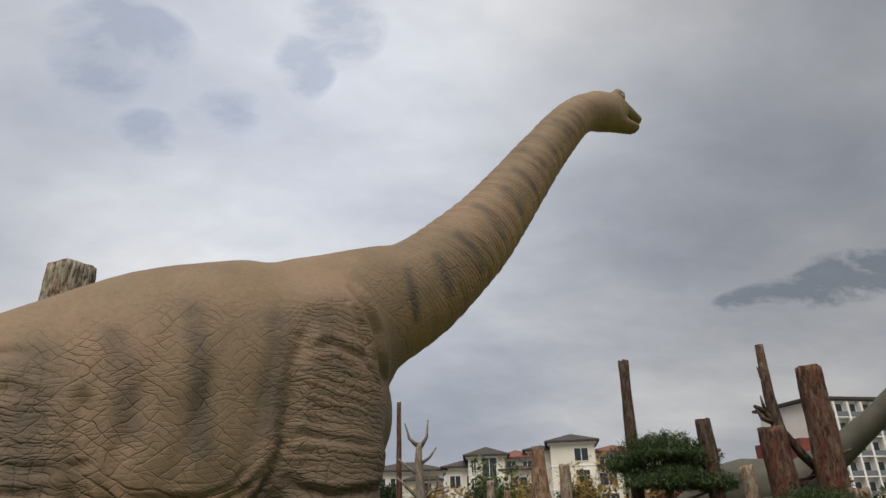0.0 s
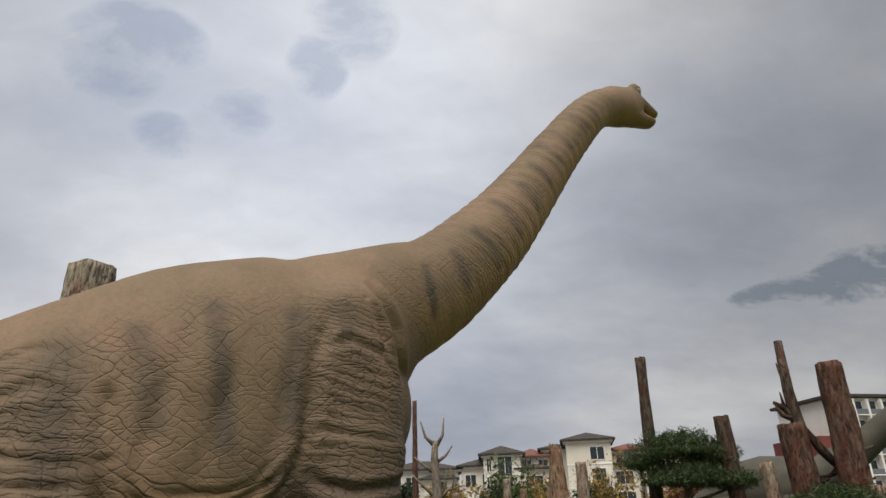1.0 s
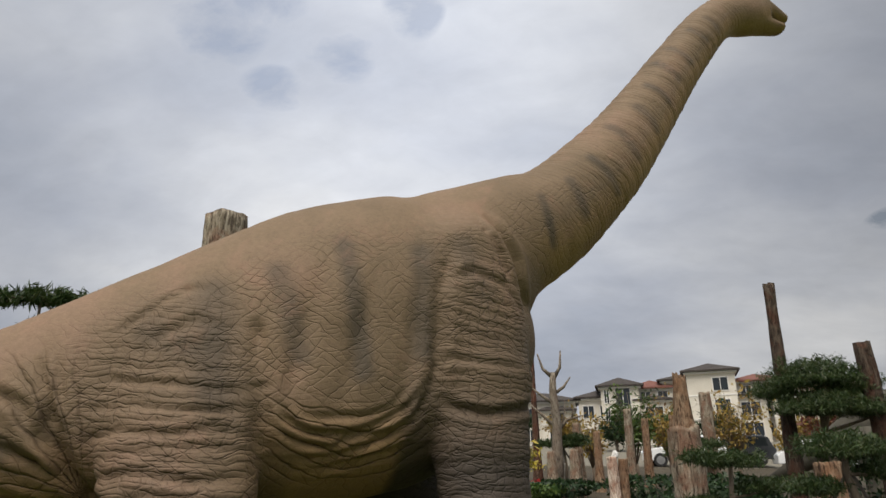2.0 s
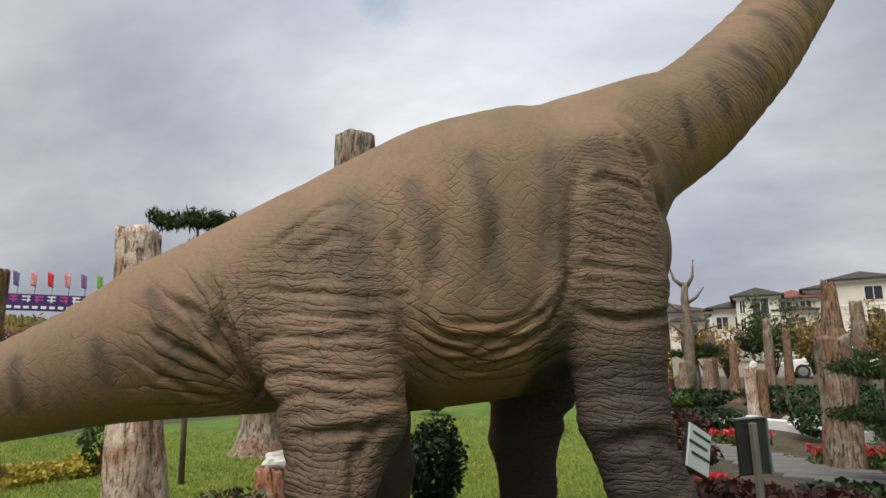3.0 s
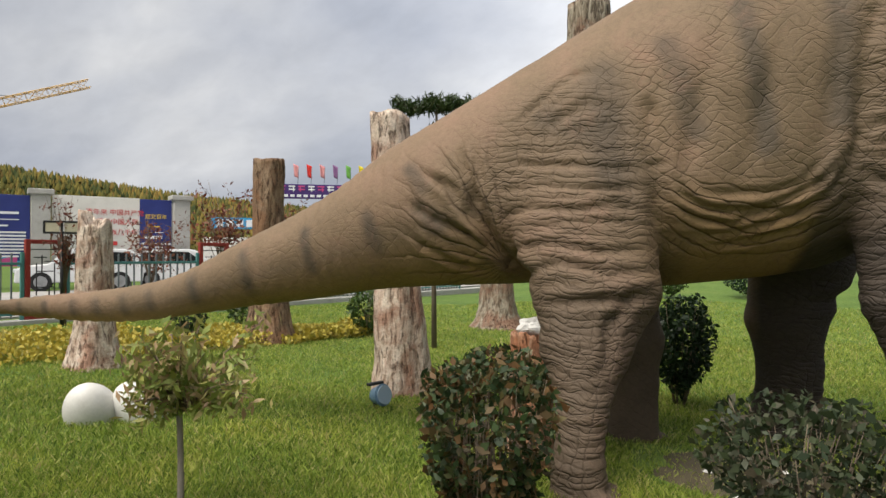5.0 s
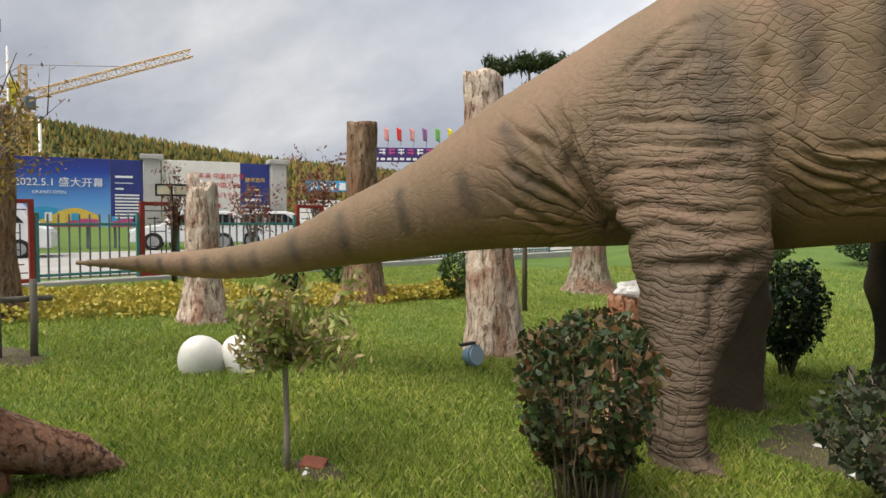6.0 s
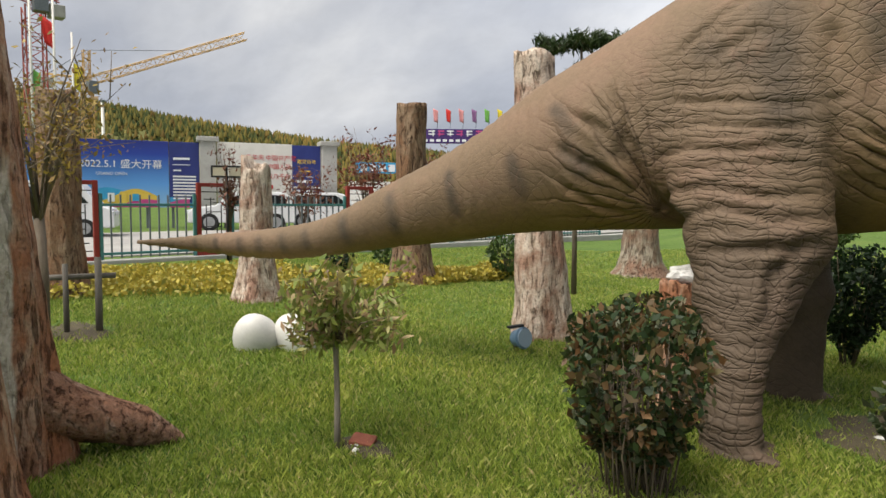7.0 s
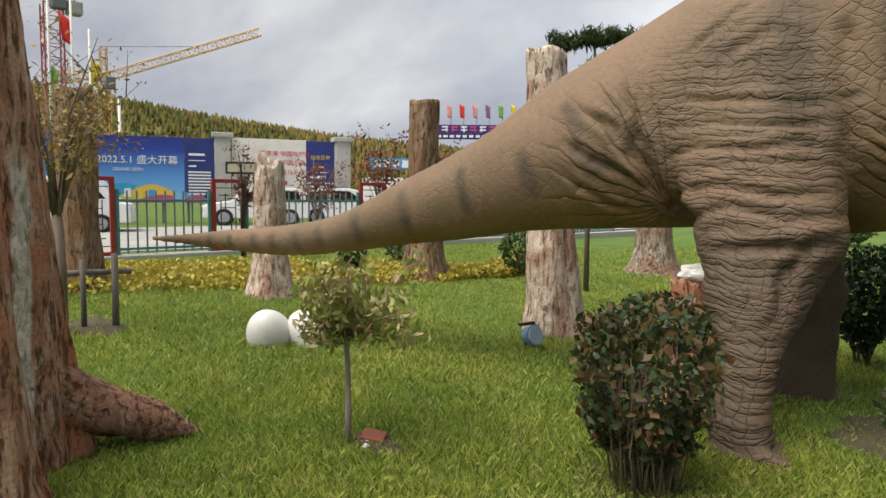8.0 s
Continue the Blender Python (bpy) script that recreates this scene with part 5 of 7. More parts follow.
def bar_mesh(name, sx, sy, sz, mat):
    return from_bm(name, box_bm(sx, sy, sz, 0, 0, sz / 2, min(sx, sy) * 0.2), mat)


BAR = bar_mesh("bar", 0.035, 0.035, 1.38, PAINT_GREY)


def fence_panel(y0, y1, h=1.5):
    """Teal rails and grey uprights between y0 and y1."""
    ob = thing("fence_panel", pose(FX, (y0 + y1) / 2, g0 + 0.10), "metal fence panel with teal rails and grey bars", "fence", "fence panels")
    w = y1 - y0
    for z in (0.12, 1.18):
        part("rail", from_bm("rail", box_bm(0.05, w, 0.06, 0, 0, z, 0.008), PAINT_TEAL), ob, "teal rail")
    n = max(2, int(w / 0.185))
    for i in range(n + 1):
        part("bar", BAR, ob, at=pose(0.0, -w / 2 + w * i / n, 0.02))
    for y in (-w / 2, w / 2):
        part("post", from_bm("post", box_bm(0.07, 0.07, 1.45, 0.002, y, 0.70, 0.01), PAINT_TEAL), ob, "teal post")


def lattice_panel(y0, y1, h=1.72):
    """A red frame round a square lattice."""
    ob = thing("lattice_panel", pose(FX, (y0 + y1) / 2, g0 + 0.08), "red metal frame filled with a dark square lattice", "fence", "red lattice panels")
    w = y1 - y0
    for y in (-w / 2, w / 2):
        part("upright", from_bm("upright", box_bm(0.10, 0.10, h, 0, y, h / 2, 0.01), PAINT_RED), ob)
    for z in (0.05, h - 0.05):
        part("crosspiece", from_bm("crosspiece", box_bm(0.09, w - 0.1, 0.09, 0, 0, z, 0.01), PAINT_RED), ob)
    for k, (yy, zz, ly, lz) in enumerate(((-.5, 0, 0.02, .9), (.5, 0, 0.02, .9), (0, -.75, .9, .02), (0, .75, .9, .02), (-.2, .35, .02, .55), (.2, -.35, .02, .55), (0, .2, .55, .02), (0, -.2, .55, .02), (-.3, .55, .4, .02), (.3, -.55, .4, .02), (.3, .45, .4, .02), (-.3, -.45, .4, .02))):
        part("lattice_bar", from_bm("lattice_bar", box_bm(0.022, max(0.022, ly * w * 0.9), max(0.022, lz * h * 0.45), 0.004 * (k % 2), yy * w * 0.5, h / 2 + zz * h * 0.5, 0.003), BLACK), ob)


for y0, y1 in ((-6.0, -2.0), (-1.9, 2.95), (4.0, 6.02), (6.95, 10.2), (11.2, 14.2), (14.3, 18.3), (18.4, 22.4)):
    fence_panel(y0, y1)
for y0, y1 in ((3.1, 3.9), (6.12, 6.85), (10.3, 11.1)):
    lattice_panel(y0, y1)

# lantern sign on a thin mast
LANTERN = surface("cream_panel", (0.55, 0.50, 0.38), (0.66, 0.60, 0.46), 4, 0.6, 50, 0.001)
lan = thing("lantern_sign", pose(-14.55, 6.28, float(gz(-14.55, 6.28)), 0, 0, 62), "dark boxed lantern sign on a thin mast", "sign")
part("mast", tubes("mast", [([(0, 0, -0.05), (0, 0, 1.95)], [0.03, 0.03])], BLACK, 8), lan)
for x in (-0.17, 0.17):
    part("lantern_panel", from_bm("lantern_panel", box_bm(0.25, 0.08, 0.19, x, 0, 2.03, 0.01), LANTERN), lan, "cream panel")
for z in (1.915, 2.145):
    part("frame_bar", from_bm("frame_bar", box_bm(0.66, 0.10, 0.035, 0, 0, z, 0.006), BLACK), lan)
for x in (-0.315, 0.0, 0.315):
    part("frame_bar", from_bm("frame_bar", box_bm(0.035, 0.10, 0.20, x, 0, 2.03, 0.006), BLACK), lan)

# ---------------------------------------------------------------- hoardings
BLUE = surface("hoarding_blue", (0.020, 0.030, 0.16), (0.026, 0.040, 0.20), 1.5, 0.5, 40, 0.0005, dirt=0.1)
BLUE_SKY = Nodes("hoarding_picture")
_v = BLUE_SKY.coord(space="Generated")
_s = BLUE_SKY.n.new("ShaderNodeSeparateXYZ")
BLUE_SKY.l.new(_v, _s.inputs[0])
BLUE_SKY_M = BLUE_SKY.done(BLUE_SKY.ramp(_s.outputs[2], (0.0, (0.25, 0.45, 0.70)), (0.35, (0.10, 0.30, 0.68)), (0.8, (0.020, 0.050, 0.32)), (1.0, (0.02, 0.03, 0.20))), 0.5)
WHITE = surface("white_board", (0.62, 0.60, 0.56), (0.72, 0.70, 0.66), 1.5, 0.6, 40, 0.0005, dirt=0.1)
PRINT_RED = surface("red_print", (0.50, 0.035, 0.04), (0.56, 0.05, 0.05), 3, 0.6, 40, 0.0002, dirt=0.05)
PRINT_WHITE = surface("white_print", (0.70, 0.72, 0.76), (0.78, 0.79, 0.82), 3, 0.6, 40, 0.0002, dirt=0.05)
PRINT_GOLD = surface("gold_print", (0.62, 0.42, 0.05), (0.70, 0.50, 0.09), 3, 0.6, 40, 0.0002, dirt=0.05)
PRINT_PINK = surface("pink_print", (0.45, 0.05, 0.20), (0.52, 0.08, 0.26), 3, 0.6, 40, 0.0002, dirt=0.05)
PRINT_CYAN = surface("cyan_print", (0.03, 0.28, 0.55), (0.05, 0.34, 0.60), 3, 0.6, 40, 0.0002, dirt=0.05)
PURPLE = surface("purple_cloth", (0.05, 0.022, 0.14), (0.07, 0.03, 0.18), 3, 0.7, 40, 0.001)


def words(body, size, mat, parent, x, z, y=-0.02, align="LEFT", name="lettering"):
    """Flat lettering on a board that faces -y in its own axes."""
    c = bpy.data.curves.new(name, "FONT")
    c.body, c.size, c.align_x, c.extrude = body, size, align, 0.004
    c.resolution_u = 3
    ob = new(name, c)
    me = bpy.data.meshes.new_from_object(ob.evaluated_get(bpy.context.evaluated_depsgraph_get()))
    bpy.data.objects.remove(ob)
    me.materials.clear()
    me.materials.append(mat)
    return part(name, me, parent, at=pose(x, y, z, 90, 0, 0))


def bars(parent, x, z, w, h, n, mat, y=-0.02):
    """Lines of small writing, as plain bars."""
    for i in range(n):
        part("text_line", from_bm("text_line", box_bm(w * (1 - 0.25 * (i == n - 1)), 0.008, h * 0.5, x - w * 0.125 * (i == n - 1), y, z - i * h, 0)
             , mat), parent)


def wave(parent, mat, x0, x1, z0, amp, y, seed, name="printed_band"):
    """A curved printed band along a board's foot."""
    xs = np.linspace(x0, x1, 40)
    top = z0 + amp * (0.5 + 0.5 * np.sin(xs * 1.7 + seed) * np.cos(xs * 0.6 + seed * 2))
    vv = [(a, y, 1.0 - 0.995) for a in xs] + [(a, y, b) for a, b in zip(xs, top)]
    part(name, mesh_of(name, vv, [(i, i + 1, 41 + i, 40 + i) for i in range(39)], mat), parent)


H0 = Vector((-34.6, 3.3, 0))
H_DIR = Vector((1.95, 5.15, 0)).normalized()
H_TURN = math.degrees(math.atan2(H_DIR.y, H_DIR.x))


def board(name, s0, s1, z0, z1, mat, label, at=None):
    mid = H0 + H_DIR * ((s0 + s1) / 2)
    ob = thing(name, pose(mid.x, mid.y, z0, 0, 0, H_TURN), label, "billboard")
    part("board", from_bm("board", box_bm(s1 - s0, 0.10, z1 - z0, 0, 0.06, (z1 - z0) / 2, 0.01), mat), ob)
    for sx in (-0.4, 0.4):
        part("post", from_bm("post", box_bm(0.12, 0.12, z0 + 0.3, sx * (s1 - s0), 0.2, -(z0 + 0.3) / 2 + 0.2, 0.01), PAINT_GREY), ob)
    return ob


# s along the hoarding: the picture board, its dark side panel, the white board and its blue end
pic = board("billboard", -1.0, 8.43, 0.95, 3.98, BLUE_SKY_M, "blue printed billboard announcing a grand opening with bright artwork")
words("2022.5.1 盛大开幕", 0.44, PRINT_WHITE, pic, 4.45, 1.80, align="RIGHT")
words("GRAND OPEN", 0.20, PRINT_WHITE, pic, 1.7, 1.45)
wave(pic, PRINT_CYAN, -4.2, 4.2, 0.35, 0.55, -0.012, 1)
wave(pic, PRINT_GOLD, -4.2, 4.2, 0.15, 0.70, -0.016, 2.2)
wave(pic, PRINT_PINK, -4.2, 4.2, 0.05, 0.45, -0.020, 4.1)
wave(pic, PRINT_RED, -4.2, 1.0, 0.05, 0.62, -0.024, 5.5)
for i in range(14):
    part("printed_house", from_bm("printed_house", box_bm(0.28, 0.006, 0.25 + 0.35 * ((i * 7) % 5) / 5, -3.2 + i * 0.5, -0.03, 0.45, 0), (PRINT_GOLD, PRINT_CYAN, PRINT_WHITE)[i % 3]), pic)
side = board("billboard", 8.45, 9.75, 0.95, 3.98, BLUE, "dark blue billboard panel with white printed text")
bars(side, 0.0, 2.26, 0.95, 0.20, 1, PRINT_WHITE)
bars(side, 0.0, 1.98, 1.0, 0.07, 1, PRINT_WHITE)
bars(side, -0.25, 1.72, 0.45, 0.14, 1, PRINT_WHITE)
bars(side, 0.0, 1.44, 1.0, 0.145, 8, PRINT_WHITE)
wave(side, PRINT_CYAN, -0.64, 0.64, 0.05, 0.5, -0.012, 3)
wave(side, PRINT_PINK, -0.64, 0.2, 0.15, 0.4, -0.016, 0.4)
wht = board("billboard", 10.55, 14.05, 0.95, 4.06, WHITE, "white billboard with red printed slogan and a curved foot")
words("一百年来 中国共产党", 0.29, PRINT_RED, wht, -0.75, 2.32)
words("团结带领中国人民", 0.29, PRINT_RED, wht, -0.62, 1.90)
words("中华民族几千年", 0.29, PRINT_RED, wht, -0.35, 1.42)
bars(wht, 0.5, 1.02, 1.3, 0.36, 1, PRINT_RED)
wave(wht, PRINT_PINK, -1.7, 1.7, 0.02, 0.45, -0.012, 1.3)
wave(wht, PRINT_RED, -1.6, 0.2, 0.0, 0.38, -0.016, 3.3)
end = board("billboard", 14.06, 15.45, 0.95, 4.03, BLUE, "dark blue billboard panel with gold title and white text")
words("建党百年", 0.24, PRINT_GOLD, end, 0, 2.2, align="CENTER")
bars(end, 0.0, 1.82, 0.7, 0.14, 1, PRINT_GOLD)
bars(end, 0.0, 1.55, 1.3, 0.06, 1, PRINT_WHITE)
bars(end, 0.0, 1.32, 1.1, 0.26, 1, PRINT_WHITE)
bars(end, 0.0, 1.02, 1.3, 0.17, 2, PRINT_WHITE)
wave(end, PRINT_CYAN, -0.68, 0.68, 0.02, 0.4, -0.012, 2)
wave(end, PRINT_PINK, -0.68, 0.1, 0.1, 0.35, -0.016, 5)
for s in (10.13, 15.85):
    m_ = H0 + H_DIR * s
    pil = thing("gate_pillar", pose(m_.x, m_.y, float(gz(m_.x, m_.y)), 0, 0, H_TURN), "grey concrete pillar with a flat overhanging cap", "pillar", "grey pillars")
    part("shaft", from_bm("shaft", box_bm(0.72, 0.72, 4.1, 0, 0, 2.0, 0.02), CONCRETE), pil)
    part("cap", from_bm("cap", box_bm(0.98, 0.98, 0.22, 0, 0, 4.16, 0.03), CONCRETE), pil)

# low banner, white wall and far wall beyond the pillars
m_ = H0 + H_DIR * 19.6
wal = thing("site_wall", pose(m_.x + 1.5, m_.y, 0, 0, 0, H_TURN - 8), "long low white site wall with a blue strip banner", "wall")
part("wall", from_bm("wall", box_bm(7.0, 0.2, 2.3, 0, 0, 1.15, 0.02), WHITE), wal)
part("banner", from_bm("banner", box_bm(4.6, 0.03, 0.55, -0.8, 0.4, 3.0, 0.005), PRINT_CYAN), wal, "blue and white strip banner")
for i in range(9):
    part("banner_patch", from_bm("banner_patch", box_bm(0.32, 0.01, 0.36, -2.7 + i * 0.47, 0.37, 3.0, 0), PRINT_WHITE), wal)

# ---------------------------------------------------------------- arch with pennants
A0, A1 = Vector((-35.4, 28.1, 0)), Vector((-27.0, 36.8, 0))
A_T = math.degrees(math.atan2((A1 - A0).y, (A1 - A0).x))
A_M = (A0 + A1) / 2
arch = thing("entrance_arch", pose(A_M.x, A_M.y, 0, 0, 0, A_T), "purple cloth banner arch over the road", "arch")
A_W = (A1 - A0).length
part("banner", from_bm("banner", box_bm(A_W, 0.25, 0.95, 0, 0, 5.65, 0.02), PURPLE), arch, "purple banner with pink characters")
for sx in (-1, 1):
    part("leg", from_bm("leg", box_bm(0.5, 0.3, 5.3, sx * (A_W / 2 - 0.25), 0.02, 2.5, 0.02), PURPLE), arch)
for i in range(18):
    bm = box_bm(0.42, 0.02, 0.09, -5.4 + i * 0.63, -0.14, 5.98, 0)
    box_bm(0.42, 0.02, 0.08, -5.4 + i * 0.63, -0.14, 5.78, 0, bm)
    box_bm(0.08, 0.02, 0.40, -5.4 + i * 0.63 + 0.1 * (i % 3 - 1), -0.142, 5.84, 0, bm)
    part("character", from_bm("character", bm, PRINT_PINK if i % 2 else PRINT_WHITE), arch)
for i in range(26):
    part("text_bar", from_bm("text_bar", box_bm(0.28, 0.02, 0.16, -5.4 + i * 0.43, -0.14, 5.36, 0), PRINT_WHITE), arch)
FLAGS = {n: surface(n + "_flag_cloth", a, b, 4, 0.8, 50, 0.002, dirt=0.1) for n, a, b in (("green", (0.10, 0.28, 0.05), (0.16, 0.40, 0.08)), ("blue", (0.10, 0.10, 0.24), (0.15, 0.14, 0.30)), ("pink", (0.60, 0.22, 0.25), (0.68, 0.30, 0.30)),
         ("red", (0.55, 0.02, 0.02), (0.62, 0.04, 0.03)), ("purple", (0.20, 0.09, 0.22), (0.26, 0.12, 0.28)), ("yellow", (0.60, 0.48, 0.02), (0.68, 0.56, 0.04)))}


def flag_mesh(w, h, mat, seed, droop=0.5):
    """A hanging rippled cloth, fixed along x = 0."""
    vv, ff = [], []
    for i in range(9):
        for j in range(7):
            u, v = i / 8, j / 6
            vv.append((w * u * (0.85 - 0.3 * droop * v), 0.12 * w * math.sin(u * 7 + v * 2 + seed) * u, -h * v - droop * w * u * 0.7 * (1 - 0.3 * v)))
    for i in range(8):
        for j in range(6):
            a = i * 7 + j
            ff.append((a, a + 7, a + 8, a + 1))
    me = mesh_of("cloth", vv, ff, mat, True)
    return me


def solid(ob, t):
    m = ob.modifiers.new("thick", "SOLIDIFY")
    m.thickness = t
    return ob


for i, cname in enumerate(("green", "blue", "pink", "red", "pink", "purple", "green", "yellow", "red", "pink", "blue", "green")):
    sx = -A_W / 2 + 0.55 + i * 0.86
    pn = thing("pennant", arch.matrix_world @ pose(sx, 0.0, 6.1), f"small {cname} pennant on a stick above the banner", "flag", "pennants on the arch")
    part("stick", tubes("stick", [([(0, 0, -0.02), (0.06, 0, 1.25)], [0.018, 0.014])], PAINT_GREY, 6), pn)
    solid(part("cloth", flag_mesh(-0.42, 0.80, FLAGS[cname], i * 1.7, 0.6), pn, at=pose(0.06, 0, 1.22)), 0.006)

for (x, y), h, cname, fw, fh, top in (((-39.65, 7.35), 13.5, "green", 0.5, 1.3, 7.9), ((-39.4, 8.35), 13.0, "red", -0.7, 1.3, 10.2), ((-39.29, 9.15), 9.9, "yellow", 0.55, 1.3, 8.4)):
    fp = thing("flagpole", pose(x, y, float(gz(x, y)), 0, 0, 75), f"tall white flagpole with a hanging {cname} flag", "flagpole", "flagpoles")
    part("pole", tubes("pole", [([(0, 0, -0.1), (0, 0, h)], [0.09, 0.05])], WHITE, 10), fp)
    solid(part("flag", flag_mesh(fw, fh, FLAGS[cname], x, 0.9), fp, cname + " cloth flag", at=pose(0, 0, top)), 0.01)
for x, y, h in ((-61.5, 16.6, 9.3),):
    lp = thing("lamp_post", pose(x, y, 0), "thin white lamp post behind the hoarding", "lamp post")
    part("pole", tubes("pole", [([(0, 0, -0.1), (0, 0, h)], [0.16, 0.12])], WHITE, 10), lp)
    part("lamp_head", from_bm("lamp_head", box_bm(0.6, 0.3, 0.14, 0.2, 0, h + 0.05, 0.03), PAINT_GREY), lp)

# ---------------------------------------------------------------- cars
CAR_WHITE = surface("white_car_paint", (0.66, 0.67, 0.68), (0.74, 0.75, 0.76), 3, 0.25, 80, 0.0002, spec=0.5, dirt=0.05)
CAR_DARK = surface("dark_car_paint", (0.02, 0.022, 0.026), (0.035, 0.037, 0.04), 3, 0.25, 80, 0.0002, spec=0.5, dirt=0.05)
CAR_GLASS = Nodes("car_glass").done((0.015, 0.018, 0.02), 0.06, spec=0.6)
RUBBER = surface("tyre_rubber", (0.015, 0.015, 0.016), (0.03, 0.03, 0.03), 9, 0.85, 60, 0.002)
ALLOY = surface("alloy_rim", (0.40, 0.41, 0.42), (0.52, 0.53, 0.54), 5, 0.35, 60, 0.001, metal=0.8)
HEADLIGHT = Nodes("headlight_glass").done((0.55, 0.58, 0.60), 0.1, spec=0.6)


def prism(name, profile, width, mat, bevel=0.04, inset=0.0):
    """A side profile (x, z) drawn out across y."""
    bm = bmesh.new()
    a = [bm.verts.new((x, -width / 2, z)) for x, z in profile]
    b = [bm.verts.new((x, width / 2, z)) for x, z in profile]
    bm.faces.new(a)
    bm.faces.new(b[::-1])
    for i in range(len(a)):
        j = (i + 1) % len(a)
        bm.faces.new((a[j], a[i], b[i], b[j]))
    bmesh.ops.recalc_face_normals(bm, faces=bm.faces)
    if bevel:
        bmesh.ops.bevel(bm, geom=bm.edges[:], offset=bevel, segments=2, affect="EDGES", profile=0.6)
    return from_bm(name, bm, mat, False)


def car(x, y, turn, body, glass, width, wheels, r, label, paint, lights, group="parked cars"):
    ob = thing("car", pose(x, y, float(gz(x, y)) + 0.03, 0, 0, turn), label, "car", group)
    part("body", prism("body", body, width, paint, 0.06), ob)
    for gp in glass:
        for s in (-1, 1):
            part("side_window", prism("side_window", gp, 0.02, CAR_GLASS, 0.0), ob, "dark side window", at=pose(0, s * (width / 2 + 0.004), 0))
    for wx in wheels:
        for s in (-1, 1):
            tyre_bm = bmesh.new()
            bmesh.ops.create_cone(tyre_bm, cap_ends=True, segments=28, radius1=r, radius2=r, depth=0.24, matrix=pose(0, 0, 0, 90, 0, 0))
            bmesh.ops.bevel(tyre_bm, geom=[e for e in tyre_bm.edges if e.calc_face_angle(0) > 1], offset=0.03, segments=2, affect="EDGES")
            wheel = part("wheel", from_bm("wheel", tyre_bm, RUBBER), ob, "black tyre", at=pose(wx, s * (width / 2 - 0.08), r))
            bm = bmesh.new()
            bmesh.ops.create_cone(bm, cap_ends=True, segments=20, radius1=r * 0.62, radius2=r * 0.62, depth=0.03, matrix=pose(0, s * 0.12, 0, 90, 0, 0))
            for k in range(5):
                box_bm(r * 1.15, 0.02, r * 0.14, 0, s * 0.138, 0, 0.004, bm, pose(0, 0, 0, 0, k * 36, 0))
            part("rim", from_bm("rim", bm, ALLOY), wheel, "alloy rim")
    for lx, lz in lights:
        for s in (-1, 1):
            part("headlight", from_bm("headlight", box_bm(0.22, 0.34, 0.16, lx, s * (width / 2 - 0.22), lz, 0.04), HEADLIGHT), ob)
    return ob


SUV = [(-2.2, 0.35), (-2.25, 0.9), (-2.1, 1.05), (-1.9, 1.55), (-1.6, 1.68), (0.2, 1.70), (0.55, 1.62), (1.15, 1.08), (2.05, 0.98), (2.25, 0.80), (2.28, 0.35)]
SUV_G = [[(-1.85, 1.08), (-1.72, 1.52), (-0.8, 1.58), (-0.8, 1.08)], [(-0.7, 1.08), (-0.7, 1.58), (0.15, 1.57), (0.9, 1.08)]]
VAN = [(-2.4, 0.35), (-2.45, 1.2), (-2.35, 1.85), (-2.1, 1.95), (1.1, 1.95), (1.4, 1.86), (1.95, 1.15), (2.35, 1.0), (2.42, 0.75), (2.42, 0.35)]
VAN_G = [[(-2.1, 1.2), (-2.05, 1.75), (-0.8, 1.75), (-0.8, 1.2)], [(-0.7, 1.2), (-0.7, 1.75), (0.3, 1.75), (0.3, 1.2)], [(0.4, 1.2), (0.4, 1.75), (1.2, 1.75), (1.65, 1.2)]]
car(-26.8, 5.0, 68, VAN, VAN_G, 1.75, (-1.5, 1.5), 0.33, "white minivan parked on the road behind the fence", CAR_WHITE, [(2.33, 0.85)])
car(-28.0, 13.1, 244, SUV, SUV_G, 1.85, (-1.35, 1.4), 0.38, "white off-road car parked behind the fence", CAR_WHITE, [(2.2, 0.82)])
car(-27.3, 17.2, 60, SUV, SUV_G, 1.85, (-1.35, 1.4), 0.38, "white off-road car parked behind the fence", CAR_WHITE, [(2.2, 0.82)])

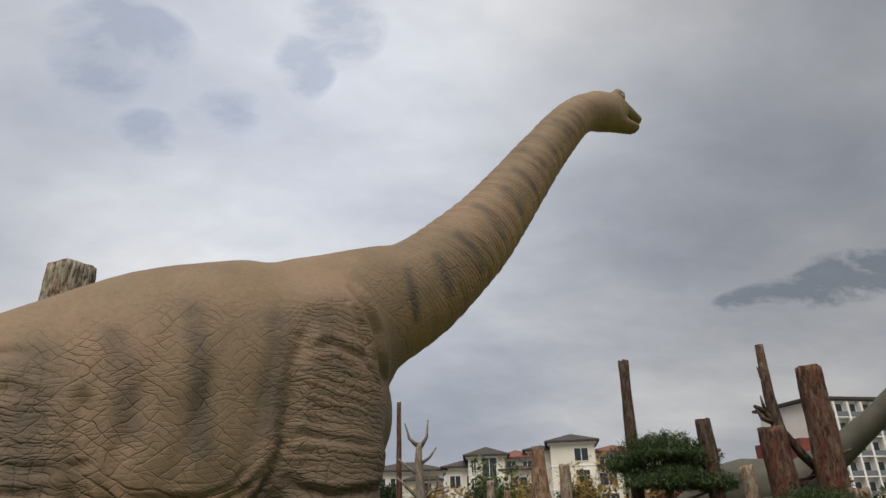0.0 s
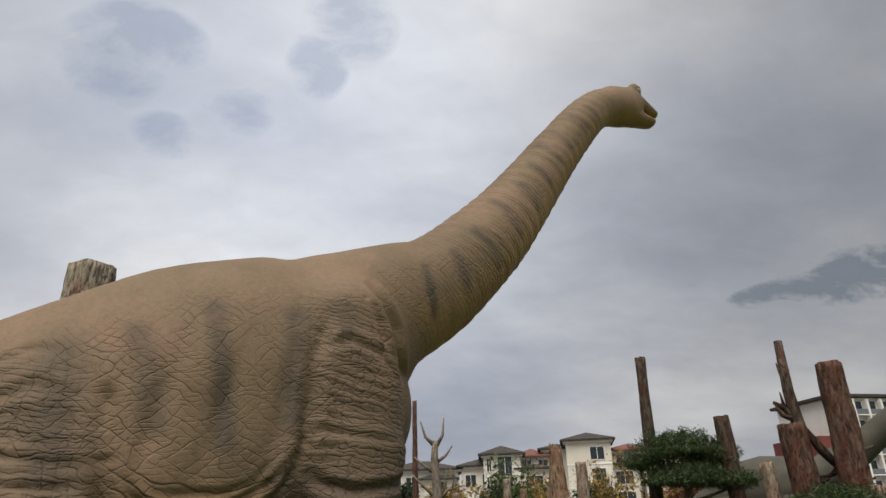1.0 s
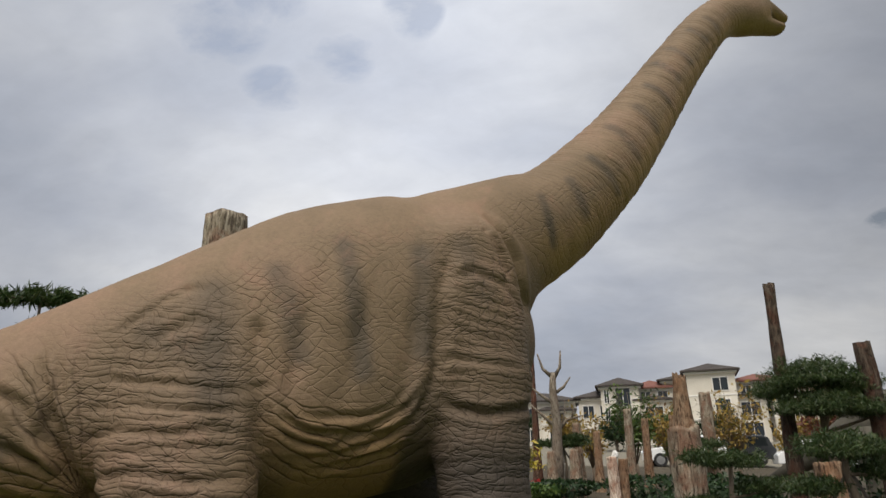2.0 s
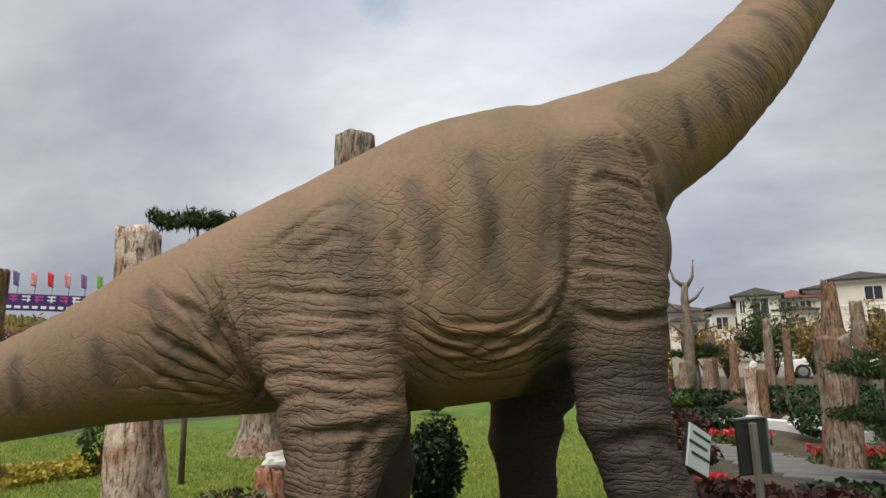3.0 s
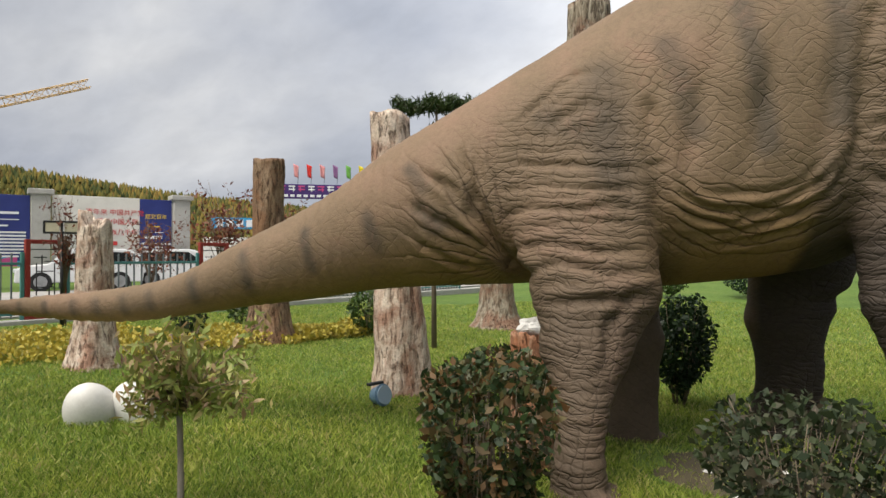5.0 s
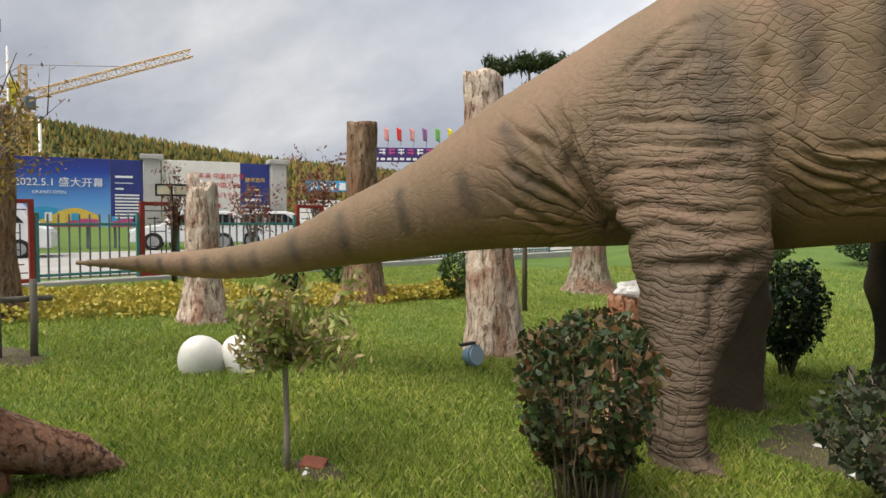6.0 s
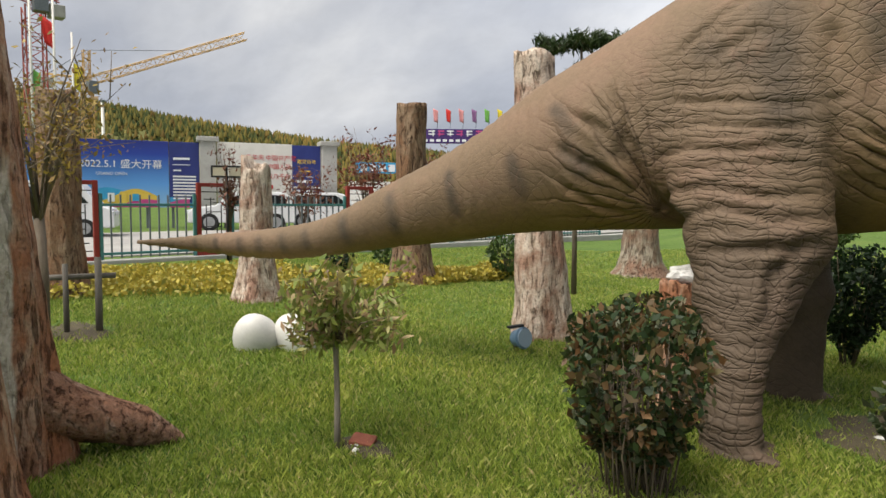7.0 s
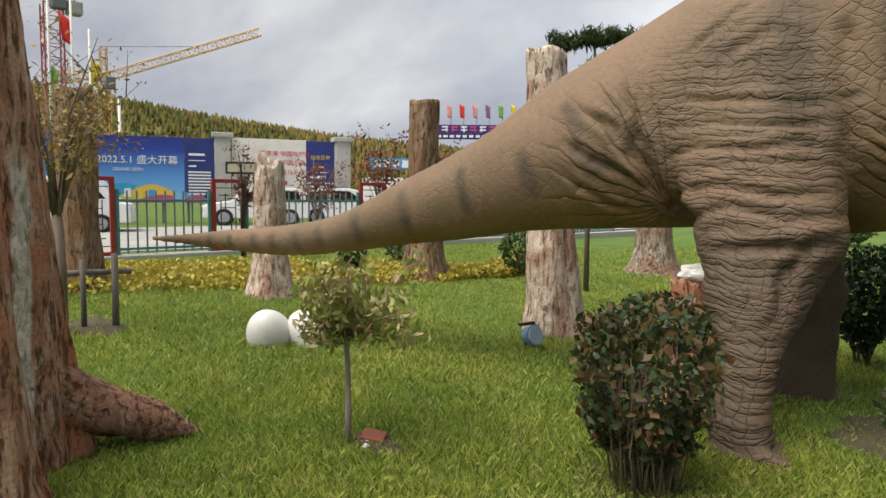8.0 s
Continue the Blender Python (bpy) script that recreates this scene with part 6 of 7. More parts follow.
# ---------------------------------------------------------------- wooded hill
def build_hill():
    earth = surface("hill_grass", (0.10, 0.12, 0.03), (0.15, 0.14, 0.04), 0.05, 0.95, 1.0, 0.1)
    th = np.radians(np.linspace(95, 215, 90))
    deg = np.degrees(th)
    crest = np.interp(deg, (95, 118, 128, 138, 147.7, 155, 162, 165, 175, 190, 215), (8.1, 9.5, 12.8, 15.0, 18.1, 21.6, 25.1, 26.8, 31.0, 34.0, 26.0))
    rows_, vv = ((150, 0.0), (165, 0.30), (185, 0.70), (205, 0.95), (225, 1.0), (280, 0.8)), []
    for r, k in rows_:
        for a, c in zip(th, crest):
            p = np.array((r * math.cos(a), r * math.sin(a), 0))
            vv.append((p[0], p[1], -1 + k * c + 1.2 * k * (float(vnoise(p, 0.05, 3)) - 0.5)))
    ff = [(i * 90 + j, i * 90 + j + 1, (i + 1) * 90 + j + 1, (i + 1) * 90 + j) for i in range(len(rows_) - 1) for j in range(89)]
    tagged(new("hill", mesh_of("hill", vv, ff, earth, True)), "long low wooded hill on the horizon", "hill", kind="structure")
    # larches: ragged cones of two crossed tiers
    m = Nodes("larch_needles")
    tone = m.ramp(m.island(), (0.0, (0.026, 0.038, 0.014)), (0.3, (0.055, 0.060, 0.020)), (0.6, (0.105, 0.088, 0.024)), (0.85, (0.15, 0.115, 0.03)), (1.0, (0.10, 0.06, 0.02)))
    mat = m.done(m.mix(0.5, tone, m.ramp(m.noise(m.coord(), 0.03, 3), (0.4, (0.45, 0.6, 0.45)), (0.6, (1.2, 1.1, 1.0))), "MULTIPLY"), 0.9, spec=0.1)
    g = np.random.default_rng(3)
    n = 17000
    a = np.radians(g.uniform(96, 214, n))
    r = 152 + 82 * g.random(n) ** 0.8
    k = np.interp(r, [q[0] for q in rows_], [q[1] for q in rows_])
    z = -1 + k * np.interp(a, th, crest)
    x, y = r * np.cos(a), r * np.sin(a)
    h = 1.8 + 1.8 * g.random(n)
    vs, fs = [], []
    seg = 5
    ang = np.linspace(0, 2 * np.pi, seg, endpoint=False)
    ring = np.stack([np.cos(ang), np.sin(ang), 0 * ang], 1)
    for tier, (zb, zt, rad) in enumerate(((0.0, 0.65, 0.30), (0.35, 1.0, 0.2))):
        b = ring[None] * (rad * h)[:, None, None] * g.uniform(0.6, 1.3, (n, seg, 1)) + np.stack([x, y, z + zb * h], 1)[:, None]
        b[..., 2] += g.uniform(-0.1, 0.1, (n, seg)) * h[:, None]
        tip = np.stack([x + g.normal(size=n) * 0.1, y, z + zt * h], 1)[:, None]
        allv = np.concatenate([b, tip], 1)
        base = (tier * n + np.arange(n)) * (seg + 1)
        vs.append(allv.reshape(-1, 3))
        fs.append(np.stack([np.stack([base + i, base + (i + 1) % seg, base + seg], 1) for i in range(seg)], 1).reshape(-1, 3))
    tagged(new("hill_forest", quick("hill_forest", np.concatenate(vs), np.concatenate(fs), mat)), "dense larch forest turning yellow in autumn", "forest", kind="stuff")


build_hill()

# ---------------------------------------------------------------- tower cranes
CRANE_Y = surface("yellow_crane_paint", (0.50, 0.30, 0.10), (0.58, 0.38, 0.15), 0.5, 0.6, 5, 0.001)
CRANE_R = surface("red_crane_paint", (0.28, 0.05, 0.04), (0.36, 0.08, 0.06), 0.5, 0.6, 5, 0.001)


def lattice(p, q, w, step, thick, mat, name):
    """A square lattice girder from p to q."""
    p, q = Vector(p), Vector(q)
    d = (q - p)
    L = d.length
    d.normalize()
    a = d.cross(Vector((0, 0, 1)))
    a = (a if a.length > 0.1 else Vector((1, 0, 0))).normalized()
    b = d.cross(a)
    c = [(a * i + b * j) * (w / 2) for i, j in ((-1, -1), (1, -1), (1, 1), (-1, 1))]
    lines = [([p + k, q + k], [thick, thick]) for k in c]
    n = max(1, int(L / step))
    for i in range(n):
        s0, s1 = p + d * (L * i / n), p + d * (L * (i + 1) / n)
        for j in range(4):
            u, v = (c[j], c[(j + 1) % 4]) if i % 2 else (c[(j + 1) % 4], c[j])
            lines.append(([s0 + u, s1 + v], [thick * 0.6, thick * 0.6]))
            lines.append(([s0 + c[j], s0 + c[(j + 1) % 4]], [thick * 0.5, thick * 0.5]))
    return tubes(name, lines, mat, 4, False)


def crane(x, y, h, mat, jib, back, label, w=1.6, apex=6.0):
    ob = thing("tower_crane", pose(x, y, -0.5), label, "crane", "tower cranes")
    part("mast", lattice((0, 0, 0), (0, 0, h), w, 1.6, 0.10, mat, "mast"), ob)
    part("jib", lattice((0, 0, h + 1.2), jib, 1.3, 1.6, 0.08, mat, "jib"), ob, "long sloping lattice jib")
    part("counter_jib", lattice((0, 0, h + 1.2), back, 1.2, 1.6, 0.09, mat, "counter_jib"), ob)
    part("tower_head", lattice((0, 0, h), (0, 0, h + apex), 1.0, 1.2, 0.09, mat, "tower_head"), ob)
    part("tie_rod", tubes("tie_rod", [([(0, 0, h + apex), Vector(jib) * 0.6 + Vector((0, 0, (h + 1.2) * 0.4 + 0.5))], [0.05, 0.05]), ([(0, 0, h + apex), back], [0.06, 0.06])], PAINT_GREY, 4), ob)
    part("cab", from_bm("cab", box_bm(1.6, 1.6, 2.0, 1.4, 0.5, h + 0.2, 0.1), PAINT_GREY), ob, "grey driver's cab")
    part("counterweight", from_bm("counterweight", box_bm(1.8, 1.8, 1.6, back[0] * 0.92, back[1] * 0.92, back[2] - 0.8, 0.1), CONCRETE), ob)


crane(-126.4, 32.0, 20.0, CRANE_Y, (9.1, 24.6, 31.4), (-1.6, -6.3, 21.4), "yellow tower crane with a long raised jib beyond the hill", apex=6.5)
crane(-98.6, 19.0, 25.5, CRANE_R, (12.0, -26.0, 29.0), (0.8, 2.6, 26.0), "red lattice tower crane behind the flagpoles", w=2.2)

# ---------------------------------------------------------------- garden beyond the statue's head
def build_soil():
    mat = surface("dark_soil", (0.035, 0.028, 0.018), (0.075, 0.060, 0.036), 1.5, 0.95, 25, 0.02)
    xs, ys = np.linspace(-0.1, 17, 36), np.linspace(6.3, 40, 60)
    X, Y = np.meshgrid(xs, ys, indexing="ij")
    X = X + 0.25 * (Y - 6.3) * (X < 0.5) * -0.2 + 0.5 * (vnoise(np.stack([X, Y, 0 * X], -1), 0.6, 2) - 0.5)
    Z = gz(X, Y) + 0.03 + 0.05 * vnoise(np.stack([X, Y, 0 * X], -1), 1.1, 7)
    f = [(i * 60 + j, (i + 1) * 60 + j, (i + 1) * 60 + j + 1, i * 60 + j + 1) for i in range(35) for j in range(59)]
    tagged(new("planting_bed", mesh_of("planting_bed", np.stack([X, Y, Z], -1).reshape(-1, 3), f, mat, True)), "bare dark soil of the planted garden beds", "soil bed", kind="structure")


build_soil()

# logs
for x, y, top, r0, r1, mat, seed, lean, lab in (
    (6.30, 16.9, 5.70, 0.19, 0.13, LOG_DARK, 101, (0.025, 0.0), "thin tall dark petrified trunk"),
    (8.05, 16.1, 4.05, 0.21, 0.18, LOG_DARK, 102, (-0.02, 0.0), "grey petrified trunk with a flat top"),
    (10.15, 14.9, 5.05, 0.36, 0.28, LOG_MAROON, 103, (0.012, 0.0), "dark red petrified trunk standing among shrubs"),
    (9.38, 15.5, 3.75, 0.34, 0.30, LOG_MAROON, 104, (-0.01, 0.0), "thick grey petrified trunk with rough bark"),
    (7.75, 13.9, 2.75, 0.19, 0.14, LOG_GREY, 105, (-0.03, 0.0), "short pale petrified stump with a broken top"),
    (9.75, 13.6, 2.25, 0.22, 0.20, LOG_GREY, 106, (0.02, 0.0), "short grey petrified stump among shrubs"),
    (0.82, 30.0, 6.95, 0.17, 0.09, LOG_MAROON, 107, (0.0, 0.0), "thin reddish pointed pole at the lawn's edge"),
    (5.30, 29.3, 3.10, 0.19, 0.14, LOG_BROWN, 108, (0.02, 0.0), "reddish petrified stump in the far garden"),
    (2.55, 29.8, 3.00, 0.22, 0.18, LOG_GREY, 109, (0.0, 0.0), "pale petrified stump in the far garden"),
    (3.10, 27.4, 2.55, 0.18, 0.13, LOG_BROWN, 110, (0.0, 0.0), "reddish petrified stump in the far garden"),
    (4.45, 28.2, 3.45, 0.20, 0.15, LOG_GREY, 111, (0.01, 0.0), "pale slim petrified stump in the far garden"),
    (7.70, 28.6, 4.05, 0.26, 0.22, LOG_GREY, 112, (0.0, 0.0), "grey petrified stump in the far garden"),
    (5.85, 26.4, 3.05, 0.19, 0.14, LOG_BROWN, 113, (0.0, 0.0), "reddish petrified stump in the far garden"),
    (1.25, 26.6, 1.85, 0.24, 0.15, LOG_GREY, 114, (0.0, 0.0), "pale petrified stump in the far garden"),
    (2.05, 26.0, 1.90, 0.26, 0.15, LOG_GREY, 115, (0.0, 0.0), "grey petrified stump in the far garden"),
    (2.90, 21.9, 1.62, 0.17, 0.15, LOG_PALE, 116, (-0.03, 0.0), "pale red-streaked petrified stump by the pond"),
    (3.18, 22.2, 1.55, 0.17, 0.15, LOG_BROWN, 117, (0.04, 0.0), "red-streaked petrified stump by the pond"),
    (6.1, 14.6, 1.45, 0.32, 0.26, LOG_BROWN, 118, (0.0, 0.0), "low brown petrified stump under the pine"),
):
    place_log(x, y, lab, name="fossil_log", group="fossil logs of the garden", h=top - float(gz(x, y)), r0=r0, r1=r1, mat=mat, seed=seed, lean=lean, segs=28, rings=26)
carved = place_log(3.15, 13.6, "thick yellowish petrified log with a red stump on top", h=2.15 - float(gz(3.15, 13.6)), r0=0.32, r1=0.29, mat=LOG_GREY, seed=119, flare=0.1, segs=36, rings=30)
place_log(3.18, 13.6, "red-brown broken petrified stump resting on a thick log", name="fossil_log", group="fossil logs of the garden", h=1.02, r0=0.19, r1=0.12, mat=LOG_BROWN, seed=120, flare=0.2, ragged=0.25, sink=-2.13 + float(gz(3.18, 13.6)))


def dead_tree(name, x, y, trunk, limbs, mat, label, r=0.2):
    ob = thing(name, pose(x, y, float(gz(x, y))), label, "dead tree")
    part("trunk", tubes("trunk", [(trunk, list(np.linspace(r, r * 0.45, len(trunk))))], mat, 10), ob)
    for pts, rr in limbs:
        part("limb", tubes("limb", [(pts, list(np.linspace(rr, rr * 0.25, len(pts))))], mat, 7), ob, "bare broken limb")


GREY_WOOD = wood_log("bare_grey_wood", (0.30, 0.26, 0.21), (0.20, 0.165, 0.13), (0.09, 0.07, 0.055), (0.22, 0.17, 0.13))
dead_tree("dead_tree", 1.55, 28.0, [(0, 0, -0.1), (0.0, 0, 1.2), (0.08, 0, 2.6), (0.0, 0, 3.9), (0.05, 0, 4.6)],
          [([(0.03, 0, 4.3), (0.35, 0, 4.8), (0.42, 0, 5.5)], 0.10), ([(0.03, 0, 4.4), (-0.35, 0, 4.75), (-0.55, 0, 5.4)], 0.10), ([(0.0, 0, 3.7), (0.45, 0, 4.0), (0.75, 0, 4.4)], 0.09),
           ([(0.05, 0, 3.3), (-0.5, 0, 3.7), (-0.85, 0, 4.0)], 0.09), ([(0.05, 0, 2.4), (-0.5, 0, 2.9), (-0.9, 0, 3.3)], 0.09), ([(0.05, 0, 2.2), (0.5, 0, 2.7), (1.15, 0, 2.85)], 0.10),
           ([(0.3, 0, 2.5), (0.42, 0, 3.0), (0.45, 0, 3.5)], 0.05), ([(0.7, 0, 2.75), (0.78, 0, 3.1), (0.82, 0, 3.4)], 0.05)], GREY_WOOD, "bare grey dead tree with broken limbs", 0.27)
dead_tree("dead_tree", 9.45, 15.45, [(0.05, 0, -0.1), (0.02, 0, 2.0), (0.05, 0, 3.8), (-0.02, 0, 4.7), (0.0, 0, 5.95)],
          [([(0.15, 0, 2.6), (0.75, -0.1, 2.9), (0.5, 0, 3.3), (0.1, 0, 3.9), (-0.25, 0, 4.35), (-0.45, 0, 4.45)], 0.16), ([(0.0, 0, 4.05), (-0.30, 0, 4.15), (-0.42, 0, 4.4)], 0.09), ([(-0.2, 0, 4.35), (-0.24, 0, 4.7)], 0.05),
           ([(0.0, 0, 4.9), (-0.12, 0, 5.15), (-0.17, 0, 5.4)], 0.06), ([(0.7, -0.1, 2.9), (1.2, 0, 3.25), (1.75, 0, 3.4)], 0.12), ([(0.7, 0, 2.9), (1.2, 0, 2.6), (1.6, 0, 2.7)], 0.10)], LOG_DARK, "dark dead trunk with jagged antler-like limbs", 0.22)

# pines of the garden
pine(7.05, 16.55, "broad dark green pine trained into a dense flat crown", [(0, 0, -0.1), (0.1, 0, 1.2), (-0.05, 0, 2.3), (0, 0, 3.2)],
     [(-0.1, 0, 3.55, 1.0, 0.9, 0.48), (-0.95, 0.1, 3.25, 0.6, 0.5, 0.35), (0.7, -0.1, 3.3, 0.62, 0.55, 0.36), (0.0, -0.3, 2.85, 1.2, 0.8, 0.38), (1.0, -0.4, 2.75, 0.6, 0.5, 0.3)], 171, n=620, size=0.11, braces=3, rad=0.14)
pine(8.6, 13.2, "dark green pine with a wide spreading crown and props", [(0, 0, -0.1), (-0.1, 0, 0.9), (0.05, 0, 1.6), (0, 0, 2.2)],
     [(0, 0, 2.1, 0.9, 0.8, 0.35), (-0.9, 0, 1.75, 0.6, 0.5, 0.25), (0.8, 0.2, 1.8, 0.6, 0.5, 0.25)], 172, n=560, size=0.11, braces=3, rad=0.12)
pine(3.35, 11.6, "low green pine with layered flat needle pads", [(0, 0, -0.1), (0.1, 0, 0.6), (-0.05, 0, 1.2), (0, 0, 1.75)],
     [(0, 0, 1.75, 0.55, 0.45, 0.14), (-0.45, 0, 1.80, 0.35, 0.3, 0.12), (0.5, 0, 1.35, 0.45, 0.4, 0.13), (-0.45, 0.1, 1.1, 0.4, 0.4, 0.12), (0.15, -0.2, 0.8, 0.5, 0.4, 0.14)], 173, n=640, size=0.10, rad=0.07)
pine(5.4, 12.2, "dark green pine with a wide spreading crown and props", [(0, 0, -0.1), (0.1, 0, 0.9), (-0.05, 0, 1.5), (0, 0, 2.0)],
     [(0, 0, 1.9, 0.8, 0.7, 0.28), (0.7, 0, 1.55, 0.55, 0.5, 0.22), (-0.6, 0, 1.3, 0.5, 0.45, 0.2)], 174, n=600, size=0.11, braces=2, rad=0.10)
pine(1.85, 28.6, "small dark pine with a flat crown in the far garden", [(0, 0, -0.1), (0.1, 0, 0.8), (0, 0, 1.75)],
     [(0, 0, 1.75, 1.15, 0.7, 0.22), (0.5, 0, 1.95, 0.6, 0.5, 0.18)], 175, n=240, size=0.16, braces=3, rad=0.09)
pine(7.0, 27.8, "small dark pine with a flat crown in the far garden", [(0, 0, -0.1), (0.1, 0, 0.9), (0, 0, 1.9)],
     [(0, 0, 1.8, 1.1, 0.7, 0.25), (-0.7, 0, 1.5, 0.6, 0.5, 0.2)], 176, n=240, size=0.16, rad=0.09)

# shrubs, hedges and flowers
for i, (x, y, w, h, mat, n) in enumerate((
    (0.55, 7.3, 1.3, 0.62, LEAF_PURPLE, 1500), (1.5, 7.5, 1.4, 0.60, LEAF_PURPLE, 1500), (2.5, 7.6, 1.3, 0.55, LEAF_PURPLE, 1300), (0.9, 8.5, 1.2, 0.50, LEAF_PURPLE, 1200), (2.0, 8.8, 1.3, 0.5, LEAF_DARK, 1100),
    (3.6, 8.6, 1.4, 0.6, LEAF_DARK, 1100), (0.35, 12.5, 1.5, 0.6, LEAF_PURPLE, 900), (-0.1, 14.5, 1.5, 0.8, LEAF_PURPLE, 900), (0.3, 17.8, 1.8, 0.8, LEAF_PURPLE, 900), (1.4, 19.4, 2.0, 0.7, LEAF_DARK, 900),
    (4.2, 19.0, 2.2, 0.9, LEAF_DARK, 900), (5.8, 18.2, 2.0, 1.0, LEAF_DARK, 900), (8.6, 18.5, 2.6, 1.8, LEAF_DARK, 1100), (6.0, 20.5, 2.2, 1.1, LEAF_DARK, 900), (4.4, 24.0, 3.6, 1.0, LEAF_DARK, 1200),
    (6.6, 23.4, 3.2, 1.1, LEAF_DARK, 1200), (1.6, 25.0, 2.8, 0.7, LEAF_DARK, 1000), (0.6, 24.0, 2.0, 0.6, LEAF_MID, 900), (9.0, 11.6, 1.8, 1.3, LEAF_DARK, 900), (7.0, 11.6, 1.6, 1.0, LEAF_DARK, 900), (11.6, 16.5, 2.4, 2.6, LEAF_DARK, 1200), (12.6, 14.0, 2.0, 2.2, LEAF_PURPLE, 1000),
)):
    bush(x, y, w, w * 0.85, h, n, 0.075 + 0.004 * y, mat, {LEAF_PURPLE: "dark purple-leaved clipped shrub in the garden bed", LEAF_DARK: "dark green clipped shrub in the garden bed", LEAF_MID: "fresh green low shrub in the garden bed"}[mat], 201 + i, group="garden shrubs", stems=8, square=0.2)
for i, (x, y, h, r, mat, n) in enumerate(((5.15, 31.0, 4.1, 1.3, LEAF_MID, 1300), (9.6, 31.5, 4.2, 1.4, LEAF_AUTUMN, 900), (7.0, 33.0, 3.6, 1.3, LEAF_AUTUMN, 900), (3.3, 31.5, 2.9, 0.9, LEAF_AUTUMN, 600), (0.2, 27.0, 2.1, 0.8, LEAF_YELLOW, 500), (11.0, 26.0, 4.6, 1.5, LEAF_RED, 900), (13.5, 30.0, 4.6, 1.6, LEAF_MID, 900), (15.0, 17.0, 4.2, 1.2, LEAF_DARK, 300))):
    loose_tree(x, y, h, r, mat, n, 0.20, "slender garden tree with thinning autumn leaves", 241 + i, fork=0.2, trunk_r=0.07, group="garden trees")


def flowers(x, y, w, d, n, seed):
    g = np.random.default_rng(seed)
    ob = thing("flower_patch", pose(x, y, float(gz(x, y)) + 0.03), "patch of red flowers over green leaves", "flowers", "red flower patches")
    p = np.c_[g.uniform(-w / 2, w / 2, n), g.uniform(-d / 2, d / 2, n), 0.05 + 0.25 * g.random(n)]
    part("foliage", leaf_cloud("foliage", p, 0.11, LEAF_MID, g, up=(0, 0, 0.4), aspect=1.6), ob)
    q = np.repeat(p[: n // 9] * (1, 1, 0) + (0, 0, 0.33), 6, 0) + g.normal(size=(n // 9 * 6, 3)) * 0.03
    part("blossom", leaf_cloud("blossom", q, 0.09, PETAL, g, flat=0.5, aspect=1.2), ob, "bright red blossom")


flowers(1.75, 17.6, 1.7, 1.0, 420, 1)
flowers(0.8, 19.3, 1.4, 0.8, 260, 2)
flowers(3.3, 14.0, 1.3, 0.9, 360, 3)
flowers(0.6, 10.0, 0.5, 0.4, 90, 4)
flowers(0.15, 27.5, 1.2, 0.5, 160, 5)

# slab path
SLAB = surface("grey_slab", (0.085, 0.085, 0.083), (0.15, 0.148, 0.142), 2.0, 0.85, 30, 0.004)
path_ = thing("path", pose(0, 0, 0), "path of long grey stone slabs", "path", kind="structure")
for i in range(22):
    t = i / 21
    x, y = 0.55 + 3.6 * t, 17.6 - 9.2 * t + 1.2 * t * t
    me_ = from_bm("slab", box_bm(1.75 + 0.2 * ((i * 7) % 3), 0.40, 0.10, 0, 0, 0.05, 0.012), SLAB)
    part("slab", me_, path_, at=pose(x, y, float(gz(x, y)) + 0.02 + 0.012 * (i % 2), 0, 0, -17 + (i * 5) % 4))

# pond edge, rocks
KERB_WHITE = surface("white_kerb_paint", (0.55, 0.55, 0.54), (0.70, 0.70, 0.69), 3, 0.7, 40, 0.002)
pts_ = [(1.9, 21.6), (2.9, 21.2), (3.6, 20.4), (4.2, 19.4), (5.2, 18.9), (6.6, 18.8)]
pe = thing("pond_kerb", pose(0, 0, 0), "curved low white kerb round the pond", "kerb", kind="structure")
for (ax, ay), (bx, by) in zip(pts_, pts_[1:]):
    L = math.hypot(bx - ax, by - ay)
    mx, my = (ax + bx) / 2, (ay + by) / 2
    part("kerb_stone", from_bm("kerb_stone", box_bm(L + 0.06, 0.42, 0.30, 0, 0, 0.15, 0.03), KERB_WHITE), pe, at=pose(mx, my, float(gz(mx, my)), 0, 0, math.degrees(math.atan2(by - ay, bx - ax))))
for i, (x, y, s, mat) in enumerate(((2.4, 22.3, 0.30, ROCK_GREY), (3.9, 22.0, 0.32, ROCK_GREY), (4.4, 21.7, 0.36, ROCK_GREY), (1.6, 23.2, 0.22, ROCK), (1.5, 20.8, 0.30, ROCK), (1.9, 20.2, 0.16, ROCK), (4.9, 21.2, 0.26, ROCK_GREY))):
    rock(x, y, gz(x, y) + 0.4 * s, s, s * 0.7, s * 0.55, 40 + i, mat, "rough boulder at the pond's edge", "boulder", "boulders by the pond")
rock(2.98, 21.9, 1.68, 0.10, 0.10, 0.12, 60, ROCK, "white stone resting on a petrified stump", "stone")

# ---------------------------------------------------------------- notice boards by the statue
BOARD = surface("notice_board_face", (0.55, 0.62, 0.64), (0.64, 0.70, 0.72), 4, 0.4, 50, 0.0005, dirt=0.1)
INK = surface("dark_ink", (0.03, 0.04, 0.06), (0.05, 0.06, 0.08), 4, 0.6, 50, 0.0002)
nb = thing("notice_board", pose(0.07, 5.85, float(gz(0.07, 5.85)), 0, 20, 62), "pale blue notice board with dark writing on a post", "sign")
part("post", from_bm("post", box_bm(0.05, 0.05, 1.02, -0.02, 0.04, 0.49, 0.006), STAKE), nb)
part("panel", from_bm("panel", box_bm(0.42, 0.025, 0.36, 0, 0, 1.12, 0.004), BOARD), nb)
part("frame", from_bm("frame", box_bm(0.46, 0.02, 0.40, 0, 0.012, 1.12, 0.004), BLACK), nb)
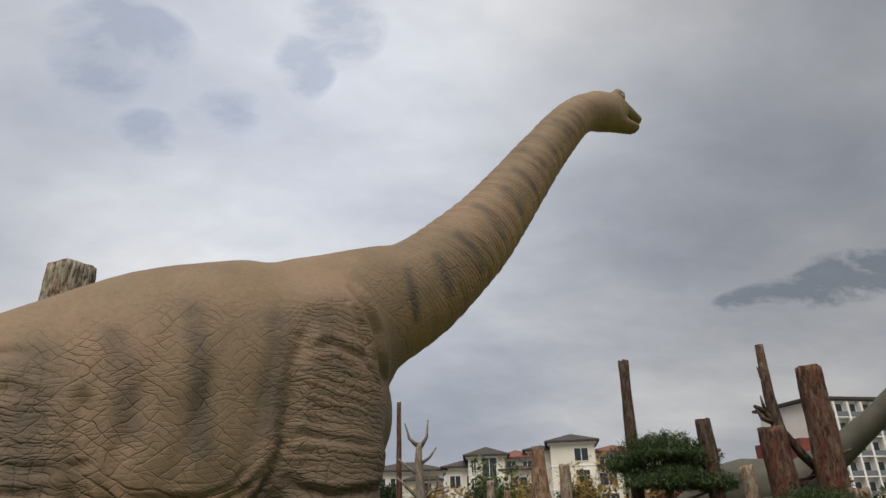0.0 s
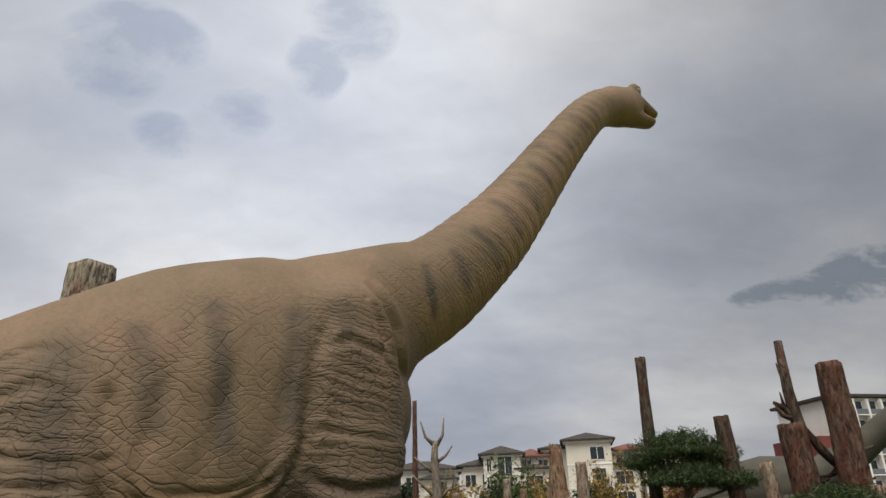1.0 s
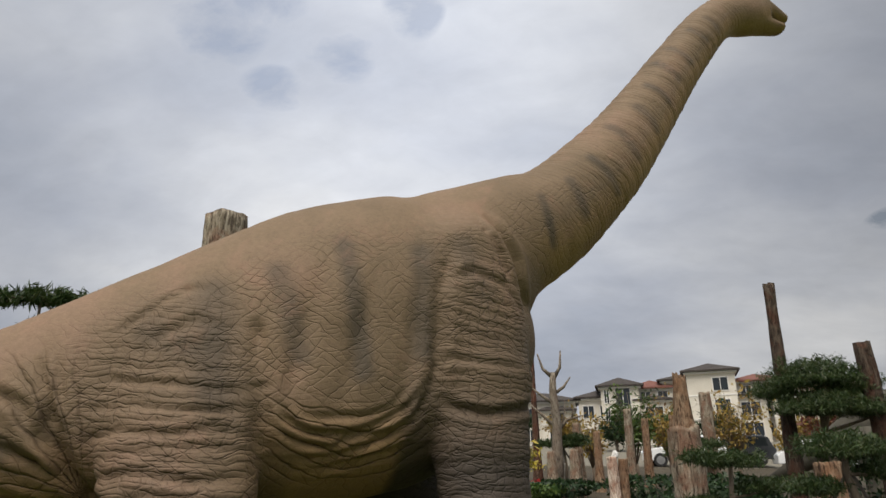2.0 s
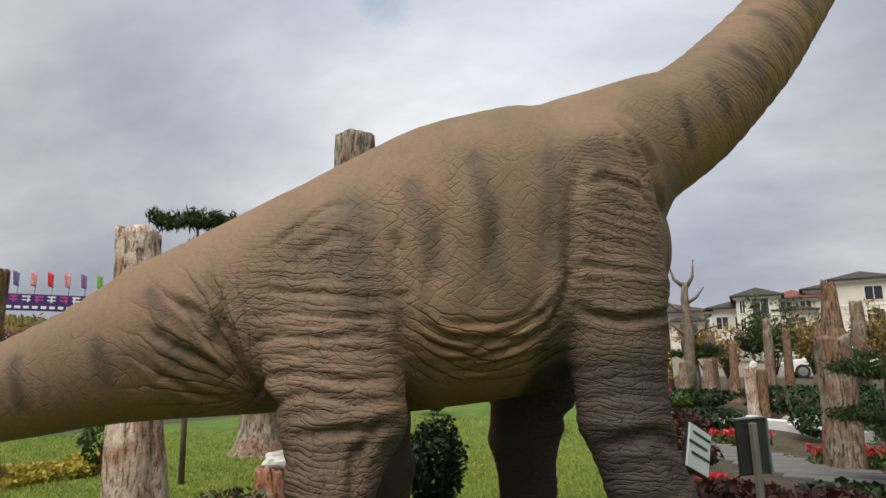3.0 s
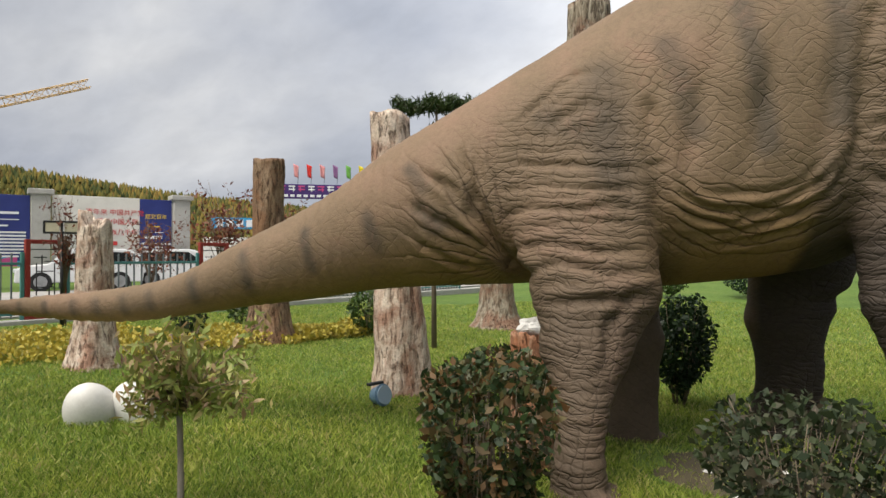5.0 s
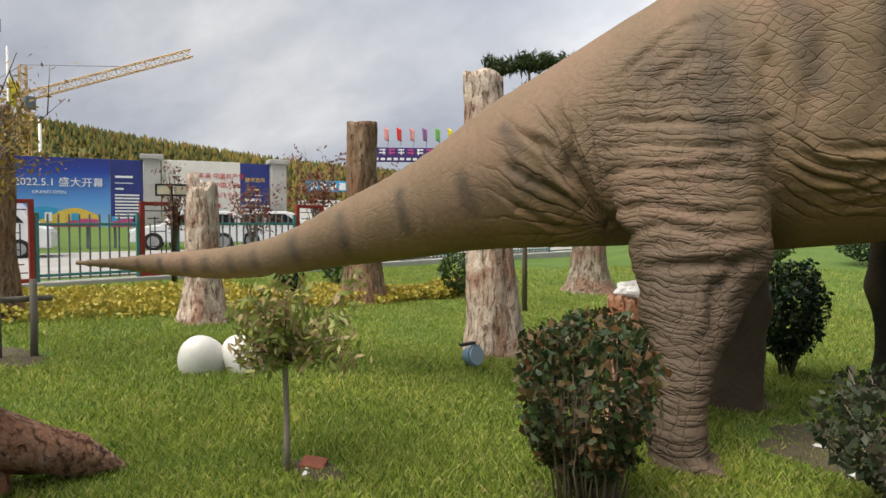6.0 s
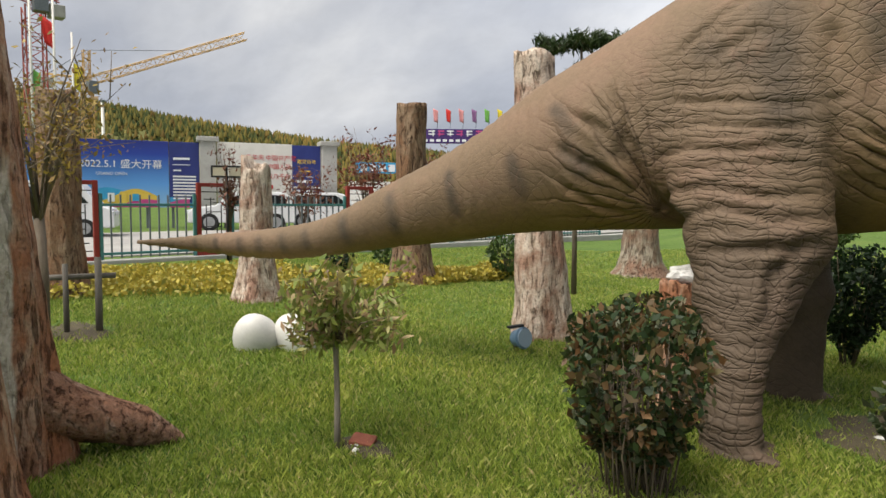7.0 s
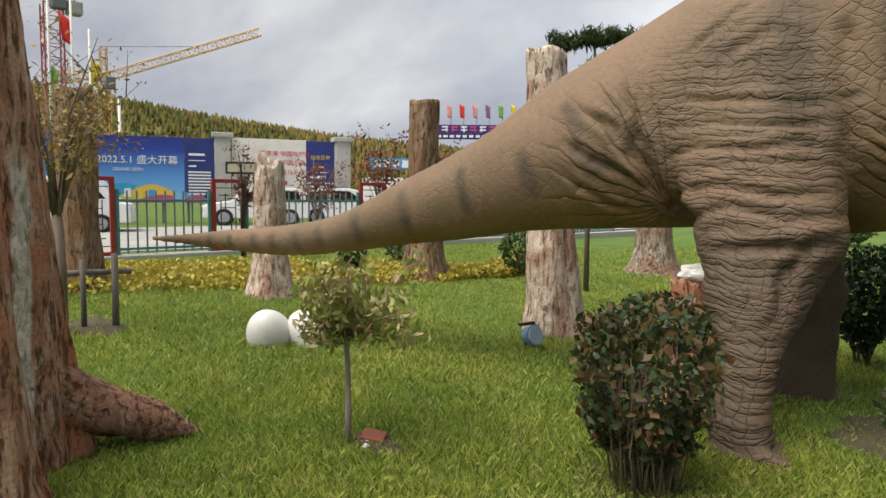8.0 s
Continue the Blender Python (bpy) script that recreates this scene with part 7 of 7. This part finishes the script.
for i in range(6):
    part("text_line", from_bm("text_line", box_bm(0.10 + 0.05 * ((i * 3) % 4), 0.004, 0.022, -0.10 + 0.17 * (i % 2), -0.0145, 1.24 - 0.085 * (i // 2), 0), INK), nb)
nb2 = thing("notice_board", pose(0.62, 5.55, float(gz(0.62, 5.55)), 0, -2, 35), "black-backed notice board on a dark square post", "sign")
part("post", from_bm("post", box_bm(0.045, 0.045, 1.36, 0, -0.03, 0.66, 0.006), STAKE), nb2)
part("panel", from_bm("panel", box_bm(0.27, 0.03, 0.40, 0.02, 0.02, 1.16, 0.004), BLACK), nb2)
part("panel_edge", from_bm("panel_edge", box_bm(0.012, 0.05, 0.42, 0.165, 0.02, 1.16, 0.002), PAINT_GREY), nb2, "grey metal edge strip")
part("panel_edge", from_bm("panel_edge", box_bm(0.27, 0.05, 0.012, 0.02, 0.02, 1.37, 0.002), PAINT_GREY), nb2, "grey metal edge strip")


# ---------------------------------------------------------------- second dinosaur
def second_dino():
    skin = surface("grey_green_statue_skin", (0.050, 0.047, 0.036), (0.085, 0.076, 0.056), 2.5, 0.8, 30, 0.01)
    lines = [([(-4.2, 0, 0.9), (-2.6, 0, 1.7), (-1.4, 0, 2.3), (-0.4, 0, 2.75), (0.6, 0, 2.85), (1.5, 0, 2.9), (2.4, 0, 3.2), (3.5, 0, 3.9), (4.8, 0, 4.9), (6.0, 0, 6.0), (6.9, 0, 6.6), (7.4, 0, 6.7), (7.9, 0, 6.5)],
              [0.10, 0.35, 0.62, 0.95, 1.05, 0.95, 0.62, 0.45, 0.36, 0.30, 0.26, 0.24, 0.10])]
    for x, y in ((-0.6, 0.55), (-0.7, -0.55), (1.3, 0.5), (1.4, -0.5)):
        lines.append(([(x, y, 2.6), (x + 0.05, y * 1.1, 1.5), (x - 0.02, y * 1.15, 0.7), (x + 0.02, y * 1.15, -0.1)], [0.55, 0.40, 0.28, 0.33]))
    ob = new("dinosaur_statue", tubes("dinosaur_statue", lines, skin, 20))
    ob.matrix_world = pose(11.9, 23.0, float(gz(11.9, 23)), 0, 0, -36)
    tagged(ob, "grey-green long-necked dinosaur statue behind petrified trunks", "statue")


second_dino()

# ---------------------------------------------------------------- villas
STUCCO = surface("cream_stucco", (0.60, 0.56, 0.49), (0.70, 0.66, 0.58), 0.35, 0.9, 8, 0.004, dirt=0.12)
TRIM_W = surface("white_trim", (0.64, 0.62, 0.59), (0.72, 0.70, 0.67), 0.5, 0.8, 8, 0.002, dirt=0.1)
ROOF_D = surface("dark_roof_tiles", (0.034, 0.028, 0.026), (0.060, 0.050, 0.045), 1.0, 0.85, 6, 0.03, (1, 1, 4))
ROOF_R = surface("red_roof_tiles", (0.13, 0.050, 0.040), (0.19, 0.08, 0.06), 1.0, 0.85, 6, 0.03, (1, 1, 4))
PANE = Nodes("window_glass").done((0.02, 0.025, 0.03), 0.08, spec=0.6)
BRICK_RED = surface("red_facade", (0.13, 0.035, 0.03), (0.18, 0.05, 0.04), 0.6, 0.85, 10, 0.004)


def hip_roof(name, w, d, h, over, mat, z):
    a, b = w / 2 + over, d / 2 + over
    rr = max(0.0, a - b)
    rb = max(0.0, b - a)
    v = [(-a, -b, z), (a, -b, z), (a, b, z), (-a, b, z), (-a, -b, z + 0.22), (a, -b, z + 0.22), (a, b, z + 0.22), (-a, b, z + 0.22), (-rr, -rb, z + h), (rr, rb, z + h)]
    f = [(0, 3, 2, 1), (0, 1, 5, 4), (1, 2, 6, 5), (2, 3, 7, 6), (3, 0, 4, 7), (4, 5, 9, 8), (6, 7, 8, 9), (5, 6, 9), (7, 4, 8)] if a >= b else \
        [(0, 3, 2, 1), (0, 1, 5, 4), (1, 2, 6, 5), (2, 3, 7, 6), (3, 0, 4, 7), (4, 5, 8), (5, 6, 9, 8), (6, 7, 9), (7, 4, 8, 9)]
    return mesh_of(name, v, f, mat)


def villa(x, y, turn, z0, blocks, label):
    """blocks: (x, y, width, depth, height, roof height, roof material, windows as (x, z, w, h) on the front)."""
    ob = thing("villa", pose(x, y, z0, 0, 0, turn), label, "house", "cream villas")
    for bx, by, w, d, h, rh, rm, wins in blocks:
        wl_ = part("wall", from_bm("wall", box_bm(w, d, h + 1, bx, by, h / 2 - 0.5, 0.05), STUCCO), ob)
        part("roof", hip_roof("roof", w, d, rh, 0.75, rm, h), ob, "hipped tiled roof", at=pose(bx, by, 0))
        part("cornice", from_bm("cornice", box_bm(w + 0.7, d + 0.7, 0.30, bx, by, h - 0.16, 0.04), TRIM_W), ob, "white moulded cornice")
        for k in (3.3, 6.5):
            if k < h - 1.5:
                part("band", from_bm("band", box_bm(w + 0.12, d + 0.12, 0.22, bx, by, k, 0.03), TRIM_W), ob)
        for wx, wz, ww, wh in wins:
            win = part("window", from_bm("window", box_bm(ww + 0.3, 0.12, wh + 0.3, bx + wx, by - d / 2 - 0.02, wz, 0.03), TRIM_W), ob, "white window frame")
            part("pane", from_bm("pane", box_bm(ww, 0.05, wh, bx + wx, by - d / 2 - 0.075, wz, 0), PANE), win, "dark pane")
            part("mullion", from_bm("mullion", box_bm(0.09, 0.05, wh, bx + wx, by - d / 2 - 0.11, wz, 0), TRIM_W), win)
    return ob


W3 = lambda xs, zs, w=1.5, h=1.7: [(a, b, w, h) for a in xs for b in zs]
Z0 = 2.9
villa(4.0, 108, -4, Z0, [(0, 0, 11, 9, 6.6, 1.7, ROOF_D, W3((-3.8, -1.5, 1.6, 4.0), (1.7, 4.8))), (2.6, -3.2, 4.5, 4, 5.2, 1.1, ROOF_D, W3((0,), (1.7, 4.0), 2.2))], "cream three-storey villa with a dark hipped roof")
villa(16.0, 107, -8, Z0, [(-3.2, -1.0, 5.2, 8, 6.9, 1.3, ROOF_D, W3((-1.2, 1.3), (1.6, 4.9), 1.5)), (0.3, -2.2, 5.4, 9, 8.3, 1.6, ROOF_D, W3((-1.9,), (1.6, 4.4, 6.9), 0.6) + W3((0.4,), (1.6, 4.4), 2.1) + [(0.4, 6.7, 2.0, 2.6)]), (4.9, 0, 5.4, 9, 8.0, 1.5, ROOF_R, W3((-0.9, 1.5), (1.6, 4.5, 6.7), 1.3)),
      (4.9, -4.6, 4.4, 3, 6.2, 0.8, ROOF_D, W3((0,), (1.6, 4.4), 2.4))], "cream villa with stepped dark and red hipped roofs")
villa(29.0, 104, -14, Z0, [(0.2, -2.5, 6.4, 8, 9.8, 1.5, ROOF_D, W3((1.2,), (1.8, 5.0, 8.0), 1.9, 1.7)), (-4.4, 0, 4.0, 8, 9.0, 1.0, ROOF_D, W3((0,), (1.8, 5.0), 1.0)), (6.4, 1.0, 6.5, 8, 8.4, 1.4, ROOF_R, W3((-1.6, 0.6, 2.3), (1.8, 4.7, 7.0), 1.3)),
      (5.0, -3.4, 4.2, 3, 6.3, 0.5, ROOF_D, W3((0,), (1.8, 4.6), 2.4))], "cream villa with a tall block and dark hipped roofs")
villa(42.0, 98, -20, Z0, [(0, 0, 12, 9, 7.5, 1.6, ROOF_R, W3((-4, -1.3, 1.3, 4), (1.7, 4.9), 1.5))], "cream villa with a red hipped roof")


def hotel(x, y, turn, z0):
    ob = thing("apartment_building", pose(x, y, z0, 0, 0, turn), "long white six-storey building with dark windows and red end", "building")
    part("wall", from_bm("wall", box_bm(30, 12, 15.4, 9, 6, 6.9, 0.05), TRIM_W), ob)
    part("roof", from_bm("roof", box_bm(31.4, 13.4, 0.45, 9, 6, 14.85, 0.05), ROOF_D), ob, "flat dark overhanging roof")
    part("corner_block", from_bm("corner_block", box_bm(3.6, 10, 9.8, -7.3, 5.6, 4.4, 0.05), BRICK_RED), ob, "dark red corner block")
    for s in range(5):
        z = 2.2 + s * 2.75
        part("balcony", from_bm("balcony", box_bm(28.5, 0.9, 0.16, 9.3, -0.45, z - 1.15, 0.03), TRIM_W), ob, "white balcony slab")
        part("railing", from_bm("railing", box_bm(28.3, 0.06, 0.75, 9.3, -0.85, z - 0.70, 0.01), PAINT_GREY), ob, "grey balcony railing")
        for i in range(12):
            win = part("window", from_bm("window", box_bm(1.75, 0.12, 1.95, -4.4 + i * 2.4, -0.02, z, 0.03), TRIM_W), ob)
            part("pane", from_bm("pane", box_bm(1.5, 0.05, 1.75, -4.4 + i * 2.4, -0.09, z, 0), PANE), win, "dark pane")
    for i in range(13):
        part("pier", from_bm("pier", box_bm(0.35, 1.0, 14.6, -5.6 + i * 2.4, -0.42, 7.0, 0.03), TRIM_W), ob, "white pier")


hotel(69.0, 94.0, 8, Z0)
car(9.5, 41.0, 175, SUV, SUV_G, 1.85, (-1.35, 1.4), 0.38, "white car parked beyond the garden", CAR_WHITE, [(2.2, 0.82)], "cars beyond the garden")
car(12.5, 42.0, 170, SUV, SUV_G, 1.85, (-1.35, 1.4), 0.38, "dark car parked beyond the garden", CAR_DARK, [(2.2, 0.82)], "cars beyond the garden")
car(16.5, 40.0, 170, SUV, SUV_G, 1.85, (-1.35, 1.4), 0.38, "white car parked beyond the garden", CAR_WHITE, [(2.2, 0.82)], "cars beyond the garden")
# belt of trees that closes the view before the villas
g_ = np.random.default_rng(91)
for i in range(16):
    x, y = -14 + i * 3.6 + g_.normal() * 0.6, 62 + g_.normal() * 4 - 0.012 * (i * 3.6) ** 2
    loose_tree(x, y, 2.3 + 1.3 * g_.random(), 2.0, (LEAF_DARK, LEAF_AUTUMN, LEAF_DARK, LEAF_MID)[i % 4], 1700, 0.30, "roadside tree with thinning leaves before the villas", 301 + i, fork=0.2, trunk_r=0.1, group="roadside trees")
